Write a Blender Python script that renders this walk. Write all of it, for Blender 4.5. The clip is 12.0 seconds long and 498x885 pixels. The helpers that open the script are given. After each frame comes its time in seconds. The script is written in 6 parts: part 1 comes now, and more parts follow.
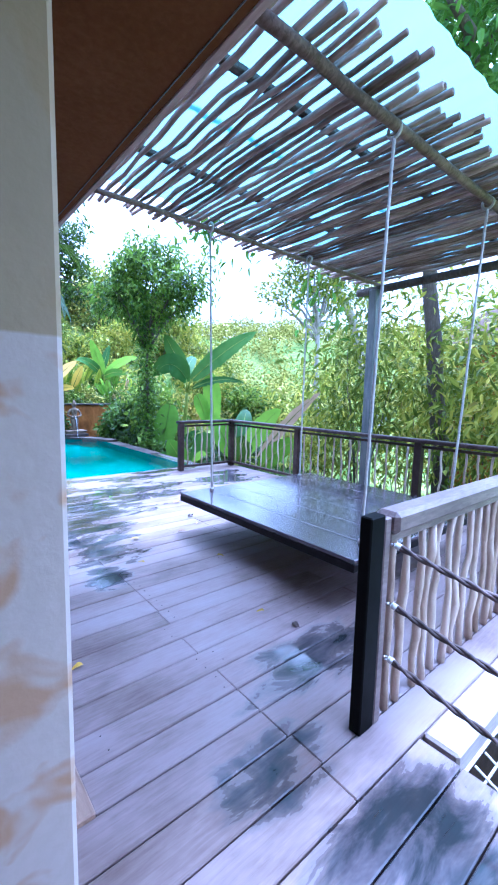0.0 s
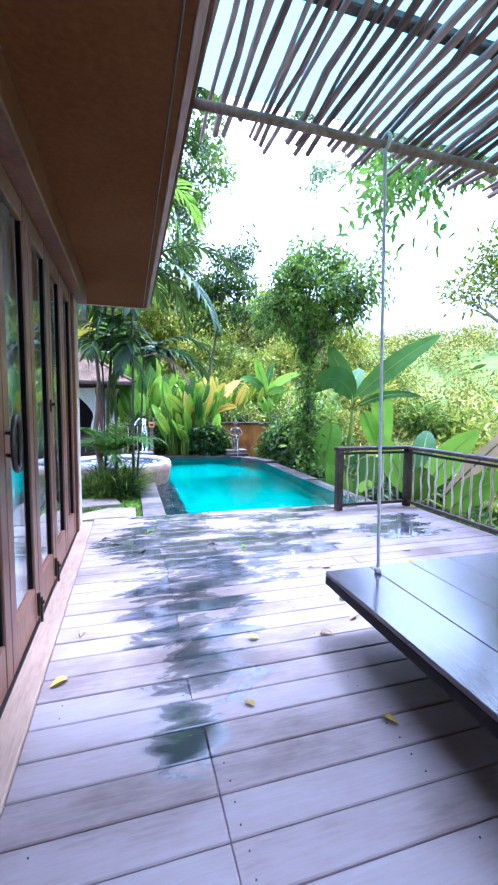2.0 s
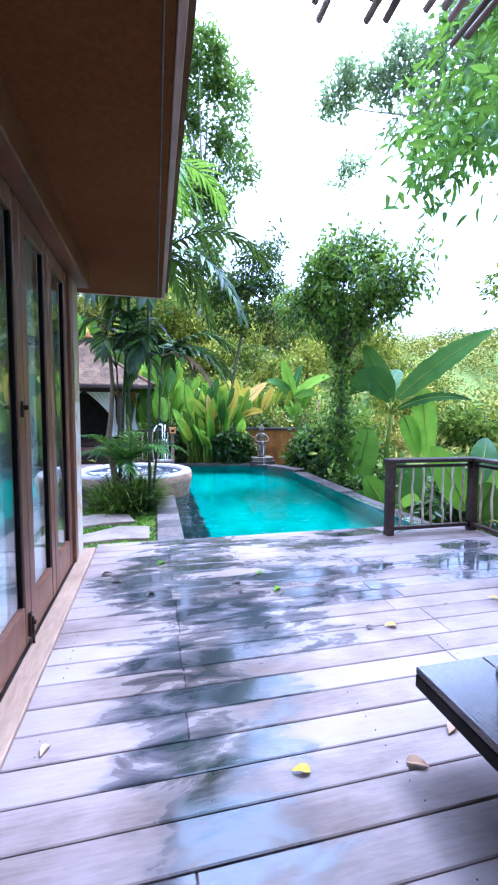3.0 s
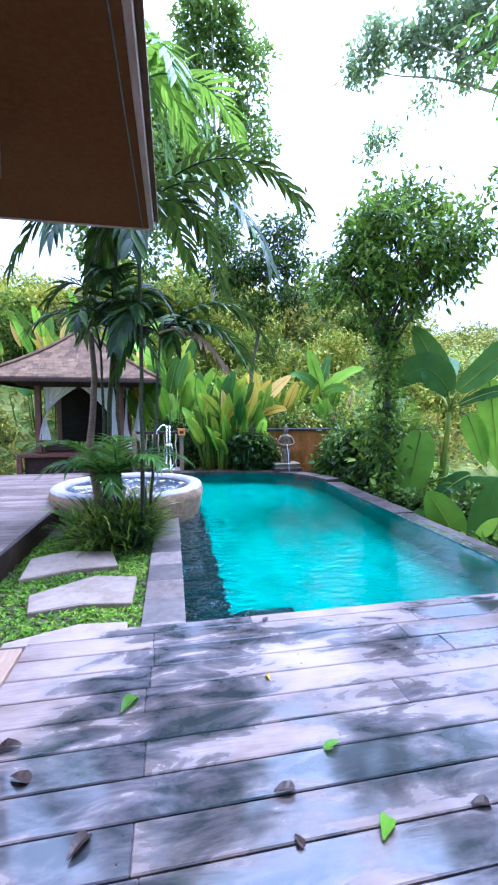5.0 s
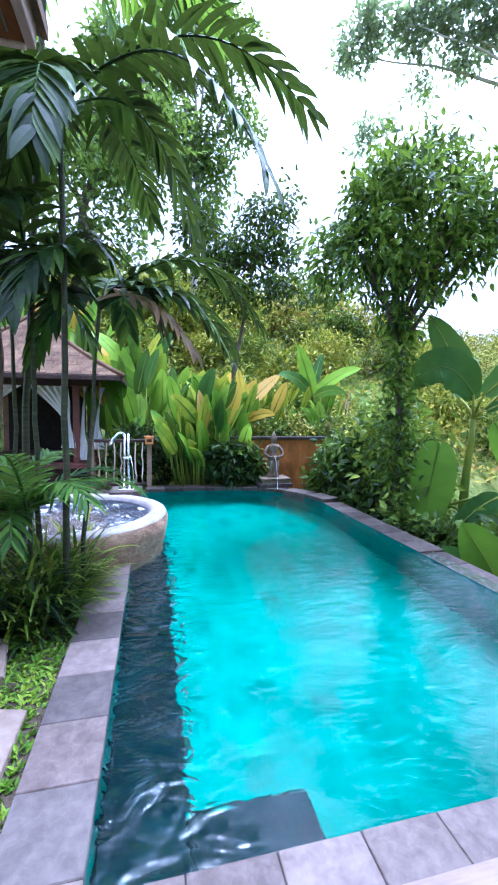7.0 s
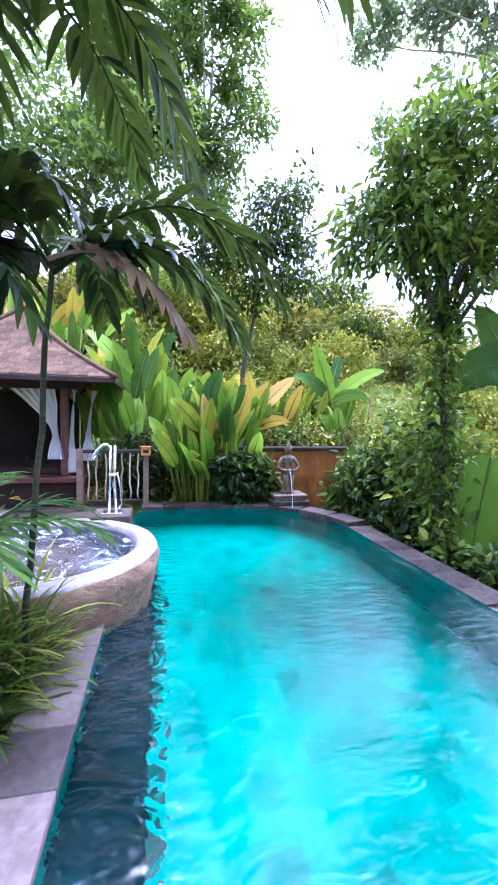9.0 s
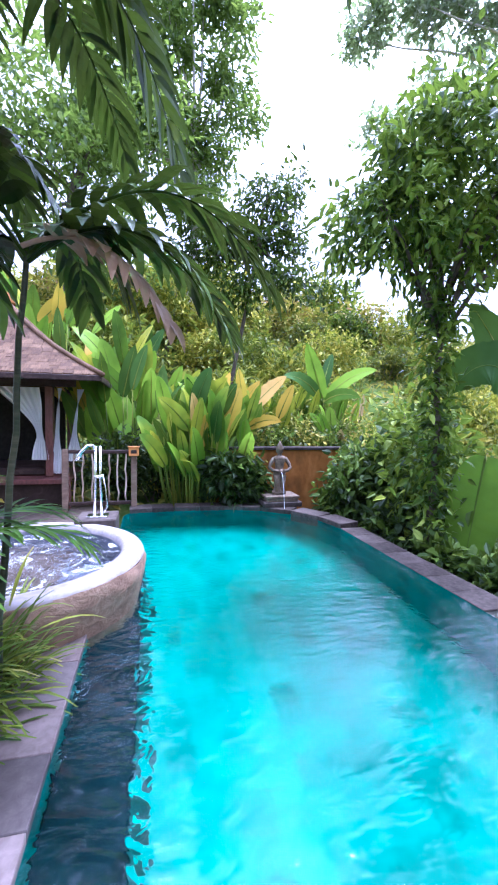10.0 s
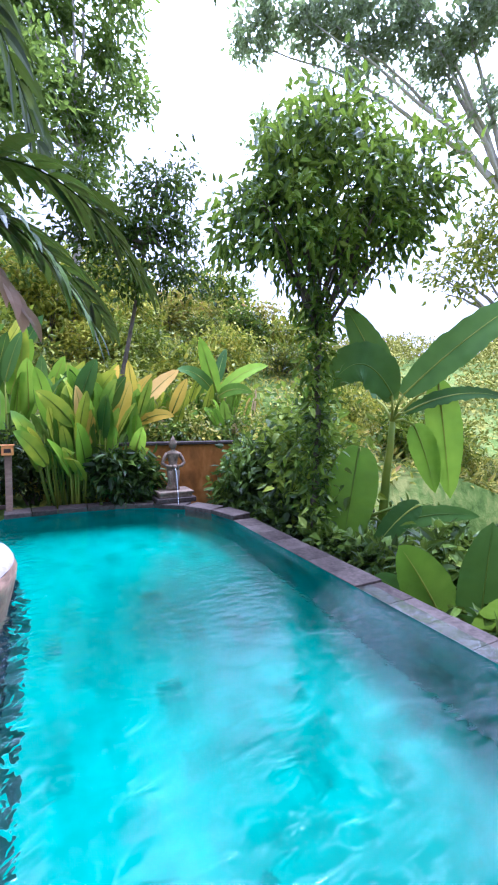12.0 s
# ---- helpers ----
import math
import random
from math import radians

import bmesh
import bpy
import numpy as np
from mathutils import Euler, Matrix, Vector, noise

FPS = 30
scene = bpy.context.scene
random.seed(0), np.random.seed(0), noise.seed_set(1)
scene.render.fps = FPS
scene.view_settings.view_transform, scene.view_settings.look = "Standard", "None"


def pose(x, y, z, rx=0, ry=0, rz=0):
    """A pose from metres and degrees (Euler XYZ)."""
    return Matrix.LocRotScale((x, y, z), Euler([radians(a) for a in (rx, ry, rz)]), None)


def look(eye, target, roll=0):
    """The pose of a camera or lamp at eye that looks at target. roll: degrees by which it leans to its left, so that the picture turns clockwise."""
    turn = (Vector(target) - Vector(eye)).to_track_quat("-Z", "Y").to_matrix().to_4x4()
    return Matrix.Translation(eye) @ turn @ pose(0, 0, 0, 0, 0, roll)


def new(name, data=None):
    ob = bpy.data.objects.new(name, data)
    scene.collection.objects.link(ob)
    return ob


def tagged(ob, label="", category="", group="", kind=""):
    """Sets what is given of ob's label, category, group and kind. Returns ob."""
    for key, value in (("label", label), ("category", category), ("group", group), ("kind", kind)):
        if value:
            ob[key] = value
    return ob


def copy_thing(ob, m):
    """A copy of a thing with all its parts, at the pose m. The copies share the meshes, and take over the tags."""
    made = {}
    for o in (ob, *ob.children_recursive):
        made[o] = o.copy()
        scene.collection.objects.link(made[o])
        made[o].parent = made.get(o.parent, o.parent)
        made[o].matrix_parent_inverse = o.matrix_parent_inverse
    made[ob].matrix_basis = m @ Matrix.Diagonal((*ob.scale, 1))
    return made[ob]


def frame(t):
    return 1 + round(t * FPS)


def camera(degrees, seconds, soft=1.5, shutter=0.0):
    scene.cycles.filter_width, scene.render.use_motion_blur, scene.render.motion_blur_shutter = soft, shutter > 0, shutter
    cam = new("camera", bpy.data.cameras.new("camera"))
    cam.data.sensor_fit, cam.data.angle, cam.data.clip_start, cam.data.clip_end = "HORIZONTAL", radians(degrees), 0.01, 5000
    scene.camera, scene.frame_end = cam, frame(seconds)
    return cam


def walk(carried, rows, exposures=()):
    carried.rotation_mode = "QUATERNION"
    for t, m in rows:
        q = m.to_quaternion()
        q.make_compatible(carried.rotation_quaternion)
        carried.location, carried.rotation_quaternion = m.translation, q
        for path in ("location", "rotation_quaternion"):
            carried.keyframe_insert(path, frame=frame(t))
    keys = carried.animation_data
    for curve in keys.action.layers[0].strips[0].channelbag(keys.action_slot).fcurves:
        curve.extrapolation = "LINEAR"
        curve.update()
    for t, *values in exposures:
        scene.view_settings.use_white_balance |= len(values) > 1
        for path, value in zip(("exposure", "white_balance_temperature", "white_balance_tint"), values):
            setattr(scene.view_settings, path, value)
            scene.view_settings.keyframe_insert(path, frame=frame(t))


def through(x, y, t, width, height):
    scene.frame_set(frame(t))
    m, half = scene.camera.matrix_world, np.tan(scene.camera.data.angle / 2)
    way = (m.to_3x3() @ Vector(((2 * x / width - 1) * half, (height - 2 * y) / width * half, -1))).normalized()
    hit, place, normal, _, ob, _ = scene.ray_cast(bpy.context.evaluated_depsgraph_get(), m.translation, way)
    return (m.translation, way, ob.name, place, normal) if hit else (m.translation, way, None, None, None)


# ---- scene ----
cam = camera(63.1, 12.0, soft=2.1)
METRES, EYE, TILT, LEAN, TURN = 8.0, 1.5, 0.0, 0.0, -39.8
ROWS = [
    (0.0, 0.0, 0.0, 0.0, 0.16, -6.79, -1.34),
    (0.5, 0.0103, 0.0457, 0.0011, 8.44, -6.34, -1.28),
    (1.0, 0.0066, 0.101, 0.0037, 15.57, -5.92, -1.01),
    (1.5, -0.002, 0.1485, 0.002, 20.28, -5.39, -0.81),
    (2.0, -0.0185, 0.1995, 0.0045, 23.47, -4.86, -0.57),
    (2.5, -0.0472, 0.2521, 0.0016, 25.57, -4.41, -0.43),
    (3.0, -0.0772, 0.304, 0.0035, 26.85, -4.22, -0.37),
    (5.0, -0.2137, 0.5207, -0.0005, 29.0, -4.34, -0.08),
    (5.5, -0.2437, 0.5701, -0.0021, 28.13, -4.19, -0.26),
    (6.0, -0.2721, 0.6183, 0.001, 27.21, -3.94, -0.49),
    (6.5, -0.297, 0.6688, 0.0009, 26.5, -3.82, -0.67),
    (8.5, -0.3796, 0.8283, 0.0032, 27.13, -3.02, -0.86),
    (9.0, -0.3946, 0.8497, 0.0055, 27.65, -2.88, -0.89),
    (9.5, -0.4028, 0.8624, 0.0068, 27.51, -2.89, -0.92),
    (10.0, -0.4049, 0.8689, 0.0068, 26.35, -3.0, -0.91),
    (10.5, -0.4008, 0.8719, 0.007, 24.15, -3.15, -0.84),
    (11.0, -0.3953, 0.8743, 0.0066, 20.89, -3.32, -0.78),
    (11.5, -0.3912, 0.8769, 0.0069, 16.96, -3.47, -0.66),
    (12.0, -0.3861, 0.878, 0.0075, 12.45, -3.63, -0.53),
]
walk(cam, [(t, pose(0, 0, EYE, TILT, LEAN, TURN) @ pose(METRES * x, METRES * y, METRES * z, 90 + pitch, roll, yaw)) for t, x, y, z, yaw, pitch, roll in ROWS],
     exposures=[(0.0, 2.15, 3980, 20), (1.0, 2.45, 3960, 20), (1.5, 2.4, 4280, 20), (3.0, 1.87, 4330, 18), (5.0, 1.66, 4380, 19), (6.5, 1.6, 4440, 19), (8.5, 1.76, 4680, 33), (10.5, 1.74, 4680, 34), (12.0, 1.6, 4740, 33)])

# ---- light and sky ----
world = bpy.data.worlds.new("sky")
scene.world = world
world.use_nodes = True
wn, wl = world.node_tree.nodes, world.node_tree.links
sky = wn.new("ShaderNodeTexSky")
sky.sky_type, sky.sun_disc = "NISHITA", False
sky.sun_elevation, sky.sun_rotation = radians(70), radians(70)
sky.dust_density, sky.air_density = 3.0, 1.0
cloud_noise = wn.new("ShaderNodeTexNoise")
cloud_noise.inputs["Scale"].default_value, cloud_noise.inputs["Detail"].default_value = 2.2, 5.0
cloud_cover = wn.new("ShaderNodeMapRange")
cloud_cover.inputs["From Min"].default_value, cloud_cover.inputs["From Max"].default_value = 0.30, 0.62
cloud_cover.inputs["To Min"].default_value, cloud_cover.inputs["To Max"].default_value = 0.72, 0.97
cloud_mix = wn.new("ShaderNodeMix")
cloud_mix.data_type = "RGBA"
cloud_mix.inputs["B"].default_value = (11.0, 11.0, 11.6, 1)
# thin cloud glows round the sun
SUN_WAY = Vector((math.sin(radians(70)) * math.cos(radians(70)), math.cos(radians(70)) * math.cos(radians(70)), math.sin(radians(70))))
toward = wn.new("ShaderNodeVectorMath")
toward.operation = "DOT_PRODUCT"
toward.inputs[1].default_value = SUN_WAY
glow = wn.new("ShaderNodeMapRange")
glow.interpolation_type = "SMOOTHERSTEP"
glow.inputs["From Min"].default_value, glow.inputs["From Max"].default_value = 0.45, 1.0
glow.inputs["To Max"].default_value = 26.0
veil = wn.new("ShaderNodeMix")
veil.data_type, veil.blend_type = "RGBA", "ADD"
veil.inputs["Factor"].default_value = 1.0
sky_coord = wn.new("ShaderNodeTexCoord")
wl.new(sky_coord.outputs["Generated"], cloud_noise.inputs["Vector"])
wl.new(cloud_noise.outputs["Fac"], cloud_cover.inputs["Value"])
wl.new(cloud_cover.outputs["Result"], cloud_mix.inputs["Factor"])
wl.new(sky.outputs["Color"], cloud_mix.inputs["A"])
wl.new(sky_coord.outputs["Generated"], toward.inputs[0])
wl.new(toward.outputs["Value"], glow.inputs["Value"])
wl.new(cloud_mix.outputs["Result"], veil.inputs["A"])
wl.new(glow.outputs["Result"], veil.inputs["B"])
wl.new(veil.outputs["Result"], wn["Background"].inputs["Color"])
wn["Background"].inputs["Strength"].default_value = 0.067

sun = new("sun", bpy.data.lights.new("sun", "SUN"))
sun.data.energy, sun.data.angle, sun.data.color = 2.3, radians(18), (1.0, 0.96, 0.9)
sun.matrix_world = look(SUN_WAY * 30, (0, 0, 0))


# ---- mesh helpers ----
class Build:
    """Collects vertices and faces of one mesh."""

    def __init__(self):
        self.v, self.f = [], []

    def add(self, verts, faces):
        n = len(self.v)
        self.v.extend([tuple(map(float, p)) for p in verts])
        self.f.extend([tuple(n + i for i in f) for f in faces])
        return self

    def mesh(self, name, material=None, smooth=False):
        me = bpy.data.meshes.new(name)
        me.from_pydata(self.v, [], self.f)
        if smooth:
            me.polygons.foreach_set("use_smooth", [True] * len(me.polygons))
        if material:
            me.materials.append(material)
        me.update()
        return me


def empty(name, label, category, at=(0, 0, 0), group="", kind=""):
    ob = new(name)
    ob.location = at
    ob.empty_display_size = 0.1
    return tagged(ob, label, category, group, kind)


def part(name, build, material, parent, label="", smooth=False, at=None):
    """One mesh object under a thing or a part; coordinates are the parent's own unless at places it."""
    me = build if isinstance(build, bpy.types.Mesh) else build.mesh(name, material, smooth)
    ob = new(name, me)
    ob.parent = parent
    if at is not None:
        ob.matrix_local = at if isinstance(at, Matrix) else Matrix.Translation(at)
    if label:
        ob["label"] = label
    return ob


def solid(name, build, material, label, category, kind="", smooth=False, at=(0, 0, 0), group=""):
    ob = new(name, build.mesh(name, material, smooth))
    ob.location = at
    return tagged(ob, label, category, group, kind)


def chamfer_faces():
    corners = [(a, b, c) for a in (-1, 1) for b in (-1, 1) for c in (-1, 1)]
    pts = [tuple(s * (1.0 if k == ax else 0.8) for k, s in enumerate(co)) for co in corners for ax in range(3)]
    idx = {(co, ax): i * 3 + ax for i, co in enumerate(corners) for ax in range(3)}
    faces = []
    for ax in range(3):
        o1, o2 = [k for k in range(3) if k != ax]
        for s in (-1, 1):
            ring = []
            for s1, s2 in ((-1, -1), (1, -1), (1, 1), (-1, 1)):
                co = [0, 0, 0]
                co[ax], co[o1], co[o2] = s, s1, s2
                ring.append(idx[(tuple(co), ax)])
            faces.append(ring)
        for s1 in (-1, 1):
            for s2 in (-1, 1):
                ca, cb = [0, 0, 0], [0, 0, 0]
                ca[o1], ca[o2], ca[ax] = s1, s2, -1
                cb[o1], cb[o2], cb[ax] = s1, s2, 1
                ca, cb = tuple(ca), tuple(cb)
                faces.append([idx[(ca, o1)], idx[(ca, o2)], idx[(cb, o2)], idx[(cb, o1)]])
    for co in corners:
        faces.append([idx[(co, ax)] for ax in range(3)])
    out = []
    for f in faces:
        p = [Vector(pts[i]) for i in f]
        n = (p[1] - p[0]).cross(p[2] - p[0])
        mid = sum(p, Vector()) / len(p)
        out.append(tuple(f) if n.dot(mid) > 0 else tuple(reversed(f)))
    return corners, out


CORNERS, CHAMFER = chamfer_faces()


def box(b, x0, x1, y0, y1, z0, z1, c=0.006, m=None):
    """A box with chamfered edges."""
    mid = ((x0 + x1) / 2, (y0 + y1) / 2, (z0 + z1) / 2)
    half = ((x1 - x0) / 2, (y1 - y0) / 2, (z1 - z0) / 2)
    c = min(c, 0.4 * min(half))
    pts = []
    for co in CORNERS:
        for ax in range(3):
            p = Vector([mid[k] + co[k] * (half[k] - (0 if k == ax else c)) for k in range(3)])
            pts.append(m @ p if m else p)
    return b.add(pts, CHAMFER)


def tube(b, pts, radii, n=8, caps=True):
    """A tube along points with a radius each."""
    pts = [Vector(p) for p in pts]
    if not hasattr(radii, "__len__"):
        radii = [radii] * len(pts)
    verts, faces, side = [], [], None
    for i, p in enumerate(pts):
        d = (pts[min(i + 1, len(pts) - 1)] - pts[max(i - 1, 0)]).normalized()
        if side is None:
            side = d.cross(Vector((0.31, 0.9, 0.2)) if abs(d.z) > 0.8 else Vector((0, 0, 1))).normalized()
        side = (side - d * side.dot(d)).normalized()
        up = d.cross(side)
        for k in range(n):
            a = 2 * math.pi * k / n
            verts.append(p + (side * math.cos(a) + up * math.sin(a)) * radii[i])
    for i in range(len(pts) - 1):
        for k in range(n):
            k2 = (k + 1) % n
            faces.append((i * n + k, i * n + k2, (i + 1) * n + k2, (i + 1) * n + k))
    if caps:
        faces.append(tuple(reversed(range(n))))
        faces.append(tuple(range((len(pts) - 1) * n, len(pts) * n)))
    return b.add(verts, faces)


def rings(b, profile, n=32, centre=(0, 0)):
    """A surface of revolution through (radius, z) pairs."""
    verts, faces = [], []
    for r, z in profile:
        for k in range(n):
            a = 2 * math.pi * k / n
            verts.append((centre[0] + r * math.cos(a), centre[1] + r * math.sin(a), z))
    for i in range(len(profile) - 1):
        for k in range(n):
            k2 = (k + 1) % n
            faces.append((i * n + k, i * n + k2, (i + 1) * n + k2, (i + 1) * n + k))
    return b.add(verts, faces)


def prism(b, outline, z0, z1, inset=0.01):
    """An upright prism over an outline, its upper edge rounded off."""
    n = len(outline)
    cx, cy = sum(p[0] for p in outline) / n, sum(p[1] for p in outline) / n
    lo = [(x, y, z0) for x, y in outline]
    mid = [(x, y, z1 - inset) for x, y in outline]
    hi = []
    for x, y in outline:
        d = math.hypot(x - cx, y - cy) or 1
        hi.append((x - (x - cx) / d * inset, y - (y - cy) / d * inset, z1))
    faces = []
    for k in range(n):
        k2 = (k + 1) % n
        faces += [(k, k2, n + k2, n + k), (n + k, n + k2, 2 * n + k2, 2 * n + k)]
    faces += [tuple(range(2 * n, 3 * n)), tuple(reversed(range(n)))]
    return b.add(lo + mid + hi, faces)


def leaf_cloud(b, at, way, length, width, fold=0.18, sag=0.2, up=None, plain=False):
    """Many small oval leaves at once: arrays of bases, directions and sizes; plain ones have four faces."""
    at, way = np.asarray(at, float), np.asarray(way, float)
    way = way / np.linalg.norm(way, axis=1, keepdims=True)
    n = len(at)
    up = np.random.normal(0, 0.5, (n, 3)) + np.array((0, 0, 1.0)) if up is None else up
    side = np.cross(way, up)
    side /= np.linalg.norm(side, axis=1, keepdims=True) + 1e-9
    nrm = np.cross(side, way)
    L, W = np.asarray(length).reshape(-1, 1) * np.ones((n, 1)), np.asarray(width).reshape(-1, 1) * np.ones((n, 1))
    tip = at + way * L - nrm * L * sag
    base = len(b.v)
    if plain:
        mid = at + way * L * 0.42
        rows = [at, mid + side * W * 0.5 + nrm * W * fold, mid, mid - side * W * 0.5 + nrm * W * fold, tip]
        shape = [(0, 2, 1), (0, 3, 2), (1, 2, 4), (2, 3, 4)]
    else:
        m1, m2 = at + way * L * 0.27, at + way * L * 0.64 - nrm * L * sag * 0.36
        rows = [at, m1 + side * W * 0.46 + nrm * W * fold, m1, m1 - side * W * 0.46 + nrm * W * fold,
                m2 + side * W * 0.40 + nrm * W * fold, m2, m2 - side * W * 0.40 + nrm * W * fold, tip]
        shape = [(0, 2, 1), (0, 3, 2), (1, 2, 5, 4), (2, 3, 6, 5), (4, 5, 7), (5, 6, 7)]
    b.v.extend(map(tuple, np.stack(rows, axis=1).reshape(-1, 3).tolist()))
    k = len(rows)
    for i in range(n):
        b.f += [tuple(base + i * k + q for q in f) for f in shape]
    return b


def blade(b, base, way, length, width, droop=0.4, segs=7, fold=0.25, up=(0, 0, 1), wave=0.0, shape=0.55, tears=0.0, rng=random):
    """A long leaf blade with a folded midrib that bends down towards its tip."""
    d = Vector(way).normalized()
    side = d.cross(Vector(up))
    side = (side if side.length > 1e-4 else d.cross(Vector((1, 0, 0)))).normalized()
    p, verts, faces = Vector(base), [], []
    step = length / segs
    for i in range(segs + 1):
        s = i / segs
        w = width * 0.5 * math.sin(math.pi * min(1.0, 0.04 + 0.96 * s) ** shape) ** 0.8 if s < 1 else 0.004
        w = max(w, 0.004)
        n = side.cross(d).normalized()
        lw, rw = w * (1 - tears * rng.random()), w * (1 - tears * rng.random())
        o1, o2 = wave * rng.uniform(-1, 1) * w, wave * rng.uniform(-1, 1) * w
        verts += [p + side * lw + n * (lw * fold + o1), p, p - side * rw + n * (rw * fold + o2)]
        if i < segs:
            j = i * 3
            faces += [(j, j + 1, j + 4, j + 3), (j + 1, j + 2, j + 5, j + 4)]
        p = p + d * step
        d = (d + Vector((0, 0, -1)) * droop / segs * (0.5 + s)).normalized()
        side = (side - d * side.dot(d)).normalized()
    return b.add(verts, faces)


def wobble(a, c, n, amount, rng):
    """Points from a to c that stray a little, like a branch."""
    a, c = Vector(a), Vector(c)
    return [a.lerp(c, i / n) + (Vector((rng.uniform(-1, 1), rng.uniform(-1, 1), rng.uniform(-1, 1))) * amount if 0 < i < n else Vector()) for i in range(n + 1)]


# ---- materials ----
def shader(name):
    m = bpy.data.materials.new(name)
    m.use_nodes = True
    n, l = m.node_tree.nodes, m.node_tree.links
    return m, n, l, n["Principled BSDF"]


def ramp_node(n, stops):
    r = n.new("ShaderNodeValToRGB")
    while len(r.color_ramp.elements) < len(stops):
        r.color_ramp.elements.new(0.5)
    for e, (p, c) in zip(r.color_ramp.elements, stops):
        e.position, e.color = p, (*c, 1)
    return r


def position(n, l, scale=(1, 1, 1), own=False):
    """World or object coordinates, stretched."""
    mp = n.new("ShaderNodeMapping")
    mp.inputs["Scale"].default_value = scale
    if own:
        l.new(n.new("ShaderNodeTexCoord").outputs["Object"], mp.inputs["Vector"])
    else:
        l.new(n.new("ShaderNodeNewGeometry").outputs["Position"], mp.inputs["Vector"])
    return mp


def noise_node(n, l, vec, scale, detail=5.0, rough=0.55, dist=0.0):
    t = n.new("ShaderNodeTexNoise")
    t.inputs["Scale"].default_value, t.inputs["Detail"].default_value = scale, detail
    t.inputs["Roughness"].default_value, t.inputs["Distortion"].default_value = rough, dist
    l.new(vec.outputs[0], t.inputs["Vector"])
    return t


def math_node(n, l, op, a, b=None, clamp=False):
    t = n.new("ShaderNodeMath")
    t.operation, t.use_clamp = op, clamp
    for i, x in enumerate((a, b)):
        if x is None:
            continue
        if isinstance(x, (int, float)):
            t.inputs[i].default_value = x
        else:
            l.new(x, t.inputs[i])
    return t.outputs[0]


def mix_node(n, l, fac, a, b, blend="MIX"):
    t = n.new("ShaderNodeMix")
    t.data_type, t.blend_type = "RGBA", blend
    for key, x in (("Factor", fac), ("A", a), ("B", b)):
        if isinstance(x, (int, float)):
            t.inputs[key].default_value = x
        elif isinstance(x, tuple):
            t.inputs[key].default_value = (*x, 1)
        else:
            l.new(x, t.inputs[key])
    return t.outputs["Result"]


def bump(n, l, bsdf, height, strength=0.3, distance=0.01):
    t = n.new("ShaderNodeBump")
    t.inputs["Strength"].default_value, t.inputs["Distance"].default_value = strength, distance
    l.new(height, t.inputs["Height"])
    l.new(t.outputs["Normal"], bsdf.inputs["Normal"])


def surface(name, dark, mid, light, scale=(1, 1, 1), grain=8.0, blotch=1.3, rough=0.6, bumpy=0.3, depth=0.006, metal=0.0, own=False, vary=0.12, spec=0.5, spread=0.4):
    """Wood, stone or paint: fine grain over large stains, with a little difference from piece to piece."""
    m, n, l, bsdf = shader(name)
    fine = noise_node(n, l, position(n, l, scale, own), grain, 8.0, 0.62, 0.4)
    big = noise_node(n, l, position(n, l, (1, 1, 1), own), blotch, 4.0, 0.6, 0.2)
    both = math_node(n, l, "ADD", math_node(n, l, "MULTIPLY", fine.outputs["Fac"], 0.55), math_node(n, l, "MULTIPLY", big.outputs["Fac"], 0.45))
    piece = n.new("ShaderNodeObjectInfo").outputs["Random"]
    both = math_node(n, l, "ADD", both, math_node(n, l, "MULTIPLY", math_node(n, l, "SUBTRACT", piece, 0.5), vary))
    col = ramp_node(n, ((0.5 - spread / 2, dark), (0.5, mid), (0.5 + spread / 2, light)))
    l.new(both, col.inputs["Fac"])
    l.new(col.outputs["Color"], bsdf.inputs["Base Color"])
    rr = n.new("ShaderNodeMapRange")
    rr.inputs["To Min"].default_value, rr.inputs["To Max"].default_value = min(1, rough + 0.15), max(0.03, rough - 0.15)
    l.new(big.outputs["Fac"], rr.inputs["Value"])
    l.new(rr.outputs["Result"], bsdf.inputs["Roughness"])
    bsdf.inputs["Metallic"].default_value = metal
    bsdf.inputs["Specular IOR Level"].default_value = spec
    if bumpy:
        bump(n, l, bsdf, fine.outputs["Fac"], bumpy, depth)
    return m


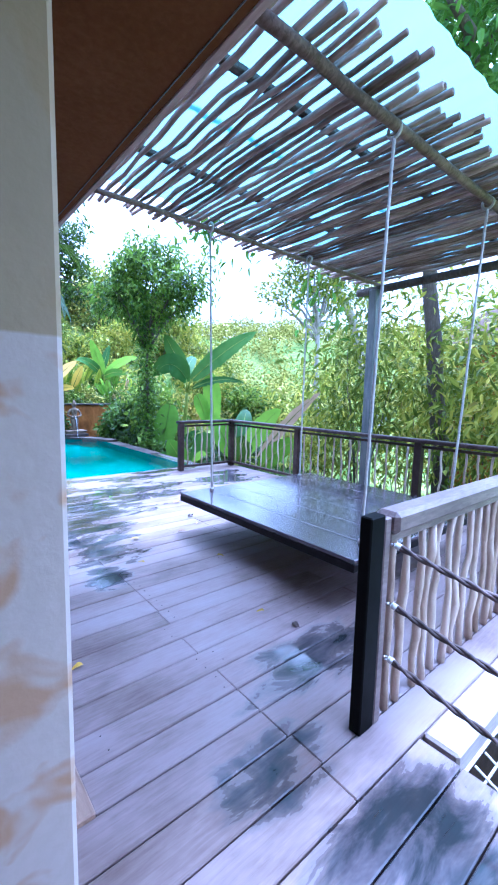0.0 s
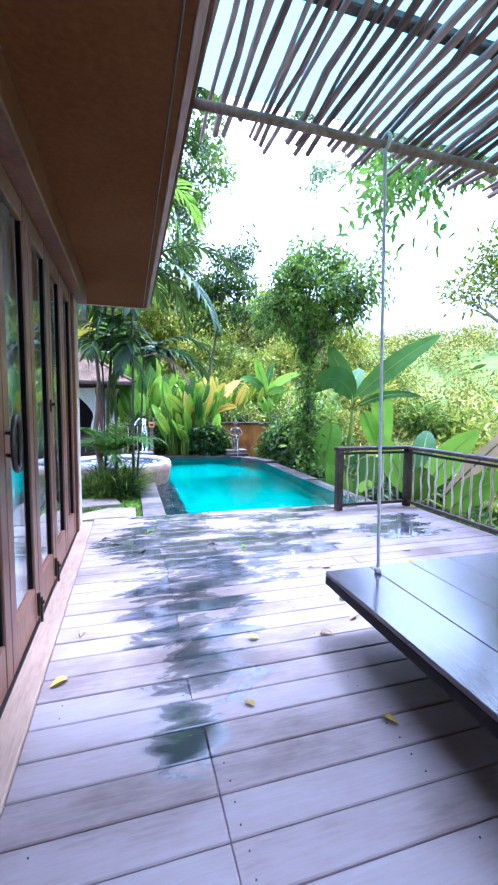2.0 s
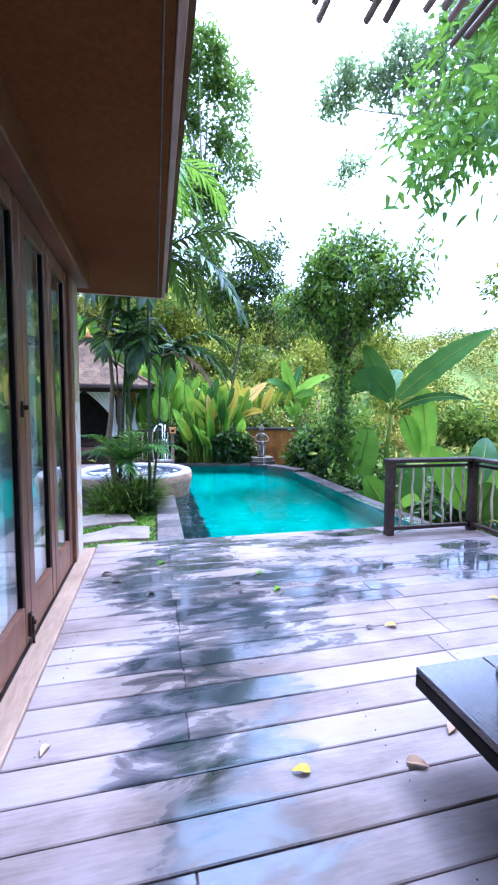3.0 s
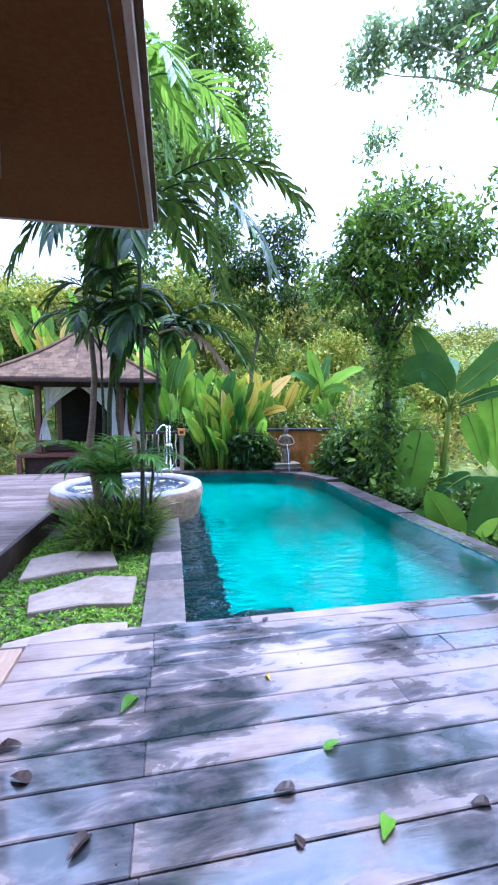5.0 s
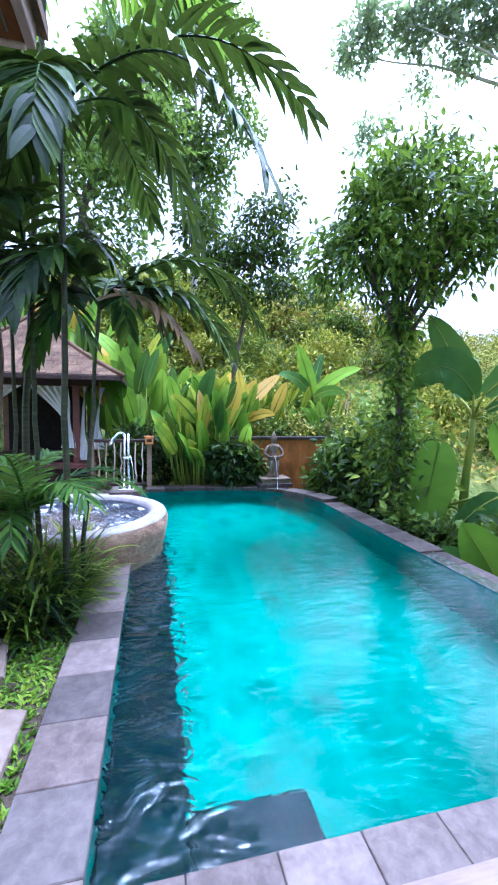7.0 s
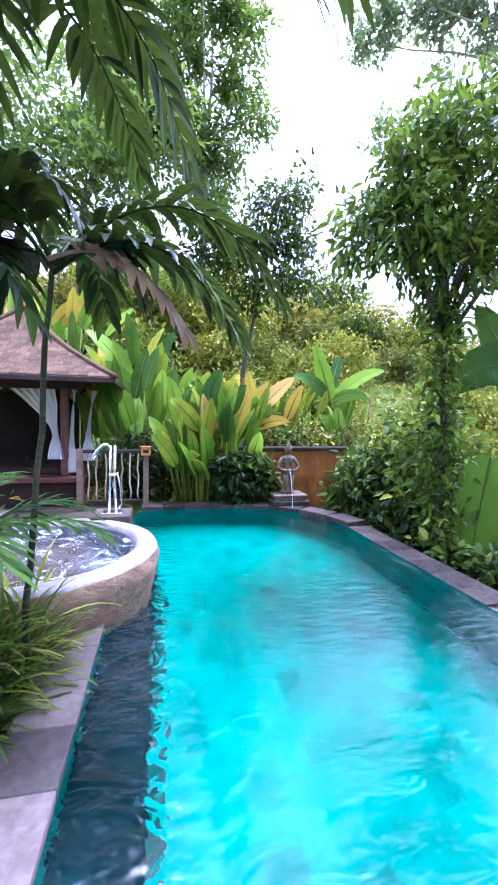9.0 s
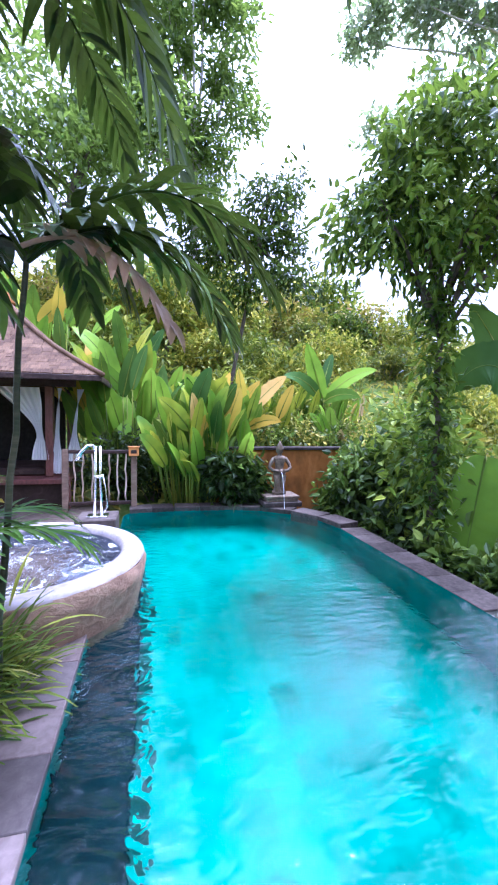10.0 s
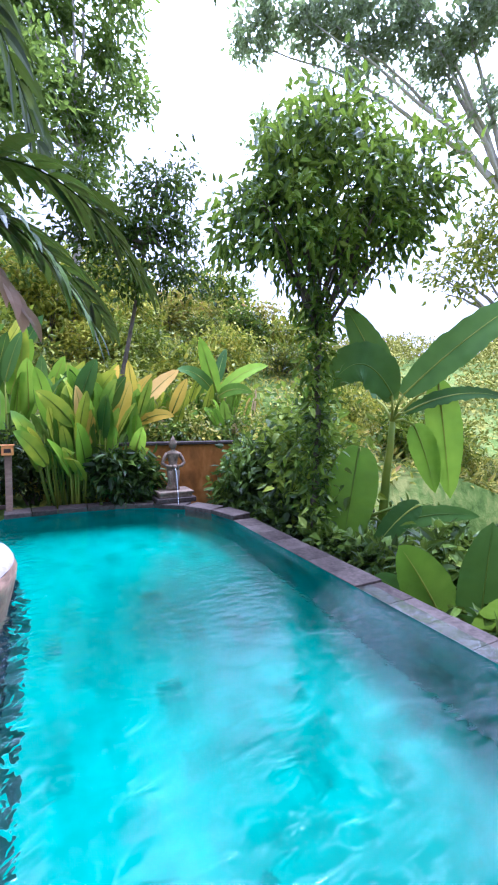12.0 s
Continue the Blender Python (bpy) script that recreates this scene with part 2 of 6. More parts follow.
def foliage(name, dark, mid, light, rough=0.46, through=0.22, spot=None, gloss=0.15):
    """Leaves: colour from leaf to leaf, some light passing through."""
    dark, mid, light = [(c[0] * 1.3, c[1], c[2] * 0.8) for c in (dark, mid, light)]
    m, n, l, bsdf = shader(name)
    geo = n.new("ShaderNodeNewGeometry")
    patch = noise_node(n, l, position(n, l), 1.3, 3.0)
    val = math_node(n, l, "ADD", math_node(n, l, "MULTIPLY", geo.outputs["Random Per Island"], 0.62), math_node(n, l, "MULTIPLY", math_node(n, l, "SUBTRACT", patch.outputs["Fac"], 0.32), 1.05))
    own = n.new("ShaderNodeObjectInfo").outputs["Random"]
    val = math_node(n, l, "ADD", val, math_node(n, l, "MULTIPLY", math_node(n, l, "SUBTRACT", own, 0.5), 0.5))
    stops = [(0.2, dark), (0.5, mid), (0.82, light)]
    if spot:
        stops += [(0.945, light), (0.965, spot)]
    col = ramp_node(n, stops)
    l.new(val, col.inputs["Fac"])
    vein = noise_node(n, l, position(n, l, (1, 1, 1)), 34.0, 3.0)
    shade = mix_node(n, l, math_node(n, l, "MULTIPLY", vein.outputs["Fac"], 0.2), col.outputs["Color"], tuple(c * 1.45 for c in mid))
    l.new(shade, bsdf.inputs["Base Color"])
    bsdf.inputs["Roughness"].default_value = rough
    bsdf.inputs["Specular IOR Level"].default_value = gloss
    bump(n, l, bsdf, vein.outputs["Fac"], 0.25, 0.004)
    tr = n.new("ShaderNodeBsdfTranslucent")
    warm = mix_node(n, l, 0.5, shade, (0.35, 0.5, 0.05), "MIX")
    l.new(warm, tr.inputs["Color"])
    ms = n.new("ShaderNodeMixShader")
    ms.inputs["Fac"].default_value = through
    l.new(bsdf.outputs[0], ms.inputs[1])
    l.new(tr.outputs[0], ms.inputs[2])
    l.new(ms.outputs[0], n["Material Output"].inputs["Surface"])
    return m


def deck_material():
    """Weathered grey hardwood with wet patches."""
    m, n, l, bsdf = shader("deck_wood")
    grain = noise_node(n, l, position(n, l, (1.2, 14, 14)), 5.0, 8.0, 0.65, 0.6)
    big = noise_node(n, l, position(n, l, (0.6, 1.0, 1.0)), 1.7, 5.0, 0.6)
    piece = n.new("ShaderNodeObjectInfo").outputs["Random"]
    val = math_node(n, l, "ADD", math_node(n, l, "MULTIPLY", grain.outputs["Fac"], 0.24), math_node(n, l, "MULTIPLY", big.outputs["Fac"], 0.76))
    val = math_node(n, l, "ADD", val, math_node(n, l, "MULTIPLY", math_node(n, l, "SUBTRACT", piece, 0.5), 0.11))
    dry = ramp_node(n, ((0.32, (0.125, 0.084, 0.068)), (0.44, (0.215, 0.158, 0.138)), (0.52, (0.275, 0.207, 0.19)), (0.66, (0.32, 0.255, 0.243))))
    l.new(val, dry.inputs["Fac"])
    # wet patches: a trail from the pool towards the entrance, and puddles by the stair post
    spots = ((1.35, 6.3, 0.75, 0.85), (1.5, 5.5, 0.95, 0.75), (1.35, 4.5, 0.6, 0.8), (1.35, 3.7, 0.5, 0.45), (1.15, 3.1, 0.22, 0.3),
             (1.75, 1.42, 0.66, 0.26), (1.22, 0.52, 0.55, 0.28), (4.6, 6.2, 0.5, 0.22), (2.4, 5.7, 1.2, 0.75), (1.0, 1.05, 0.35, 0.2), (1.7, 5.0, 0.9, 0.6), (0.9, 6.0, 0.5, 0.6), (3.0, 6.6, 0.9, 0.3), (1.7, 6.9, 1.0, 0.3), (3.6, 6.95, 1.1, 0.22), (4.2, 5.7, 0.8, 0.4))
    wet = None
    pos = n.new("ShaderNodeNewGeometry").outputs["Position"]
    sep = n.new("ShaderNodeSeparateXYZ")
    l.new(pos, sep.inputs[0])
    for x, y, rx, ry in spots:
        dx = math_node(n, l, "MULTIPLY", math_node(n, l, "SUBTRACT", sep.outputs["X"], x), 1 / rx)
        dy = math_node(n, l, "MULTIPLY", math_node(n, l, "SUBTRACT", sep.outputs["Y"], y), 1 / ry)
        r2 = math_node(n, l, "ADD", math_node(n, l, "MULTIPLY", dx, dx), math_node(n, l, "MULTIPLY", dy, dy))
        s = math_node(n, l, "SUBTRACT", 1.0, r2)
        wet = s if wet is None else math_node(n, l, "MAXIMUM", wet, s)
    edge = noise_node(n, l, position(n, l, (1.0, 2.6, 1.0)), 2.6, 5.0, 0.6, 0.5)
    wet = math_node(n, l, "ADD", wet, math_node(n, l, "MULTIPLY", math_node(n, l, "SUBTRACT", edge.outputs["Fac"], 0.525), 2.9))
    wet = math_node(n, l, "ADD", wet, math_node(n, l, "MULTIPLY", math_node(n, l, "SUBTRACT", piece, 0.5), 0.5))
    wr = n.new("ShaderNodeMapRange")
    wr.interpolation_type = "SMOOTHSTEP"
    wr.inputs["From Min"].default_value, wr.inputs["From Max"].default_value = 0.02, 0.8
    l.new(wet, wr.inputs["Value"])
    wetness = wr.outputs["Result"]
    damp = mix_node(n, l, 1.0, dry.outputs["Color"], (0.29, 0.33, 0.38), "MULTIPLY")
    col = mix_node(n, l, wetness, dry.outputs["Color"], damp)
    # puddle cores: wet wood, with the eave's dark reflection also put into the colour
    pool = n.new("ShaderNodeMapRange")
    pool.interpolation_type = "SMOOTHSTEP"
    pool.inputs["From Min"].default_value, pool.inputs["From Max"].default_value = 0.66, 1.15
    l.new(wet, pool.inputs["Value"])
    col = mix_node(n, l, math_node(n, l, "MULTIPLY", pool.outputs["Result"], 0.8), col, (0.012, 0.017, 0.018))
    l.new(col, bsdf.inputs["Base Color"])
    rg = n.new("ShaderNodeMapRange")
    rg.inputs["To Min"].default_value, rg.inputs["To Max"].default_value = 0.58, 0.05
    l.new(wetness, rg.inputs["Value"])
    l.new(rg.outputs["Result"], bsdf.inputs["Roughness"])
    sg2 = n.new("ShaderNodeMapRange")
    sg2.inputs["To Min"].default_value, sg2.inputs["To Max"].default_value = 0.16, 0.7
    l.new(wetness, sg2.inputs["Value"])
    l.new(sg2.outputs["Result"], bsdf.inputs["Specular IOR Level"])
    relief = math_node(n, l, "MULTIPLY", grain.outputs["Fac"], math_node(n, l, "SUBTRACT", 1.0, math_node(n, l, "MULTIPLY", wetness, 0.8)))
    bump(n, l, bsdf, relief, 0.2, 0.004)
    return m


def water_material(name, tint, scale, strength, detail=3.0, stirred=4.6):
    """Clear water: short ripples over a slow swell, livelier along the bench where the tub flows over."""
    m, n, l, bsdf = shader(name)
    bsdf.inputs["Base Color"].default_value = (*tint, 1)
    bsdf.inputs["Roughness"].default_value = 0.02
    bsdf.inputs["IOR"].default_value = 1.32
    bsdf.inputs["Transmission Weight"].default_value = 1.0
    w1 = noise_node(n, l, position(n, l, (0.8, 1.9, 1.0)), scale, detail, 0.55, 0.8)
    w2 = noise_node(n, l, position(n, l, (0.6, 1.7, 1.0)), scale * 0.4, 2.0, 0.5, 0.4)
    w3 = noise_node(n, l, position(n, l, (1.0, 1.5, 1.0)), scale * 0.62, 2.0, 0.45, 1.6)
    sep = n.new("ShaderNodeSeparateXYZ")
    l.new(n.new("ShaderNodeNewGeometry").outputs["Position"], sep.inputs[0])
    stir = n.new("ShaderNodeMapRange")
    stir.interpolation_type = "SMOOTHSTEP"
    stir.inputs["From Min"].default_value, stir.inputs["From Max"].default_value = 2.2, 1.75
    stir.inputs["To Max"].default_value = stirred
    l.new(sep.outputs["X"], stir.inputs["Value"])
    spill = n.new("ShaderNodeMapRange")
    spill.inputs["From Min"].default_value, spill.inputs["From Max"].default_value = 4.95, 5.15
    spill.inputs["To Max"].default_value = 2.0
    l.new(sep.outputs["X"], spill.inputs["Value"])
    calm = math_node(n, l, "ADD", math_node(n, l, "MULTIPLY", w1.outputs["Fac"], 0.46), math_node(n, l, "MULTIPLY", w2.outputs["Fac"], 0.2))
    lively = math_node(n, l, "MULTIPLY", w3.outputs["Fac"], math_node(n, l, "ADD", stir.outputs["Result"], spill.outputs["Result"]))
    h = math_node(n, l, "ADD", calm, lively)
    bump(n, l, bsdf, h, strength, 0.09)
    return m


def glass_material():
    m, n, l, bsdf = shader("door_glass")
    bsdf.inputs["Base Color"].default_value = (0.9, 0.97, 0.96, 1)
    bsdf.inputs["Roughness"].default_value = 0.0
    bsdf.inputs["IOR"].default_value = 1.9
    bsdf.inputs["Transmission Weight"].default_value = 1.0
    return m


def sheet_material(name, color, amount):
    """Thin stuff that lets light through: roof sheet, curtain."""
    m, n, l, bsdf = shader(name)
    bl = noise_node(n, l, position(n, l), 3.0, 4.0)
    col = mix_node(n, l, math_node(n, l, "MULTIPLY", bl.outputs["Fac"], 0.4), color, tuple(c * 0.75 for c in color))
    l.new(col, bsdf.inputs["Base Color"])
    bsdf.inputs["Roughness"].default_value = 0.5
    tr = n.new("ShaderNodeBsdfTranslucent")
    l.new(col, tr.inputs["Color"])
    ms = n.new("ShaderNodeMixShader")
    ms.inputs["Fac"].default_value = amount
    l.new(bsdf.outputs[0], ms.inputs[1])
    l.new(tr.outputs[0], ms.inputs[2])
    l.new(ms.outputs[0], n["Material Output"].inputs["Surface"])
    return m


DECK = deck_material()
DARK_WOOD = surface("dark_wood", (0.016, 0.009, 0.007), (0.036, 0.02, 0.015), (0.085, 0.052, 0.042), (1, 1, 1), 14, 2, 0.5, spec=0.25)
BLACK_PAINT = surface("black_paint", (0.003, 0.003, 0.003), (0.005, 0.005, 0.005), (0.009, 0.009, 0.009), grain=20, rough=0.6, bumpy=0.1, spec=0.06)
WORN_RAIL = surface("worn_rail", (0.10, 0.068, 0.06), (0.19, 0.138, 0.125), (0.3, 0.23, 0.215), (2, 10, 10), 6, 2, 0.5)
BED_TOP = surface("bed_lacquer", (0.028, 0.019, 0.022), (0.048, 0.034, 0.038), (0.075, 0.058, 0.063), (10, 1, 4), 6, 1.2, 0.17, 0.05, 0.002, spec=0.8)
BED_TOP.node_tree.nodes["Principled BSDF"].inputs["Coat Weight"].default_value = 0.25
BED_TOP.node_tree.nodes["Principled BSDF"].inputs["Coat Roughness"].default_value = 0.1
BED_SIDE = surface("bed_side", (0.004, 0.003, 0.003), (0.008, 0.006, 0.006), (0.018, 0.013, 0.012), (1, 1, 1), 12, 2, 0.5, 0.1, spec=0.12)
POLE = surface("pole_wood", (0.09, 0.052, 0.035), (0.24, 0.155, 0.11), (0.46, 0.335, 0.27), (9, 1.0, 9), 5, 2.2, 0.7, 0.4, vary=0.35)
BRANCH = surface("branch_wood", (0.24, 0.16, 0.11), (0.45, 0.33, 0.24), (0.62, 0.5, 0.4), (6, 6, 1.5), 6, 3, 0.6, 0.3, vary=0.3)
GREY_POST = surface("grey_post", (0.06, 0.07, 0.065), (0.12, 0.13, 0.12), (0.2, 0.21, 0.19), (8, 8, 1), 4, 2, 0.6)
SOFFIT = surface("soffit_board", (0.085, 0.03, 0.007), (0.115, 0.043, 0.011), (0.15, 0.06, 0.018), (3, 3, 3), 9, 0.8, 0.8, 0.1, spec=0.08)
FASCIA = surface("fascia_board", (0.26, 0.16, 0.12), (0.4, 0.27, 0.21), (0.52, 0.37, 0.3), (8, 1, 8), 5, 2, 0.5)
FRAME = surface("door_wood", (0.07, 0.024, 0.011), (0.14, 0.055, 0.027), (0.23, 0.105, 0.06), (8, 8, 1.2), 4, 1.5, 0.38, 0.2, 0.004)
TAN_WOOD = surface("threshold_wood", (0.22, 0.135, 0.085), (0.34, 0.22, 0.145), (0.45, 0.31, 0.22), (8, 1, 8), 6, 2, 0.5)
WHITE_BEAM = surface("bleached_beam", (0.26, 0.2, 0.17), (0.38, 0.31, 0.27), (0.5, 0.42, 0.38), (1, 8, 8), 5, 3, 0.6)
ROOM_WALL = surface("room_plaster", (0.5, 0.47, 0.42), (0.58, 0.55, 0.5), (0.64, 0.61, 0.56), grain=12, rough=0.8, bumpy=0.1)
ROOM_FLOOR = surface("room_floor", (0.12, 0.08, 0.06), (0.2, 0.14, 0.1), (0.28, 0.2, 0.15), (6, 1, 1), 5, 2, 0.35)
COPING = surface("coping_stone", (0.085, 0.062, 0.055), (0.165, 0.125, 0.11), (0.25, 0.198, 0.178), grain=16, blotch=2.6, rough=0.55, vary=0.25, spec=0.3)
BROWN_COPING = surface("brown_coping_stone", (0.038, 0.03, 0.028), (0.085, 0.068, 0.063), (0.15, 0.122, 0.113), grain=16, blotch=2.6, rough=0.45, vary=0.3)
DARK_COPING = surface("dark_coping_stone", (0.022, 0.017, 0.014), (0.055, 0.043, 0.036), (0.11, 0.088, 0.075), grain=18, blotch=3, rough=0.68, vary=0.3, spec=0.12)
PAVER = surface("paver_stone", (0.15, 0.105, 0.078), (0.25, 0.185, 0.145), (0.34, 0.265, 0.215), grain=10, blotch=2, rough=0.65, vary=0.2, spec=0.3)
TUB_STONE = surface("tub_stone", (0.17, 0.095, 0.055), (0.32, 0.195, 0.12), (0.47, 0.33, 0.235), (1, 1, 1.4), 7, 3, 0.7, 0.9, 0.03)
TUB_RIM = surface("tub_rim_render", (0.17, 0.145, 0.145), (0.28, 0.245, 0.24), (0.39, 0.345, 0.335), grain=14, blotch=3, rough=0.5)
TUB_IN = surface("tub_tile", (0.05, 0.055, 0.075), (0.11, 0.12, 0.155), (0.2, 0.21, 0.25), grain=10, rough=0.3)
SOIL = surface("soil", (0.025, 0.016, 0.01), (0.06, 0.04, 0.026), (0.11, 0.08, 0.05), grain=14, blotch=3, rough=0.9, bumpy=0.8, depth=0.03)
HILL = surface("hill_grass", (0.035, 0.07, 0.012), (0.10, 0.15, 0.03), (0.24, 0.24, 0.07), grain=2.2, blotch=0.28, rough=0.95, bumpy=0.8, depth=0.15, spread=0.3, spec=0.02)
TERRACOTTA = surface("terracotta_render", (0.07, 0.027, 0.006), (0.27, 0.105, 0.018), (0.5, 0.22, 0.05), (1, 1, 0.5), 3, 1.6, 0.75, 0.3, spec=0.2)
STATUE = surface("statue_stone", (0.06, 0.04, 0.024), (0.16, 0.115, 0.07), (0.32, 0.25, 0.17), grain=18, blotch=5, rough=0.8, bumpy=0.6)
WALKWAY = surface("walkway_wood", (0.065, 0.042, 0.034), (0.125, 0.085, 0.072), (0.2, 0.145, 0.128), (1.2, 12, 12), 5, 1.5, 0.6, 0.3, vary=0.3, spec=0.3)
SHINGLE = surface("wood_shingle", (0.04, 0.02, 0.009), (0.085, 0.046, 0.022), (0.16, 0.095, 0.048), (8, 2, 2), 5, 2, 0.75, 0.4, vary=0.22, spec=0.2)
RED_WOOD = surface("red_wood", (0.05, 0.016, 0.012), (0.11, 0.036, 0.026), (0.19, 0.075, 0.055), (5, 5, 1.5), 5, 2, 0.4, 0.2)
ROPE = surface("rope_fibre", (0.3, 0.27, 0.23), (0.48, 0.44, 0.39), (0.62, 0.58, 0.53), grain=40, rough=0.85, bumpy=0.6)
DARK_ROPE = surface("dark_rope", (0.03, 0.02, 0.016), (0.075, 0.05, 0.042), (0.16, 0.11, 0.1), grain=40, rough=0.8, bumpy=0.6)
NET = surface("net_cord", (0.55, 0.53, 0.48), (0.7, 0.68, 0.63), (0.8, 0.78, 0.74), grain=30, rough=0.85)
BARK = surface("bark", (0.035, 0.026, 0.018), (0.09, 0.07, 0.05), (0.18, 0.145, 0.11), (5, 5, 1.2), 6, 2, 0.8, 0.6, 0.02)
PALE_BARK = surface("pale_bark", (0.2, 0.17, 0.14), (0.34, 0.3, 0.27), (0.46, 0.42, 0.39), (4, 4, 1), 4, 1, 0.8, 0.4, 0.02)
PALM_STEM = surface("palm_stem", (0.02, 0.024, 0.012), (0.05, 0.054, 0.026), (0.12, 0.11, 0.06), (1, 1, 14), 3, 1.5, 0.55, 0.4, spec=0.25)
BROWN_STEM = surface("brown_stem", (0.09, 0.055, 0.035), (0.18, 0.115, 0.075), (0.3, 0.2, 0.14), (2, 2, 8), 4, 2, 0.7, 0.5)
CHROME = surface("chrome", (0.7, 0.7, 0.72), (0.8, 0.8, 0.82), (0.88, 0.88, 0.9), grain=4, rough=0.18, bumpy=0, metal=1.0)
BRONZE = surface("dark_bronze", (0.02, 0.016, 0.012), (0.04, 0.03, 0.024), (0.07, 0.055, 0.045), grain=12, rough=0.4, bumpy=0.1, metal=0.8)
ORANGE = surface("orange_paint", (0.5, 0.17, 0.03), (0.62, 0.24, 0.05), (0.72, 0.32, 0.09), grain=12, rough=0.5)
GLASS = glass_material()
ROOF_SHEET = sheet_material("roof_sheet", (0.18, 0.31, 0.325), 0.85)
CURTAIN = sheet_material("curtain_cloth", (0.94, 0.94, 0.94), 0.3)
SHEER = sheet_material("sheer_cloth", (0.94, 0.94, 0.92), 0.12)
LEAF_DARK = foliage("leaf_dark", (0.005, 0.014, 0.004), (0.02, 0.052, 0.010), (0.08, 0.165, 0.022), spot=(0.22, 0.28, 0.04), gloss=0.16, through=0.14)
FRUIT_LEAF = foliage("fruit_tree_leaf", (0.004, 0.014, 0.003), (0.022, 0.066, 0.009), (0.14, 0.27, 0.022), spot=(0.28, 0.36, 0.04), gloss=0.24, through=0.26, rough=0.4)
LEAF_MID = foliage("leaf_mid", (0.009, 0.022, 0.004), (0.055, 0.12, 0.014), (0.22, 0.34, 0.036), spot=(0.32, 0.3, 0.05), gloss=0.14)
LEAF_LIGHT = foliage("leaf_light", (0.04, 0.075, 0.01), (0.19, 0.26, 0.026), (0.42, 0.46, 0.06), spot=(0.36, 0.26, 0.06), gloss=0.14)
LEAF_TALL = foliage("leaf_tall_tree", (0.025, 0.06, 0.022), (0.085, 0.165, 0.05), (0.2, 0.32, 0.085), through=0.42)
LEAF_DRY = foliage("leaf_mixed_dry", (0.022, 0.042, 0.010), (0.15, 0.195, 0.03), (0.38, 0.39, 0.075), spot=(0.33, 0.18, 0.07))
# haze of distance put into the colour: paler and bluer than real leaves
LEAF_FAR_HAZE = foliage("leaf_far_haze", (0.07, 0.11, 0.13), (0.15, 0.21, 0.25), (0.24, 0.31, 0.36), through=0.55)
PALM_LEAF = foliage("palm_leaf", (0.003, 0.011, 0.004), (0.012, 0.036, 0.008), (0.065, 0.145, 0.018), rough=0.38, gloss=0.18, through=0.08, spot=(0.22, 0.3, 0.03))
# brighter copy of palm_leaf with the light from behind put into its colour
PALM_BACKLIT = foliage("palm_leaf_backlit", (0.025, 0.085, 0.008), (0.06, 0.17, 0.012), (0.13, 0.28, 0.02), through=0.36)
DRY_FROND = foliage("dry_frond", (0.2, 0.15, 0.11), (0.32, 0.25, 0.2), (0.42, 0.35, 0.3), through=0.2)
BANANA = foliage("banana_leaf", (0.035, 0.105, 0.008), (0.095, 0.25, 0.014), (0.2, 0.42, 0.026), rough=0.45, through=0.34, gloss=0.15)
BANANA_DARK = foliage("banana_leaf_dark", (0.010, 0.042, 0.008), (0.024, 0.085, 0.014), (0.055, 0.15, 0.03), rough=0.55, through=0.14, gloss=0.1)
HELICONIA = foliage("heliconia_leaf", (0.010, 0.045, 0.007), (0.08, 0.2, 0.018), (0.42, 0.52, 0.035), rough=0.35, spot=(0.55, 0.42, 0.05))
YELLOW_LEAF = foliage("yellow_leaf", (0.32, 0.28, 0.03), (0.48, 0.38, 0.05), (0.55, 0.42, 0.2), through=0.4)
# distance haze is in this colour: pale tones close together, no volume used
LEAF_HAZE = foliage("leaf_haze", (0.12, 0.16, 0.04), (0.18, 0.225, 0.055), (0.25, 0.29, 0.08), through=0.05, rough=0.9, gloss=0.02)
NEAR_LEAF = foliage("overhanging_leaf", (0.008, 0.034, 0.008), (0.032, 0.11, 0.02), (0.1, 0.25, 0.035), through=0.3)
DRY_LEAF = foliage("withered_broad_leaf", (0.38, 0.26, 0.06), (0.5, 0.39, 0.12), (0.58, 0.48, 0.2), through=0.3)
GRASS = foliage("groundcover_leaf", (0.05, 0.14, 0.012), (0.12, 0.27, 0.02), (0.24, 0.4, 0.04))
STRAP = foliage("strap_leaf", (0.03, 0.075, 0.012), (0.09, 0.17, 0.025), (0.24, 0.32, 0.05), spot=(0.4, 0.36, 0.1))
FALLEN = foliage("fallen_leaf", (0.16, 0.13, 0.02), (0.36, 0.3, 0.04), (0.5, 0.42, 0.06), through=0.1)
WATER = water_material("pool_water", (0.64, 0.97, 0.89), 5.6, 0.31)
FALLING = sheet_material("falling_water", (0.75, 0.8, 0.85), 0.5)


def foam(m):
    """White froth in drifting patches on bubbling water."""
    n, l = m.node_tree.nodes, m.node_tree.links
    bsdf = n["Principled BSDF"]
    patch = noise_node(n, l, position(n, l), 2.6, 6.0, 0.7, 1.2)
    r = ramp_node(n, ((0.52, (0, 0, 0)), (0.62, (1, 1, 1))))
    l.new(patch.outputs["Fac"], r.inputs["Fac"])
    l.new(math_node(n, l, "SUBTRACT", 1.0, math_node(n, l, "MULTIPLY", r.outputs["Color"], 0.75)), bsdf.inputs["Transmission Weight"])
    l.new(mix_node(n, l, r.outputs["Color"], (0.8, 0.88, 0.95), (0.86, 0.88, 0.92)), bsdf.inputs["Base Color"])
    l.new(math_node(n, l, "ADD", math_node(n, l, "MULTIPLY", r.outputs["Color"], 0.4), 0.03), bsdf.inputs["Roughness"])
    return m


TUB_WATER = foam(water_material("tub_water", (0.8, 0.88, 0.95), 7.0, 0.8, 5.0, 2.3))


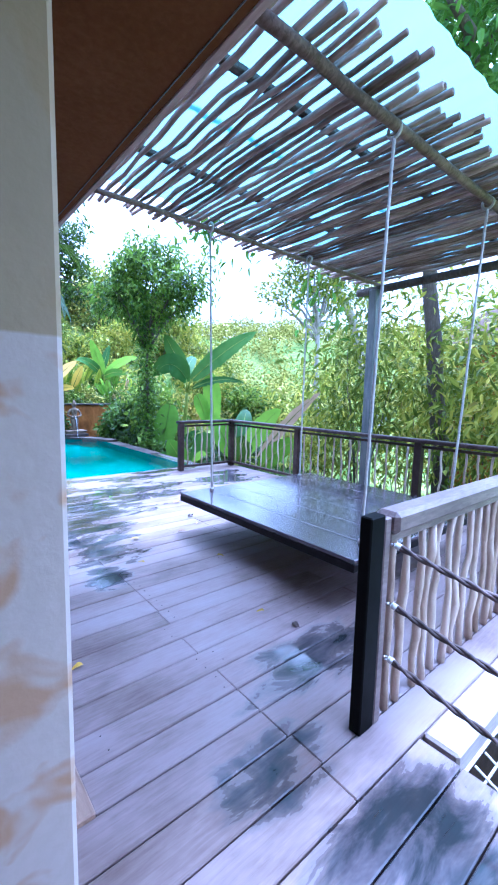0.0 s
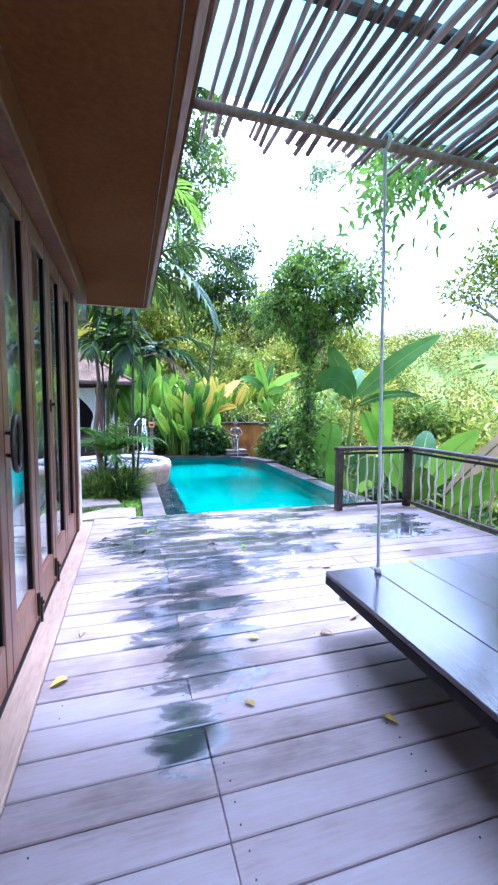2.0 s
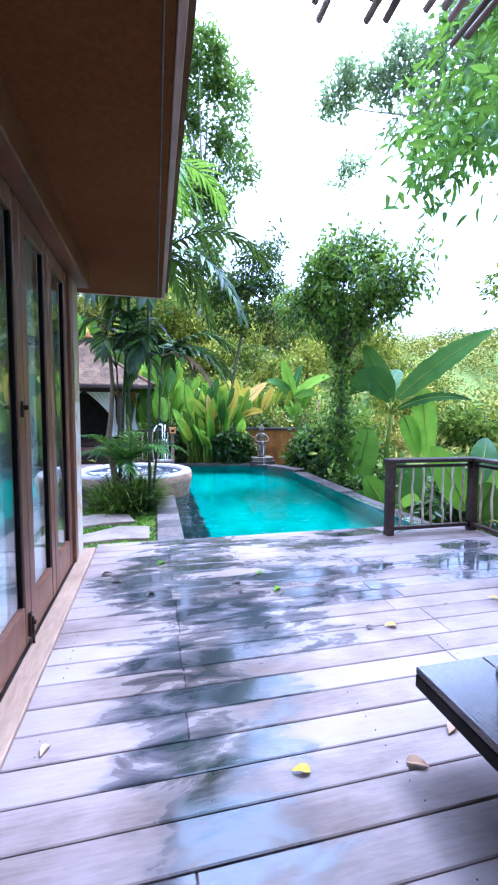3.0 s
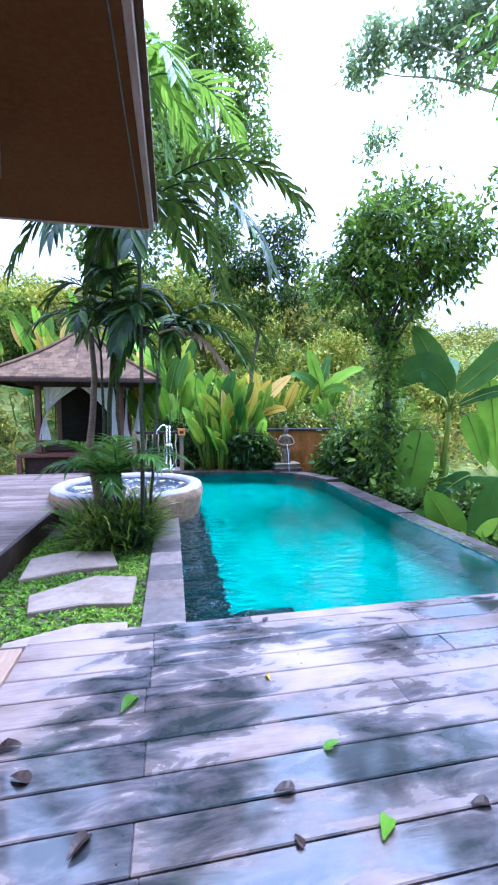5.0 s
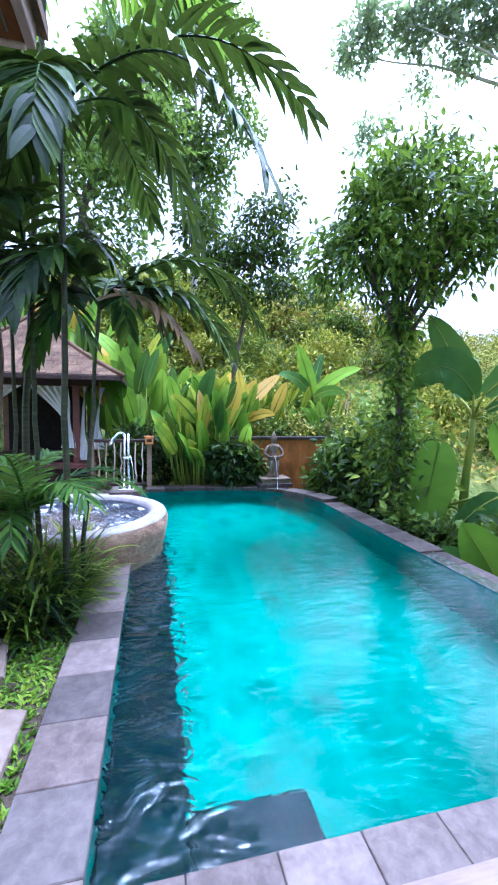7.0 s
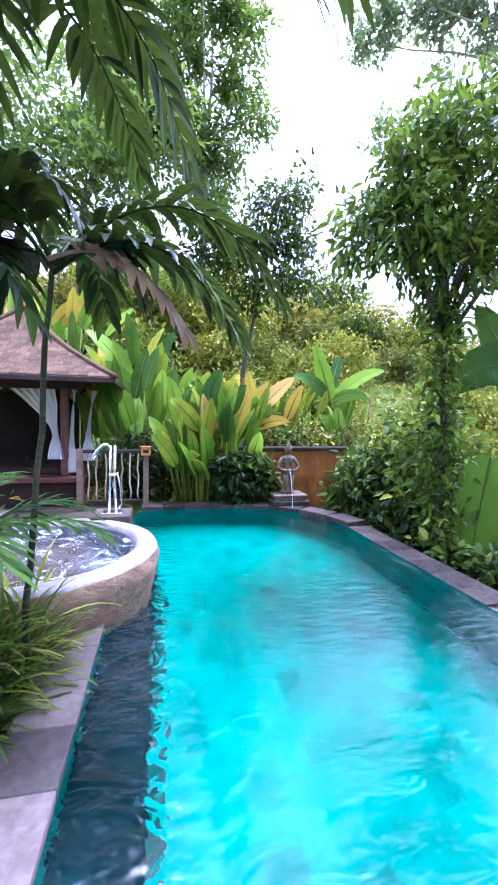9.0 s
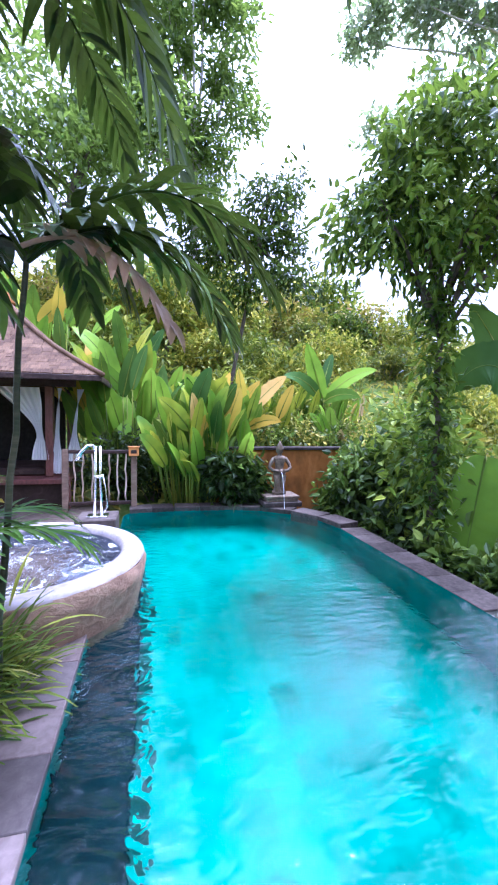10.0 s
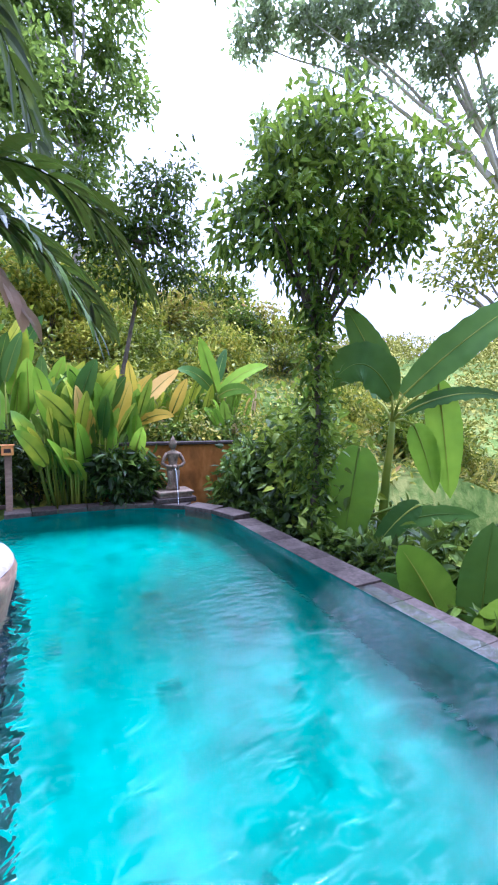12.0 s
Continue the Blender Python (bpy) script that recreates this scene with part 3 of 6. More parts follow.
def pool_tile(name, dark, mid, light, rough=0.35):
    """Hand-cut stone tiles a quarter of a metre wide, no two quite alike."""
    m = surface(name, dark, mid, light, grain=7.0, blotch=1.6, rough=rough, bumpy=0.1, spread=0.42, spec=0.05)
    n, l = m.node_tree.nodes, m.node_tree.links
    cell = n.new("ShaderNodeTexVoronoi")
    cell.distance = "CHEBYCHEV"
    cell.inputs["Scale"].default_value, cell.inputs["Randomness"].default_value = 4.2, 0.15
    l.new(position(n, l).outputs[0], cell.inputs["Vector"])
    tone = n.new("ShaderNodeSeparateColor")
    l.new(cell.outputs["Color"], tone.inputs[0])
    r = ramp_node(n, ((0.0, (0.6, 0.62, 0.62)), (0.12, (0.82, 0.84, 0.84)), (0.4, (0.95, 0.95, 0.95)), (1.0, (1.05, 1.05, 1.05))))
    l.new(tone.outputs[0], r.inputs["Fac"])
    base = n["Principled BSDF"].inputs["Base Color"]
    col = mix_node(n, l, 1.0, base.links[0].from_socket, r.outputs["Color"], "MULTIPLY")
    l.new(col, base)
    return m


POOL_FLOOR = pool_tile("pool_floor_tile", (0.007, 0.13, 0.1), (0.011, 0.182, 0.141), (0.018, 0.235, 0.183))
POOL_WALL = pool_tile("pool_wall_tile", (0.003, 0.085, 0.075), (0.005, 0.135, 0.115), (0.009, 0.19, 0.16))
POOL_LEDGE = pool_tile("pool_ledge_tile", (0.001, 0.006, 0.008), (0.003, 0.013, 0.016), (0.006, 0.026, 0.03))


def plaster_material():
    """Pale lime render with ochre patches where it has worn, and an older tan coat above shoulder height."""
    m, n, l, bsdf = shader("worn_plaster")
    big = noise_node(n, l, position(n, l, (1, 1, 1)), 4.6, 3.0, 0.5, 0.5)
    fine = noise_node(n, l, position(n, l, (1, 1, 1)), 26.0, 6.0)
    cloud = noise_node(n, l, position(n, l, (1, 1, 0.6)), 2.2, 4.0)
    base = mix_node(n, l, fine.outputs["Fac"], (0.40, 0.345, 0.29), (0.50, 0.445, 0.40))
    base = mix_node(n, l, math_node(n, l, "MULTIPLY", cloud.outputs["Fac"], 0.6), base, (0.46, 0.36, 0.25))
    r = ramp_node(n, ((0.53, (0, 0, 0)), (0.62, (1, 1, 1))))
    l.new(big.outputs["Fac"], r.inputs["Fac"])
    col = mix_node(n, l, math_node(n, l, "MULTIPLY", r.outputs["Color"], 0.75), base, (0.36, 0.2, 0.075))
    sep = n.new("ShaderNodeSeparateXYZ")
    l.new(n.new("ShaderNodeNewGeometry").outputs["Position"], sep.inputs[0])
    coat = n.new("ShaderNodeMapRange")
    coat.inputs["From Min"].default_value, coat.inputs["From Max"].default_value = 1.625, 1.632
    l.new(math_node(n, l, "ADD", sep.outputs["Z"], math_node(n, l, "MULTIPLY", fine.outputs["Fac"], 0.006)), coat.inputs["Value"])
    tan = mix_node(n, l, cloud.outputs["Fac"], (0.23, 0.18, 0.075), (0.36, 0.265, 0.13))
    col = mix_node(n, l, math_node(n, l, "MULTIPLY", coat.outputs["Result"], 0.85), col, tan)
    l.new(col, bsdf.inputs["Base Color"])
    bsdf.inputs["Roughness"].default_value = 0.75
    bump(n, l, bsdf, fine.outputs["Fac"], 0.3, 0.006)
    return m


PLASTER = plaster_material()


# ---- ground ----
def smooth(a, b, x):
    t = np.clip((x - a) / (b - a), 0, 1)
    return t * t * (3 - 2 * t)


def ground_z(x, y):
    x, y = np.asarray(x, float), np.asarray(y, float)
    r = np.hypot(x - 3, y - 8)
    right = -0.9 - 3.2 * smooth(6.5, 18, x) + 23 * smooth(32, 120, r)
    back = -0.35 + 7.5 * smooth(16.2, 34, y) + 6 * smooth(40, 110, y)
    k = 0.85 * smooth(13, 27, x)
    w = smooth(15.3, 16.6, y)
    z = right * (1 - w) + (back * (1 - k) + right * k) * w
    under = (1 - smooth(5.55, 5.9, x)) * (1 - smooth(15.5, 16.0, y)) * smooth(-14, -10, x) * smooth(-30, -20, y)
    z = z * (1 - under) - 2.6 * under
    return z + 0.12 * np.sin(x * 0.9 + 1.3) * np.cos(y * 0.7) * (1 - under)


u = np.linspace(-1, 1, 170)
gx, gy = 3 + 1.2 * np.sinh(6.6 * u) , 10 + 1.2 * np.sinh(6.6 * u)
GX, GY = np.meshgrid(gx, gy)
GZ = ground_z(GX, GY)
ground = Build()
ground.v = list(zip(GX.ravel().tolist(), GY.ravel().tolist(), GZ.ravel().tolist()))
nu = len(u)
ground.f = [(j * nu + i, j * nu + i + 1, (j + 1) * nu + i + 1, (j + 1) * nu + i) for j in range(nu - 1) for i in range(nu - 1)]
solid("ground", ground, HILL, "green and yellow overgrown hillside around the villa", "ground", "structure", True)

# ---- deck substructure, garden bed, pool shell ----
sub = Build()
box(sub, -2.6, 5.22, 1.0, 7.119, -2.6, -0.06)
box(sub, -2.6, 1.66, -2.3, 0.995, -2.6, -0.06)
solid("deck_base", sub, DARK_WOOD, "dark shadowed joists and base under the boards", "deck base", "structure")
bed = Build()
box(bed, -9, 1.08, 7.121, 16.4, -2.6, -0.27, 0.01)
solid("garden_bed", bed, SOIL, "dark soil bed of the garden beside the pool", "soil", "structure")

WATER_Z = -0.262
LX, RX, NY, FY = 1.45, 5.10, 7.47, 15.45
outline = [(LX, NY), (RX, NY), (RX, 13.7), (4.95, 14.3), (4.6, 14.85), (4.1, 15.25), (3.4, 15.45), (2.4, 15.5), (1.55, 15.45), (LX, 15.2)]


def sheet(b, pts, z):
    return b.add([(x, y, z) for x, y in pts], [tuple(range(len(pts)))])


floor_b = Build()
sheet(floor_b, outline, -1.35)
pool_shell = empty("pool_1", "turquoise swimming pool with an overflow edge beside the deck", "pool", kind="structure")
part("pool_floor", floor_b, POOL_FLOOR, pool_shell)
wall_b = Build()
for (xa, ya), (xb, yb) in zip(outline, outline[1:] + outline[:1]):
    wall_b.add([(xa, ya, -1.35), (xb, yb, -1.35), (xb, yb, -0.25), (xa, ya, -0.25)], [(3, 2, 1, 0)])
part("pool_wall", wall_b, POOL_WALL, pool_shell)
ledge = Build()
box(ledge, LX + 0.004, 1.86, NY + 0.004, 12.6, -1.34, -0.42, 0.01)
box(ledge, 1.862, 2.45, NY + 0.004, 7.86, -1.34, -0.42, 0.01)
part("pool_ledge", ledge, POOL_LEDGE, pool_shell, "dark green tiled underwater bench")
wat = Build()
sheet(wat, [(x + (0.22 if x == RX else 0), y) for x, y in outline], WATER_Z)
water = solid("water", wat, WATER, "clear turquoise pool water with small ripples", "water", "structure")
water.visible_shadow = False


# ---- coping stones ----
def stone_row(parent, name, mat, pieces):
    rng = random.Random(5)
    for x0, x1, y0, y1, z0, z1 in pieces:
        b = Build()
        dz = rng.uniform(-0.003, 0.003)
        box(b, (x0 - x1) / 2 + 0.0015, (x1 - x0) / 2 - 0.0015, (y0 - y1) / 2 + 0.0015, (y1 - y0) / 2 - 0.0015, z0 - z1, dz, 0.005)
        part(name, b, mat, parent, at=((x0 + x1) / 2, (y0 + y1) / 2, z1))


coping = empty("coping_1", "grey stone coping slabs in alternating shades along the pool", "coping", kind="structure")
slab_spots = [(1.09, 1.45, 7.12 + 0.42 * i, 7.12 + 0.42 * (i + 1), -0.6, -0.205) for i in range(9)]
stone_row(coping, "slab", COPING, slab_spots[0::2])
stone_row(coping, "slab", BROWN_COPING, slab_spots[1::2])
near_cop = empty("coping_2", "dark grey stone edge of the pool against the deck", "coping", kind="structure")
stone_row(near_cop, "slab", COPING, [(1.455 + 0.36 * i, 1.455 + 0.36 * (i + 1), 7.12, 7.47, -0.6, -0.20) for i in range(11)])
right_cop = empty("coping_3", "wet dark stone overflow edge of the pool", "coping", kind="structure")
stone_row(right_cop, "slab", DARK_COPING, [(5.1, 5.5, 7.1 + 0.44 * i, 7.1 + 0.44 * (i + 1), -2.6, -0.268 + (0.022 if i > 7 else 0)) for i in range(15)])
far_cop = empty("coping_4", "dark stone far edge of the pool on two levels", "coping", kind="structure")
arc = outline[2:9]
for i, ((xa, ya), (xb, yb)) in enumerate(zip(arc, arc[1:])):
    L = math.hypot(xb - xa, yb - ya)
    pieces_n = max(1, round(L / 0.45))
    for j in range(pieces_n):
        b = Build()
        w = L / pieces_n
        box(b, 0.003, w - 0.003, -0.40, 0.0, -0.5, 0.0, 0.01)
        px, py = xa + (xb - xa) * j / pieces_n, ya + (yb - ya) * j / pieces_n
        part("slab", b, DARK_COPING, far_cop, at=pose(px, py, -0.17, 0, 0, math.degrees(math.atan2(yb - ya, xb - xa))))


# ---- house: walls, roof, doors ----
def block(name, dims, mat, label, category, c=0.006):
    b = Build()
    box(b, *dims, c)
    return solid(name, b, mat, label, category, "structure")


block("wall_entrance", (-2.6, 0.29, 1.05, 1.3, -0.05, 3.08), PLASTER, "worn off-white plaster wall end with ochre patches", "wall", 0.015)
block("wall_corner", (-0.1, 0.29, 6.62, 6.95, -0.25, 3.08), PLASTER, "pale plastered corner of the house by the garden", "wall", 0.01)
block("wall_end", (-4.6, -0.1, 6.75, 6.95, -0.25, 3.08), PLASTER, "pale plastered end wall of the house", "wall")
block("wall_inside_back", (-4.6, -4.4, 1.3, 6.75, -0.05, 3.08), ROOM_WALL, "plain pale wall at the back of the room", "wall")
block("wall_behind", (-2.6, 1.6, -2.5, -2.3, -0.05, 3.08), PLASTER, "plain plaster wall behind the entrance", "wall")
block("wall_passage", (-2.8, -2.6, -2.5, 1.3, -0.05, 3.08), PLASTER, "plain plaster wall closing the passage", "wall")
block("floor_inside", (-4.4, 0.15, 1.3, 6.75, -0.3, 0.0), ROOM_FLOOR, "dark polished wooden floor inside the room", "floor")
block("ceiling", (-4.6, 1.18, -2.5, 8.05, 3.08, 3.14), SOFFIT, "flat brown painted boards under the wide eave", "soffit", 0.003)
roof_b = Build()
roof_b.add([(1.26, -2.6, 3.16), (1.26, 8.12, 3.16), (-4.7, 8.12, 5.2), (-4.7, -2.6, 5.2), (1.26, -2.6, 3.22), (1.26, 8.12, 3.22), (-4.7, 8.12, 5.26), (-4.7, -2.6, 5.26)],
           [(3, 2, 1, 0), (4, 5, 6, 7), (0, 1, 5, 4), (1, 2, 6, 5), (2, 3, 7, 6), (3, 0, 4, 7)])
solid("roof", roof_b, SHINGLE, "brown roof over the house and its eave", "roof", "structure")
block("trim_fascia", (1.182, 1.222, -2.5, 8.07, 3.074, 3.24), FASCIA, "mauve-brown fascia board along the edge of the eave", "fascia", 0.004)
block("trim_fascia_end", (-4.6, 1.18, 8.052, 8.085, 3.074, 3.22), FASCIA, "brown fascia board at the end of the eave", "fascia", 0.004)
block("trim_beam", (0.22, 0.40, 1.3, 7.0, 2.84, 3.078), FRAME, "dark brown wooden head beam above the folding doors", "beam", 0.01)
block("trim_threshold", (0.22, 0.42, 1.3, 6.95, -0.05, 0.022), TAN_WOOD, "pale tan wooden threshold with a dark sliding track", "threshold", 0.006)
block("trim_track", (0.245, 0.285, 1.32, 6.6, 0.022, 0.028), BRONZE, "dark metal track for the folding doors", "track", 0.002)
block("trim_jamb", (0.15, 0.30, 6.50, 6.618, 0.024, 2.838), FRAME, "brown wooden jamb at the end of the folding doors", "jamb")
block("trim_jamb_entrance", (0.15, 0.30, 1.302, 1.655, 0.024, 2.838), FRAME, "brown wooden jamb beside the entrance wall", "jamb")

for i in range(4):
    b = Build()
    cols = 60
    ya = 1.72 + i * 1.2
    for k in range(cols + 1):
        y = ya + 1.16 * k / cols
        x = 0.155 + 0.03 * math.sin(k * 0.62 + i) + 0.012 * math.sin(k * 1.9)
        b.v += [(x, y, 0.03), (x, y, 2.78)]
    b.f = [(2 * k, 2 * k + 2, 2 * k + 3, 2 * k + 1) for k in range(cols)]
    solid("sheer_curtain", b, SHEER, "white sheer curtain drawn behind the glass doors", "curtain", smooth=True, group="room curtains")

LEAF_W = 0.69
for i in range(7):
    y0 = 1.66 + i * LEAF_W + 0.004
    y1 = y0 + LEAF_W - 0.008
    door = empty("door_%d" % (i + 1), "closed brown wooden folding door leaf with a tall glass pane", "door", (0.24, y0, 0.03), "folding doors of the room", "structure")
    w, h = y1 - y0, 2.80
    for ya, yb in ((0, 0.11), (w - 0.11, w)):
        b = Build()
        box(b, -0.025, 0.03, ya, yb, 0, h, 0.006)
        part("stile", b, FRAME, door)
    for za, zb in ((0, 0.26), (h - 0.13, h)):
        b = Build()
        box(b, -0.022, 0.027, 0.111, w - 0.111, za, zb, 0.006)
        part("rail", b, FRAME, door)
    b = Build()
    box(b, -0.004, 0.004, 0.105, w - 0.105, 0.255, h - 0.125, 0.001)
    pane = part("pane", b, GLASS, door, "clear glass pane reflecting the garden")
    pane.visible_shadow = False
    for ya in (0.111, w - 0.126):
        b = Build()
        box(b, -0.014, 0.018, ya, ya + 0.015, 0.262, h - 0.132, 0.002)
        part("bead", b, BLACK_PAINT, door)
    if i in (2, 3):
        yh = w - 0.055 if i == 2 else 0.055
        if i == 3:
            b = Build()
            ring = [(0.075, yh + 0.075 * math.cos(a), 1.3 + 0.15 * math.sin(a)) for a in np.linspace(0, 2 * math.pi, 25)]
            tube(b, ring, 0.014, 8, False)
            for zz in (1.24, 1.36):
                tube(b, [(0.03, yh - 0.03, zz), (0.075, yh - 0.066, zz)], 0.011, 8)
            part("pull_handle", b, BRONZE, door, "dark bronze oval pull ring", True)
    if i in (1, 3, 4):
        b = Build()
        box(b, 0.031, 0.05, w - 0.07, w - 0.04, 0.04, 0.2, 0.004)
        tube(b, [(0.056, w - 0.055, -0.02), (0.056, w - 0.055, 0.17)], 0.008, 8)
        box(b, 0.05, 0.075, w - 0.066, w - 0.044, 0.12, 0.145, 0.003)
        part("bolt", b, BRONZE, door, "dark metal floor bolt")
    if i == 4:
        b = Build()
        box(b, 0.031, 0.045, w - 0.075, w - 0.035, 1.46, 1.56, 0.004)
        tube(b, [(0.045, w - 0.055, 1.52), (0.07, w - 0.055, 1.52)], 0.015, 10)
        part("lock", b, BRONZE, door, "small dark lock plate")
b = Build()
tube(b, [(1.13, -2.4, 3.075), (1.13, 8.0, 3.075)], 0.004, 6)
solid("cable", b, GREY_POST, "thin grey cable fixed under the eave", "cable", smooth=True)


# ---- railings ----
def stick(parent, x, y, z0, z1, r, rng, mat=BRANCH):
    b = Build()
    n = 6
    pts = wobble((x + rng.uniform(-0.012, 0.012), y, z0), (x + rng.uniform(-0.012, 0.012), y, z1), n, 0.013, rng)
    tube(b, pts, [r * rng.uniform(0.8, 1.2) for _ in pts], 7)
    part("baluster", b, mat, parent, smooth=True)


def dark_railing(name, a, c, posts, label):
    """A dark railing between a and c with its posts at the given distances from a."""
    rng = random.Random(int(a[1] * 100))
    L = math.hypot(c[0] - a[0], c[1] - a[1])
    rail = empty(name, label, "railing", (a[0], a[1], 0))
    rail.rotation_euler = (0, 0, math.atan2(c[1] - a[1], c[0] - a[0]))
    for d in posts:
        b = Build()
        box(b, d - 0.05, d + 0.05, -0.05, 0.05, 0.0, 0.915, 0.008)
        part("post", b, DARK_WOOD, rail)
    b = Build()
    box(b, -0.07 if 0 in posts else 0.071, L + 0.07, -0.07, 0.07, 0.916, 0.966, 0.012)
    part("top_rail", b, DARK_WOOD, rail, "dark top rail with a worn sheen")
    stops = sorted(set(list(posts) + [0, L]))
    for s0, s1 in zip(stops, stops[1:]):
        for z0, z1 in ((0.06, 0.105), (0.85, 0.885)):
            b = Build()
            box(b, s0 + 0.05, s1 - 0.05, -0.025, 0.025, z0, z1, 0.006)
            part("rail", b, DARK_WOOD, rail)
        n = max(2, round((s1 - s0) / 0.155))
        for k in range(1, n):
            stick(rail, s0 + (s1 - s0) * k / n, 0, 0.1, 0.86, 0.0135, rng)
    return rail


dark_railing("railing", (3.93, 6.75), (5.14, 6.75), (0, 1.21), "dark wooden railing with crooked branch balusters by the pool")
dark_railing("railing", (5.14, 6.75), (5.14, 0.85), (1.9, 4.1, 5.9), "long dark wooden railing with crooked branch balusters")

near = empty("stair_railing", "worn wooden handrail on a black post with pale branch balusters", "railing", (1.475, 0.95, 0))
b = Build()
box(b, -0.035, 0.07, -0.03, 0.03, 0.0, 1.0, 0.006)
part("post", b, BLACK_PAINT, near, "square post with black painted face")
b = Build()
box(b, 0.071, 0.12, -0.03, 0.06, 0.0, 0.98, 0.006)
part("post_facing", b, WORN_RAIL, near, "worn greyish wooden facing of the post")
b = Build()
box(b, 0.121, 3.62, -0.06, 0.06, 0.90, 1.0, 0.022)
part("top_rail", b, WORN_RAIL, near, "worn rounded handrail")
b = Build()
box(b, 0.121, 3.62, -0.03, 0.03, 0.86, 0.898, 0.006)
part("rail", b, WORN_RAIL, near)
rng = random.Random(11)
for k in range(28):
    stick(near, 0.2 + k * 0.12 + rng.uniform(-0.02, 0.02), rng.uniform(-0.01, 0.01), 0.0, 0.87, 0.021, rng)
b = Build()
box(b, 0.03, 0.15, -2.2, -2.08, 0.0, 1.0, 0.008)
part("post", b, BLACK_PAINT, near)
for z in (0.86, 0.585, 0.33):
    ropeb = empty("barrier_rope", "dark twisted rope strung between the stair posts", "rope", (1.56, 0.89, z), "barrier ropes")
    pts = []
    for i in range(61):
        s = i / 60
        pts.append(Vector((0.03, -2.0 * s, -0.09 * math.sin(math.pi * s) - 0.10 * s)))
    for strand in range(2):
        b = Build()
        tw = [p + Vector((math.cos(i * 1.15 + strand * math.pi) * 0.007, 0, math.sin(i * 1.15 + strand * math.pi) * 0.007)) for i, p in enumerate(pts)]
        tube(b, tw, 0.008, 6)
        part("strand", b, DARK_ROPE, ropeb, smooth=True)
    b = Build()
    tube(b, [(0.03, 0.0, 0), (0.03, -0.022, -0.003)], 0.0155, 10)
    part("whipping", b, NET, ropeb, "white cord whipping", True)
    b = Build()
    tube(b, [(0.03 + 0.012 * math.cos(a), 0.012 + 0.012 * math.sin(a), 0) for a in np.linspace(0, 2 * math.pi, 13)], 0.004, 6, False)
    part("eye_ring", b, CHROME, ropeb, smooth=True)

block("trim_edge_beam", (1.70, 5.2, 0.60, 0.76, -0.16, -0.005), WHITE_BEAM, "bleached white timber edge beam of the deck", "beam", 0.012)
netob = empty("hammock_net", "white knotted cord net stretched below the stair", "net", (1.72, -2.0, -0.12))
b = Build()
rng = random.Random(3)
for i in range(24):
    x = 0.11 * i
    tube(b, [(x, 2.58 * s / 8, -0.35 * math.sin(math.pi * s / 8) + rng.uniform(-0.012, 0.012)) for s in range(9)], 0.006, 5)
for j in range(24):
    y = 0.11 * j
    tube(b, [(2.6 * s / 8, y, -0.35 * math.sin(math.pi * y / 2.58) + rng.uniform(-0.012, 0.012)) for s in range(9)], 0.006, 5)
part("mesh_cords", b, NET, netob, smooth=True)
b = Build()
tube(b, [(-0.01, -0.02, 0.0), (-0.01, 2.6, 0.0), (2.65, 2.6, 0.0), (2.65, -0.02, 0.0)], 0.014, 8)
part("border_cord", b, NET, netob, smooth=True)

# ---- pergola ----
pergola = empty("pergola", "rustic pole pergola roofed with crooked sticks and pale sheet", "pergola")
PX0, PX1 = 1.26, 5.62
for y, r in ((1.55, 0.034), (3.66, 0.026)):
    b = Build()
    rng = random.Random(int(y * 10))
    tube(b, wobble((PX0, y, 3.18), (PX1, y, 3.18), 12, 0.005, rng), r, 8)
    part("beam", b, POLE, pergola, smooth=True)
for y in (1.98, 3.05):
    rng = random.Random(int(y * 10))
    b = Build()
    box(b, PX0, PX1, y - 0.03, y + 0.03, 3.275, 3.315, 0.006)
    part("batten", b, BARK, pergola)
for x in (5.55,):
    b = Build()
    tube(b, [(x, 1.2, 3.12), (x, 4.05, 3.12)], 0.06, 8)
    part("beam", b, BARK, pergola, smooth=True)
for y in (1.55, 3.68):
    b = Build()
    box(b, 5.40, 5.53, y - 0.065, y + 0.065, -2.0, 3.1, 0.01)
    part("post", b, GREY_POST, pergola, "grey-green weathered square post")
rng = random.Random(21)
x, k = PX0 + 0.03, 0
while x < PX1:
    r = rng.uniform(0.013, 0.024)
    near_y = 1.24 + rng.uniform(-0.08, 0.14) + (0.1 if k % 7 == 0 else 0)
    far_y = 3.93 + rng.uniform(-0.12, 0.16)
    if rng.random() < 0.07:
        near_y += rng.uniform(0.4, 1.6)
    b = Build()
    skew = rng.uniform(-0.03, 0.03)
    z = 3.245 + rng.uniform(-0.008, 0.012)
    pts = wobble((x - skew, near_y, z), (x + skew, far_y, z), 9, 0.016, rng)
    tube(b, pts, [r * rng.uniform(0.85, 1.15) * (1.1 - 0.25 * i / 9) for i in range(10)], 6)
    part("roof_stick", b, POLE, pergola, smooth=True)
    x += r * 2 + (rng.uniform(0.012, 0.045) if x < 3.2 else rng.uniform(0.0, 0.024))
    k += 1
b = Build()
rng = random.Random(4)
rows_n = 60
prof = [(PX0 + (PX1 + 0.05 - PX0) * i / rows_n, 3.335 + 0.012 * math.sin(i * 2.1)) for i in range(rows_n + 1)]
for ya, yb in ((1.14, 2.5), (2.45, 3.80)):
    verts = [(x, y, z + (0.0 if ya < 2 else 0.03)) for y in (ya, yb) for x, z in prof]
    b.add(verts, [(i, i + 1, rows_n + 2 + i, rows_n + 1 + i) for i in range(rows_n)])
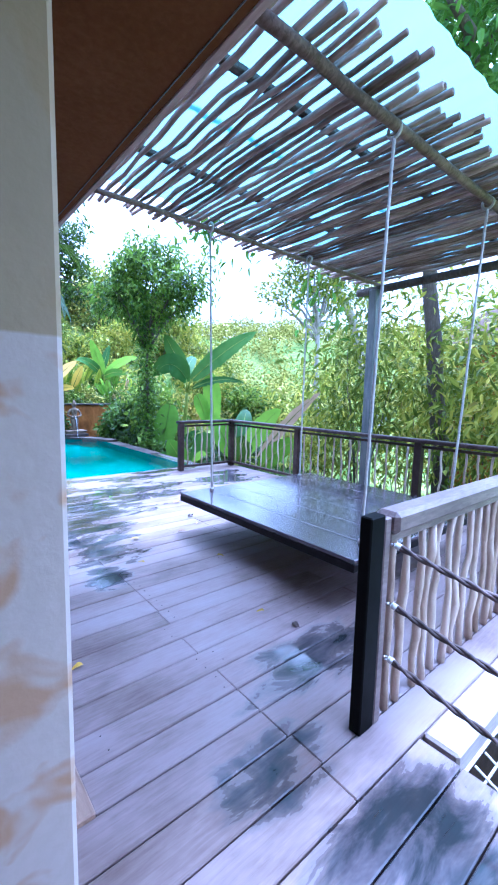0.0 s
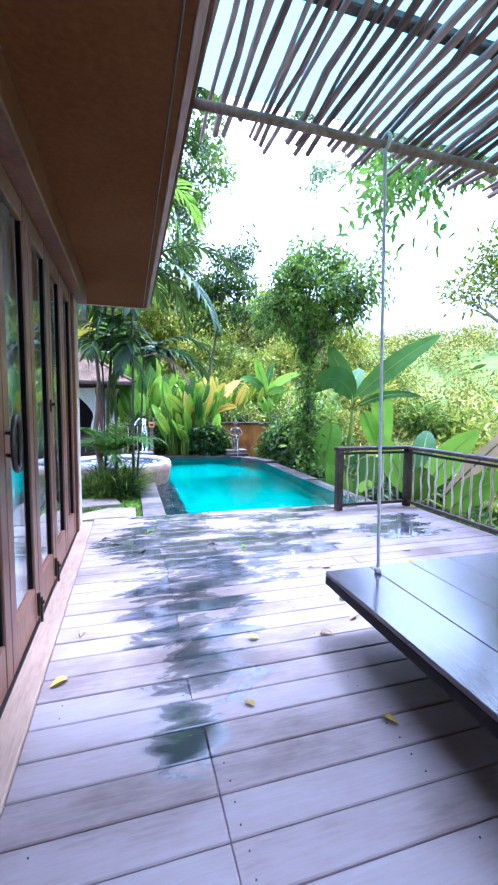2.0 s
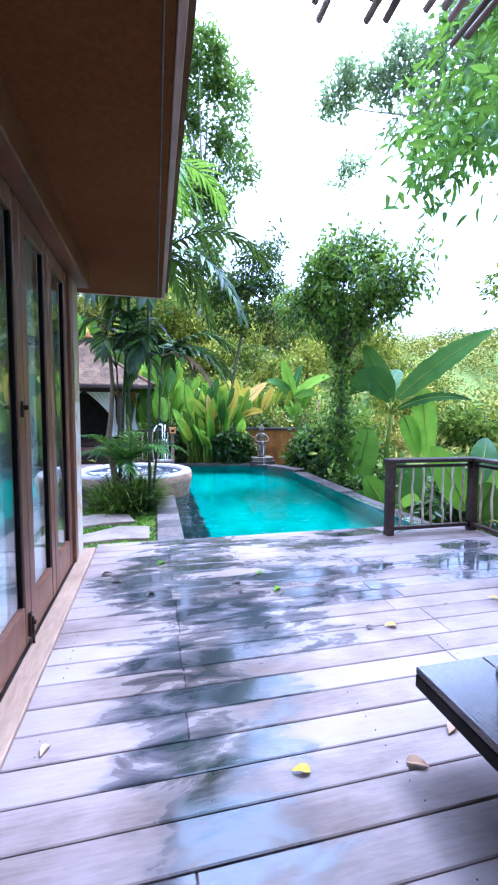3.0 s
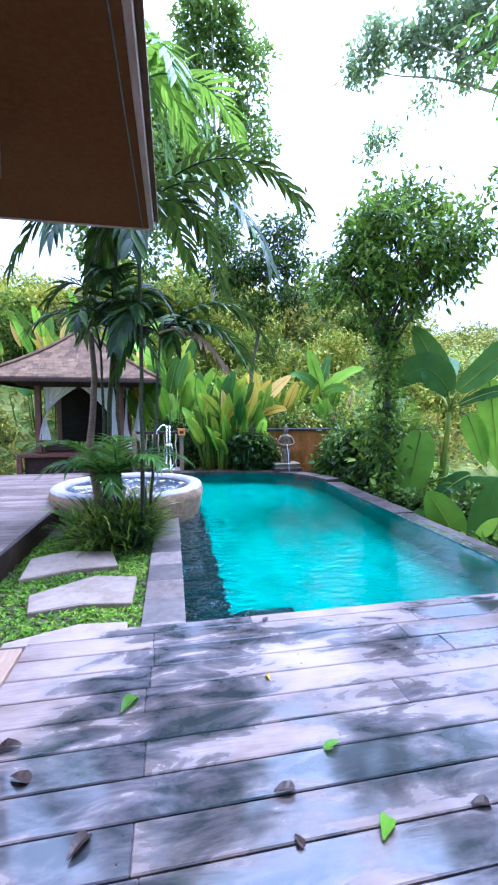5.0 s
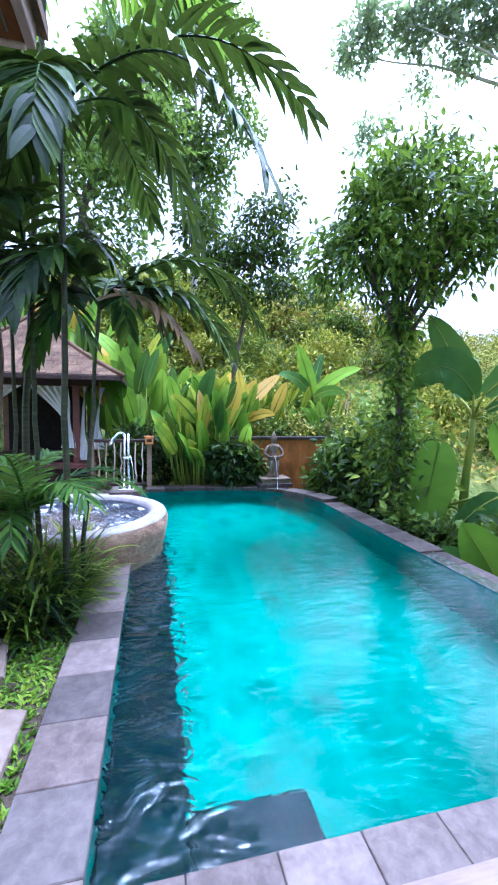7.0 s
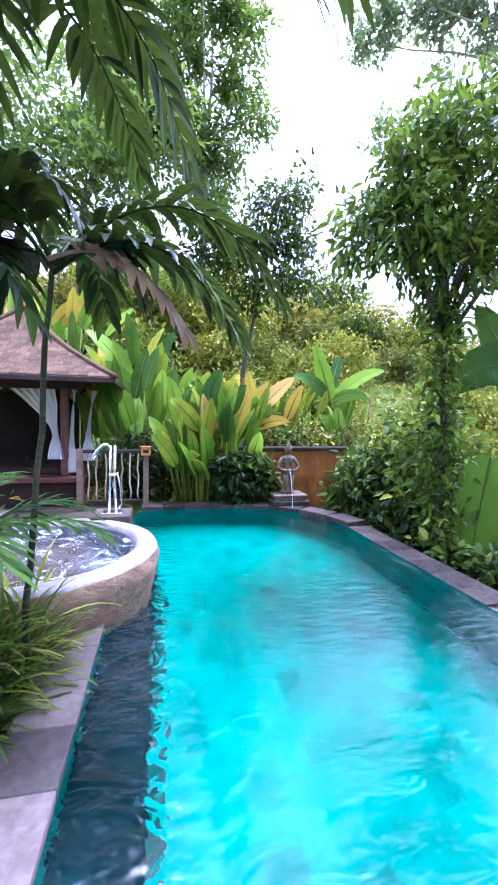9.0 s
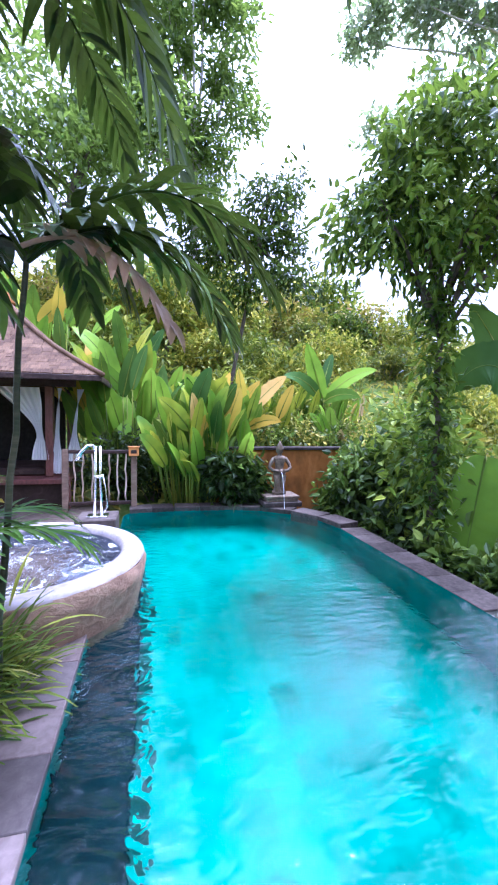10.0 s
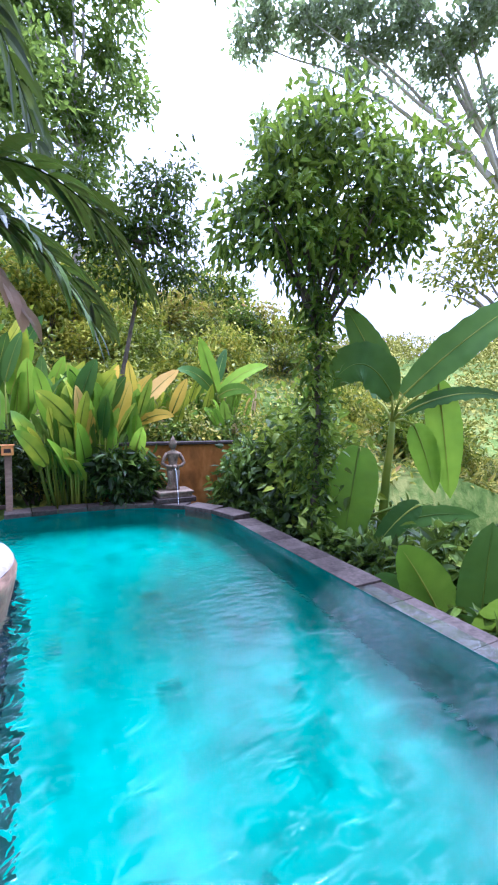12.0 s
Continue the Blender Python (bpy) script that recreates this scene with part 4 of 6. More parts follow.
sheet_ob = part("roof_sheet", b, ROOF_SHEET, pergola, "pale aqua translucent corrugated roof sheet", True)

# ---- swing bed ----
bedob = empty("swing_bed", "dark lacquered wooden platform bed hung on four ropes", "swing bed", (2.17, 1.5, 0.30))
BW, BL = 2.02, 2.24
for i in range(6):
    b = Build()
    w = BW / 6
    box(b, i * w + 0.0012, (i + 1) * w - 0.0012, 0.0, BL, 0.105, 0.135, 0.004)
    part("plank", b, BED_TOP, bedob)
for x0, x1, y0, y1 in ((0.0, 0.05, 0.0, BL), (BW - 0.05, BW, 0.0, BL), (0.051, BW - 0.051, 0.0, 0.05), (0.051, BW - 0.051, BL - 0.05, BL)):
    b = Build()
    box(b, x0, x1, y0, y1, 0.045, 0.1045, 0.005)
    part("edge_board", b, BED_SIDE, bedob)
for y in (0.35, 1.12, 1.9):
    b = Build()
    box(b, 0.1, BW - 0.1, y - 0.05, y + 0.05, 0.0, 0.103, 0.006)
    part("joist", b, BED_SIDE, bedob)
for (xb, yb), (xt, yt) in (((2.50, 3.62), (2.44, 3.62)), ((3.90, 3.62), (3.90, 3.60)), ((2.47, 1.66), (2.44, 1.57)), ((3.88, 1.66), (3.90, 1.56))):
    b = Build()
    n = 30
    tube(b, [(xb + (xt - xb) * i / n + 0.0015 * math.sin(i * 2), yb + (yt - yb) * i / n + 0.0015 * math.cos(i * 2), 0.44 + 2.68 * i / n) for i in range(n + 1)], 0.011, 7)
    rp = solid("hanging_rope", b, ROPE, "pale fibre rope holding the swing bed", "rope", smooth=True, group="ropes of the swing bed")
    b = Build()
    tube(b, [(xt, yt + 0.045 * math.cos(a), 3.17 + 0.045 * math.sin(a)) for a in np.linspace(0, 2 * math.pi, 17)], 0.012, 7, False)
    part("loop", b, ROPE, rp, smooth=True)
    b = Build()
    rings(b, [(0.0, 0.436), (0.022, 0.438), (0.026, 0.455), (0.018, 0.475), (0.0, 0.48)], 10, (xb, yb))
    part("knot", b, ROPE, rp, smooth=True)

# ---- garden by the pool ----
pav = empty("paving_1", "irregular pale stone stepping slabs set in low groundcover", "paving", kind="structure")
for pts in (((0.12, 7.16), (0.99, 7.16), (0.98, 7.62), (0.6, 7.66), (0.1, 7.46)),
            ((0.12, 7.92), (0.55, 8.02), (0.98, 7.95), (0.98, 8.55), (0.55, 8.66), (0.02, 8.28)),
            ((-0.2, 8.68), (0.3, 8.88), (0.75, 8.9), (0.62, 9.4), (0.1, 9.5), (-0.28, 9.3))):
    b = Build()
    cx, cy = sum(p[0] for p in pts) / len(pts), sum(p[1] for p in pts) / len(pts)
    prism(b, [(x - cx, y - cy) for x, y in pts], -0.08, 0.0, 0.012)
    part("slab", b, PAVER, pav, at=(cx, cy, -0.215))

rng = np.random.default_rng(2)
n = 9000
gx_, gy_ = rng.uniform(-0.4, 1.07, n), rng.uniform(7.12, 10.2, n)


def on_slab(x, y):
    inside = np.zeros(len(x), bool)
    for x0, x1, y0, y1 in ((0.08, 0.97, 7.0, 7.58), (0.12, 0.94, 8.0, 8.5), (-0.15, 0.62, 8.85, 9.4)):
        inside |= (x > x0) & (x < x1) & (y > y0) & (y < y1)
    return inside


keep = ~on_slab(gx_, gy_)
gx_, gy_ = gx_[keep], gy_[keep]
n = len(gx_)
b = Build()
ang = rng.uniform(0, 2 * math.pi, n)
way = np.stack([np.cos(ang), np.sin(ang), rng.uniform(0.2, 1.2, n)], 1)
leaf_cloud(b, np.stack([gx_, gy_, np.full(n, -0.272)], 1), way, rng.uniform(0.03, 0.075, n), rng.uniform(0.018, 0.035, n), plain=True)
solid("groundcover", b, GRASS, "bright green creeping groundcover between the stepping slabs", "groundcover", "stuff")

# second deck along the garden
walkway = empty("walkway_1", "weathered wooden walkway with a dark edge beam beside the garden", "walkway", kind="structure")
b = Build()
box(b, -6.0, -0.46, 7.45, 14.8, -0.6, -0.055, 0.01)
part("base", b, DARK_WOOD, walkway)
b = Build()
box(b, -0.455, -0.40, 7.45, 11.2, -0.3, 0.005, 0.008)
part("edge_beam", b, DARK_WOOD, walkway, "dark stained edge beam")
for i in range(49):
    b = Build()
    box(b, -2.8, 2.74, -0.071, 0.071, -0.05, 0.0, 0.006)
    part("board", b, WALKWAY, walkway, at=(-3.2, 7.53 + i * 0.148, 0.0))

# round tub
TC = (0.60, 11.75)
tub = empty("round_tub", "round raised stone whirlpool tub with a smooth rim and frothing water", "tub", (TC[0], TC[1], -0.27))
b = Build()
prof = [(1.20, -1.0), (1.22, 0.0), (1.26, 0.13), (1.30, 0.28), (1.31, 0.38), (1.28, 0.46)]
rings(b, prof, 96)
for i, (x, y, z) in enumerate(b.v):
    r = math.hypot(x, y)
    k = 1 + 0.028 * noise.noise(Vector((x * 2.2, y * 2.2, z * 3.0))) + 0.012 * noise.noise(Vector((x * 7, y * 7, z * 8)))
    b.v[i] = (x * k, y * k, z)
part("shell", b, TUB_STONE, tub, "rough pinkish stone outer wall", True)
b = Build()
rings(b, [(1.285, 0.45), (1.265, 0.485), (1.22, 0.5), (1.12, 0.5), (1.07, 0.485), (1.055, 0.43)], 96)
part("rim", b, TUB_RIM, tub, "smooth grey-mauve rendered rim", True)
b = Build()
rings(b, [(1.055, 0.43), (1.05, -0.1), (0.95, -0.16), (0.0, -0.16)], 64)
part("basin", b, TUB_IN, tub, "dark blue-grey tiled inside", True)
b = Build()
verts, faces = [(0, 0, 0.40)], []
for ri in range(1, 19):
    for k in range(64):
        a = 2 * math.pi * k / 64
        r = 1.052 * ri / 18
        verts.append((r * math.cos(a), r * math.sin(a), 0.40 + (0.028 * noise.noise(Vector((r * math.cos(a) * 5, r * math.sin(a) * 5, 3.0))) if ri < 18 else 0)))
for k in range(64):
    faces.append((0, 1 + k, 1 + (k + 1) % 64))
for ri in range(17):
    for k in range(64):
        a0, a1 = 1 + ri * 64 + k, 1 + ri * 64 + (k + 1) % 64
        faces.append((a0, a0 + 64, a1 + 64, a1))
b.add(verts, faces)
tw = part("water", b, TUB_WATER, tub, "bubbling whirlpool water", True)
tw.visible_shadow = False

# tub filler on its stone block
block("plinth", (1.02, 1.52, 12.78, 13.3, -0.3, 0.28), DARK_COPING, "dark stone plinth beside the tub", "plinth", 0.015)
filler = empty("tub_filler", "chrome floor-standing filler with bent spout and hand shower", "tub filler", (1.28, 12.98, 0.28))
b = Build()
box(b, -0.13, 0.13, -0.1, 0.1, 0.0, 0.02, 0.005)
part("base_plate", b, CHROME, filler)
for x in (-0.03, 0.03):
    b = Build()
    tube(b, [(x * 1.5, 0, 0.02), (x, 0, 0.5), (x, 0, 0.92)], 0.016, 10)
    part("pipe", b, CHROME, filler, smooth=True)
b = Build()
tube(b, [(-0.03, 0, 0.86), (-0.06, -0.01, 0.93), (-0.12, -0.02, 0.93), (-0.2, -0.04, 0.84), (-0.26, -0.05, 0.74)], [0.017, 0.017, 0.018, 0.022, 0.026], 10)
part("spout", b, CHROME, filler, "bent chrome spout", True)
b = Build()
tube(b, [(0.06, 0, 0.55), (0.10, -0.02, 0.35), (0.12, -0.02, 0.12), (0.06, 0, 0.04)], 0.008, 8)
part("hose", b, CHROME, filler, smooth=True)
b = Build()
tube(b, [(-0.05, 0, 0.52), (0.07, 0, 0.52)], 0.022, 10)
part("valve", b, CHROME, filler, smooth=True)

# fence with an orange lantern box
fence = empty("garden_fence", "low wooden fence with pale twisted branch balusters", "fence", (0.35, 15.75, -0.25))
rng = random.Random(8)
for x in (0.0, 1.27):
    b = Build()
    box(b, x - 0.055, x + 0.055, -0.055, 0.055, 0, 1.22, 0.01)
    part("post", b, BROWN_STEM, fence)
for z in (0.12, 1.13):
    b = Build()
    box(b, 0.056, 1.213, -0.03, 0.03, z, z + 0.07, 0.008)
    part("rail", b, DARK_WOOD, fence)
for k in range(1, 8):
    b = Build()
    pts = wobble((k * 0.16, 0, 0.18), (k * 0.16, 0, 1.14), 6, 0.022, rng)
    tube(b, pts, 0.016, 7)
    part("baluster", b, BRANCH, fence, smooth=True)
sg = empty("lantern_box", "small orange lantern box fixed on the fence post", "lantern", (1.62, 15.66, 0.84))
b = Build()
box(b, -0.095, 0.095, -0.06, 0.03, 0, 0.17, 0.012)
part("body", b, ORANGE, sg)
b = Build()
box(b, -0.11, 0.11, -0.075, 0.045, 0.171, 0.19, 0.006)
part("cap", b, ORANGE, sg)
b = Build()
box(b, -0.055, 0.055, -0.064, -0.0605, 0.05, 0.12, 0.001)
part("slot", b, DARK_WOOD, sg)

# terracotta garden wall
block("wall_garden", (3.3, 6.9, 15.95, 16.15, -0.6, 0.93), TERRACOTTA, "stained terracotta rendered garden wall behind the pool", "wall", 0.01)
block("trim_wall_cap", (3.25, 6.95, 15.90, 16.2, 0.932, 1.0), DARK_COPING, "dark weathered capping on the garden wall", "wall cap", 0.012)

# statue on its pedestal
ped = empty("statue_pedestal", "low stepped brown stone pedestal at the pool's end", "pedestal", (4.55, 15.45, -0.17))
for i, (h0, h1, w) in enumerate(((0.0, 0.10, 0.40), (0.10, 0.17, 0.33), (0.17, 0.22, 0.36))):
    b = Build()
    box(b, -w, w, -w * 0.8, w * 0.8, h0 + (0.0005 if i else 0), h1, 0.012)
    part("step", b, STATUE if i else DARK_COPING, ped)
b = Build()
rings(b, [(0.0, 0.0), (0.14, 0.0), (0.15, 0.05), (0.12, 0.08), (0.10, 0.2), (0.125, 0.36), (0.135, 0.44), (0.085, 0.53), (0.10, 0.64), (0.135, 0.73), (0.12, 0.78), (0.045, 0.81),
          (0.042, 0.84), (0.072, 0.87), (0.078, 0.93), (0.085, 0.96), (0.06, 0.99), (0.066, 1.01), (0.035, 1.05), (0.015, 1.10), (0.0, 1.12)], 20)
b.v = [(x, y * 0.8, z) for x, y, z in b.v]
for s in (-1, 1):
    tube(b, [(s * 0.12, 0, 0.75), (s * 0.2, -0.02, 0.63), (s * 0.225, -0.03, 0.55), (s * 0.15, -0.1, 0.5), (s * 0.05, -0.14, 0.49)], [0.042, 0.038, 0.036, 0.032, 0.03], 8)
    tube(b, [(s * 0.05, -0.05, 0.0), (s * 0.062, -0.07, 0.2), (s * 0.066, -0.07, 0.4)], [0.05, 0.045, 0.06], 8)
tube(b, [(0, -0.11, 0.49), (0, -0.19, 0.46)], [0.045, 0.03], 8)
tube(b, [(-0.13, -0.05, 0.76), (0.0, -0.10, 0.68), (0.13, -0.05, 0.76)], 0.014, 6)
solid("statue", b, STATUE, "weathered grey stone fountain statue holding a jug", "statue", smooth=True, at=(4.55, 15.45, 0.05))
jet = Build()
tube(jet, [(4.53, 15.24 - 0.25 * s, 0.52 - 0.78 * s * s - 0.0 * s) for s in np.linspace(0, 1, 9)], 0.0055, 7)
j = solid("water_jet", jet, FALLING, "thin stream of water falling into the pool", "water jet", smooth=True)
j.visible_shadow = False

# ---- gazebo ----
GC = (-1.18, 17.6)
gaz = empty("gazebo", "red-brown wooden gazebo with shingled hip roof and white curtains", "gazebo", (GC[0], GC[1], -0.25))
b = Build()
box(b, -1.55, 1.55, -1.55, 1.55, 0.50, 0.60, 0.01)
part("platform", b, RED_WOOD, gaz, "raised red-brown bench platform")
b = Build()
box(b, -1.4, 1.4, -1.4, 1.4, 0.0, 0.5, 0.01)
part("plinth", b, DARK_WOOD, gaz)
for sx in (-1, 1):
    for sy in (-1, 1):
        b = Build()
        box(b, sx * 1.1 - 0.075, sx * 1.1 + 0.075, sy * 1.1 - 0.075, sy * 1.1 + 0.075, 0.601, 2.45, 0.01)
        part("post", b, RED_WOOD, gaz)
        b = Build()
        box(b, sx * 1.5 - 0.06, sx * 1.5 + 0.06, sy * 1.5 - 0.06, sy * 1.5 + 0.06, 0.0, 0.499, 0.01)
        part("foot", b, RED_WOOD, gaz)
for sy in (-1, 1):
    b = Build()
    box(b, -1.6, 1.6, sy * 1.1 - 0.05, sy * 1.1 + 0.05, 2.452, 2.6, 0.01)
    part("beam", b, DARK_WOOD, gaz)
    b = Build()
    box(b, sy * 1.1 - 0.05, sy * 1.1 + 0.05, -1.6, 1.6, 2.602, 2.74, 0.01)
    part("beam", b, DARK_WOOD, gaz)
# panel in near black: the gazebo's inner shade is put into its colour
b = Build()
box(b, -1.0, 1.0, 0.9, 1.0, 0.602, 2.45, 0.01)
part("back_panel", b, BED_SIDE, gaz, "back panel coloured near black for the shade inside")
R0, RT = 2.22, 1.75


def roof_z(d):
    """Height of the bell-shaped roof at the distance d from its axis (as a share of the half width)."""
    return 2.62 + RT * ((1 - d) * 0.75 + 0.25 * (1 - d) ** 3)


under = Build()
steps = 12
for a in range(4):
    ca, sa = math.cos(a * math.pi / 2), math.sin(a * math.pi / 2)
    vs, fs = [], []
    for i in range(steps + 1):
        d = max(0.02, 1 - i / steps)
        for s in (-1, 1):
            x, y = s * d * R0, -d * R0
            vs.append((x * ca - y * sa, x * sa + y * ca, roof_z(d) - 0.05))
    for i in range(steps):
        fs.append((2 * i, 2 * i + 1, 2 * i + 3, 2 * i + 2))
    under.add(vs, fs)
roofp = part("roof", under, DARK_WOOD, gaz, "dark roof boarding")
rng = random.Random(9)
rows_r = 17
for a in range(4):
    joined = Build()
    rotm = Matrix.Rotation(a * math.pi / 2, 4, "Z")
    for i in range(rows_r):
        d0, d1 = 1 - i / rows_r, 1 - (i + 1.35) / rows_r
        d1 = max(d1, 0.02)
        y0, z0, y1, z1 = -d0 * R0, roof_z(d0), -d1 * R0, roof_z(d1)
        x = -d0 * R0
        while x < d0 * R0 - 0.02:
            w = min(rng.uniform(0.13, 0.21), d0 * R0 - x)
            top0, top1 = max(-d1 * R0, min(d1 * R0, x)), max(-d1 * R0, min(d1 * R0, x + w - 0.006))
            lift = rng.uniform(0.0, 0.008)
            vs = [(x, y0, z0 - 0.028 + lift), (x + w - 0.006, y0, z0 - 0.028 + lift), (top1, y1, z1 - 0.012), (top0, y1, z1 - 0.012),
                  (x, y0, z0 + lift), (x + w - 0.006, y0, z0 + lift), (top1, y1, z1), (top0, y1, z1)]
            vs = [rotm @ Vector(v) for v in vs]
            fs = [(3, 2, 1, 0), (4, 5, 6, 7), (0, 1, 5, 4), (1, 2, 6, 5), (2, 3, 7, 6), (3, 0, 4, 7)]
            if a == 0:
                part("shingle", Build().add(vs, fs), SHINGLE, roofp)
            else:
                joined.add(vs, fs)
            x += w
    if a:
        tagged(part("shingles", joined, SHINGLE, roofp), kind="stuff")
for sx in (-1, 1):
    for sy in (-1, 1):
        b = Build()
        tube(b, [(sx * d * R0, sy * d * R0, roof_z(d) + 0.02) for d in np.linspace(1.02, 0.02, 12)], 0.05, 7)
        part("hip_ridge", b, SHINGLE, roofp, smooth=True)
for a in range(4):
    b = Build()
    box(b, -R0, R0, -R0 - 0.015, -R0 + 0.03, 2.50, 2.60, 0.008, Matrix.Rotation(a * math.pi / 2, 4, "Z"))
    part("fascia", b, DARK_WOOD, roofp)
b = Build()
rings(b, [(0.0, 4.3), (0.16, 4.31), (0.18, 4.36), (0.08, 4.45), (0.05, 4.55), (0.0, 4.6)], 12)
part("finial", b, TERRACOTTA, roofp, smooth=True)


def curtain(xa, xk, side_y, spread, foot, label):
    """A curtain gathered to a post: wide at the top, tied at two fifths, hanging below."""
    b = Build()
    cols, levels = 26, 16
    vs, fs = [], []
    for j in range(levels + 1):
        s = j / levels
        z = 2.42 - s * (2.42 - foot)
        k = (1 - s / 0.68) ** 1.6 if s < 0.68 else 0.0
        half = 0.07 + 0.02 * math.sin(s * 9) + (0.09 * (s - 0.68) / 0.32 if s > 0.68 else 0)
        for i in range(cols + 1):
            c = i / cols
            x0 = xk - half + c * 2 * half
            x = x0 * (1 - k) + (xa + (xk - xa) * c * (1 - spread)) * k if k > 0 else x0
            vs.append((x, side_y + 0.035 * math.sin(c * cols * 1.35 + s), z))
    for j in range(levels):
        for i in range(cols):
            q = j * (cols + 1) + i
            fs.append((q, q + 1, q + cols + 2, q + cols + 1))
    b.add(vs, fs)
    c = solid("curtain", b, CURTAIN, label, "curtain", smooth=True, at=(GC[0], GC[1], -0.25), group="gazebo curtains")
    return c


curtain(0.05, 0.93, -1.18, 0.0, 0.95, "white sheer curtain tied back to the gazebo post")
curtain(-0.05, -0.93, -1.18, 0.0, 0.95, "white sheer curtain tied back to the gazebo post")
curtain(1.34, 1.24, -1.14, 0.2, 0.66, "long white sheer curtain hanging beside the gazebo post")
curtain(1.75, 1.55, -1.0, 0.3, 0.9, "white sheer curtain blown out beside the gazebo")

# mattress in the gazebo
b = Build()
box(b, -1.0, 1.0, -1.0, 0.85, 0.603, 0.76, 0.04)
solid("daybed_mattress", b, DARK_WOOD, "dark covered mattress on the gazebo platform", "mattress", at=(GC[0], GC[1], -0.25))


# ---- plants ----
def rand_dirs(n, rng, low=-0.5, high=1.0):
    a = rng.uniform(0, 2 * math.pi, n)
    z = rng.uniform(low, high, n)
    r = np.sqrt(np.clip(1 - z * z, 0.05, 1))
    return np.stack([r * np.cos(a), r * np.sin(a), z], 1)


def crown_leaves(b, blobs, clusters, per, spread, leaf, width, rng, hang=0.2, shell=0.45):
    """Leaves in clusters inside a set of ellipsoids; returns the cluster centres."""
    vol = np.array([q[3] * q[4] * q[5] for q in blobs])
    pick = rng.choice(len(blobs), clusters, p=vol / vol.sum())
    q = np.array(blobs)[pick]
    d = rand_dirs(clusters, rng, -1, 1)
    rad = rng.uniform(shell ** 3, 1, clusters) ** (1 / 3)
    cen = q[:, :3] + d * rad[:, None] * q[:, 3:6]
    out = (cen - q[:, :3]) / (q[:, 3:6] ** 1)
    at = np.repeat(cen, per, 0) + np.clip(rng.normal(0, spread, (clusters * per, 3)), -1.7 * spread, 1.7 * spread)
    way = np.repeat(out, per, 0) * 0.7 + rng.normal(0, 0.7, (clusters * per, 3)) + np.array((0, 0, -hang))
    m = len(at)
    leaf_cloud(b, at, way, leaf * rng.uniform(0.6, 1.25, m), width * rng.uniform(0.7, 1.2, m), up=rng.normal(0, 0.6, (m, 3)) + np.array((0, 0, 1.0)))
    return cen


def tree(label, base, fork, top_r, blobs, clusters, per, spread, leaf, width, mat, bark, seed, limbs=8, r0=0.14, hang=0.2, shell=0.45, vine=0):
    rng = np.random.default_rng(seed)
    prng = random.Random(seed)
    t = empty("tree", label, "tree", base)
    o = Vector(base)
    b = Build()
    pts = wobble((0, 0, 0), Vector(fork) - o, 8, r0 * 0.5, prng)
    tube(b, pts, [r0 * (1.25 - 0.6 * i / 8) for i in range(9)], 10)
    part("trunk", b, bark, t, smooth=True)
    crown = Build()
    cen = crown_leaves(crown, [(q[0] - o.x, q[1] - o.y, q[2] - o.z, *q[3:]) for q in blobs], clusters, per, spread, leaf, width, rng, hang, shell)
    for i in range(limbs):
        tip = Vector(cen[prng.randrange(len(cen))])
        start = pts[-1].lerp(pts[7], prng.random())
        mid = start.lerp(tip, 0.5) + Vector((0, 0, 0.12 * (tip - start).length))
        b = Build()
        n = 8
        curve = [start * (1 - s) ** 2 + mid * 2 * s * (1 - s) + tip * s * s for s in [k / n for k in range(n + 1)]]
        curve = [p + Vector((prng.uniform(-1, 1), prng.uniform(-1, 1), prng.uniform(-1, 1))) * top_r * 0.6 * (0 < k < n) for k, p in enumerate(curve)]
        tube(b, curve, [top_r * (1 - 0.85 * k / n) for k in range(n + 1)], 6)
        part("limb", b, bark, t, smooth=True)
    if vine:
        d = rng.uniform(0, 1, vine)
        c = np.array([tuple(Vector(pts[0]).lerp(pts[-1], s)) for s in d])
        at = c + rng.normal(0, 1, (vine, 3)) * np.array((0.15, 0.15, 0.1))
        way = rand_dirs(vine, rng, -0.9, 0.2)
        leaf_cloud(crown, at, way, leaf * rng.uniform(0.6, 1.1, vine), width * rng.uniform(0.8, 1.2, vine))
    part("crown", crown, mat, t)
    return t


def bush(label, at, size, leaves, leaf, width, mat, seed, name="bush", hang=0.1):
    """A shrub of several leafy lobes on short stems."""
    rng = np.random.default_rng(seed)
    prng = random.Random(seed)
    t = empty(name, label, name.replace("_", " "), at)
    lobes = []
    for k in range(6):
        a = prng.uniform(0, 6.28)
        r = prng.uniform(0.15, 0.55)
        lobes.append((size[0] * r * math.cos(a), size[1] * r * math.sin(a), size[2] * prng.uniform(0.35, 0.72), size[0] * 0.55, size[1] * 0.55, size[2] * 0.34))
    b = Build()
    cen = crown_leaves(b, lobes, max(20, leaves // 14), 14, 0.11 * max(size), leaf, width, rng, hang, 0.55)
    part("foliage", b, mat, t)
    for k in range(5):
        s = Build()
        tip = Vector(cen[prng.randrange(len(cen))])
        tube(s, wobble((prng.uniform(-0.1, 0.1), prng.uniform(-0.1, 0.1), -0.1), tip, 5, 0.04, prng), [0.025, 0.022, 0.018, 0.014, 0.01, 0.006], 6)
        part("stem", s, BARK, t, smooth=True)
    return t


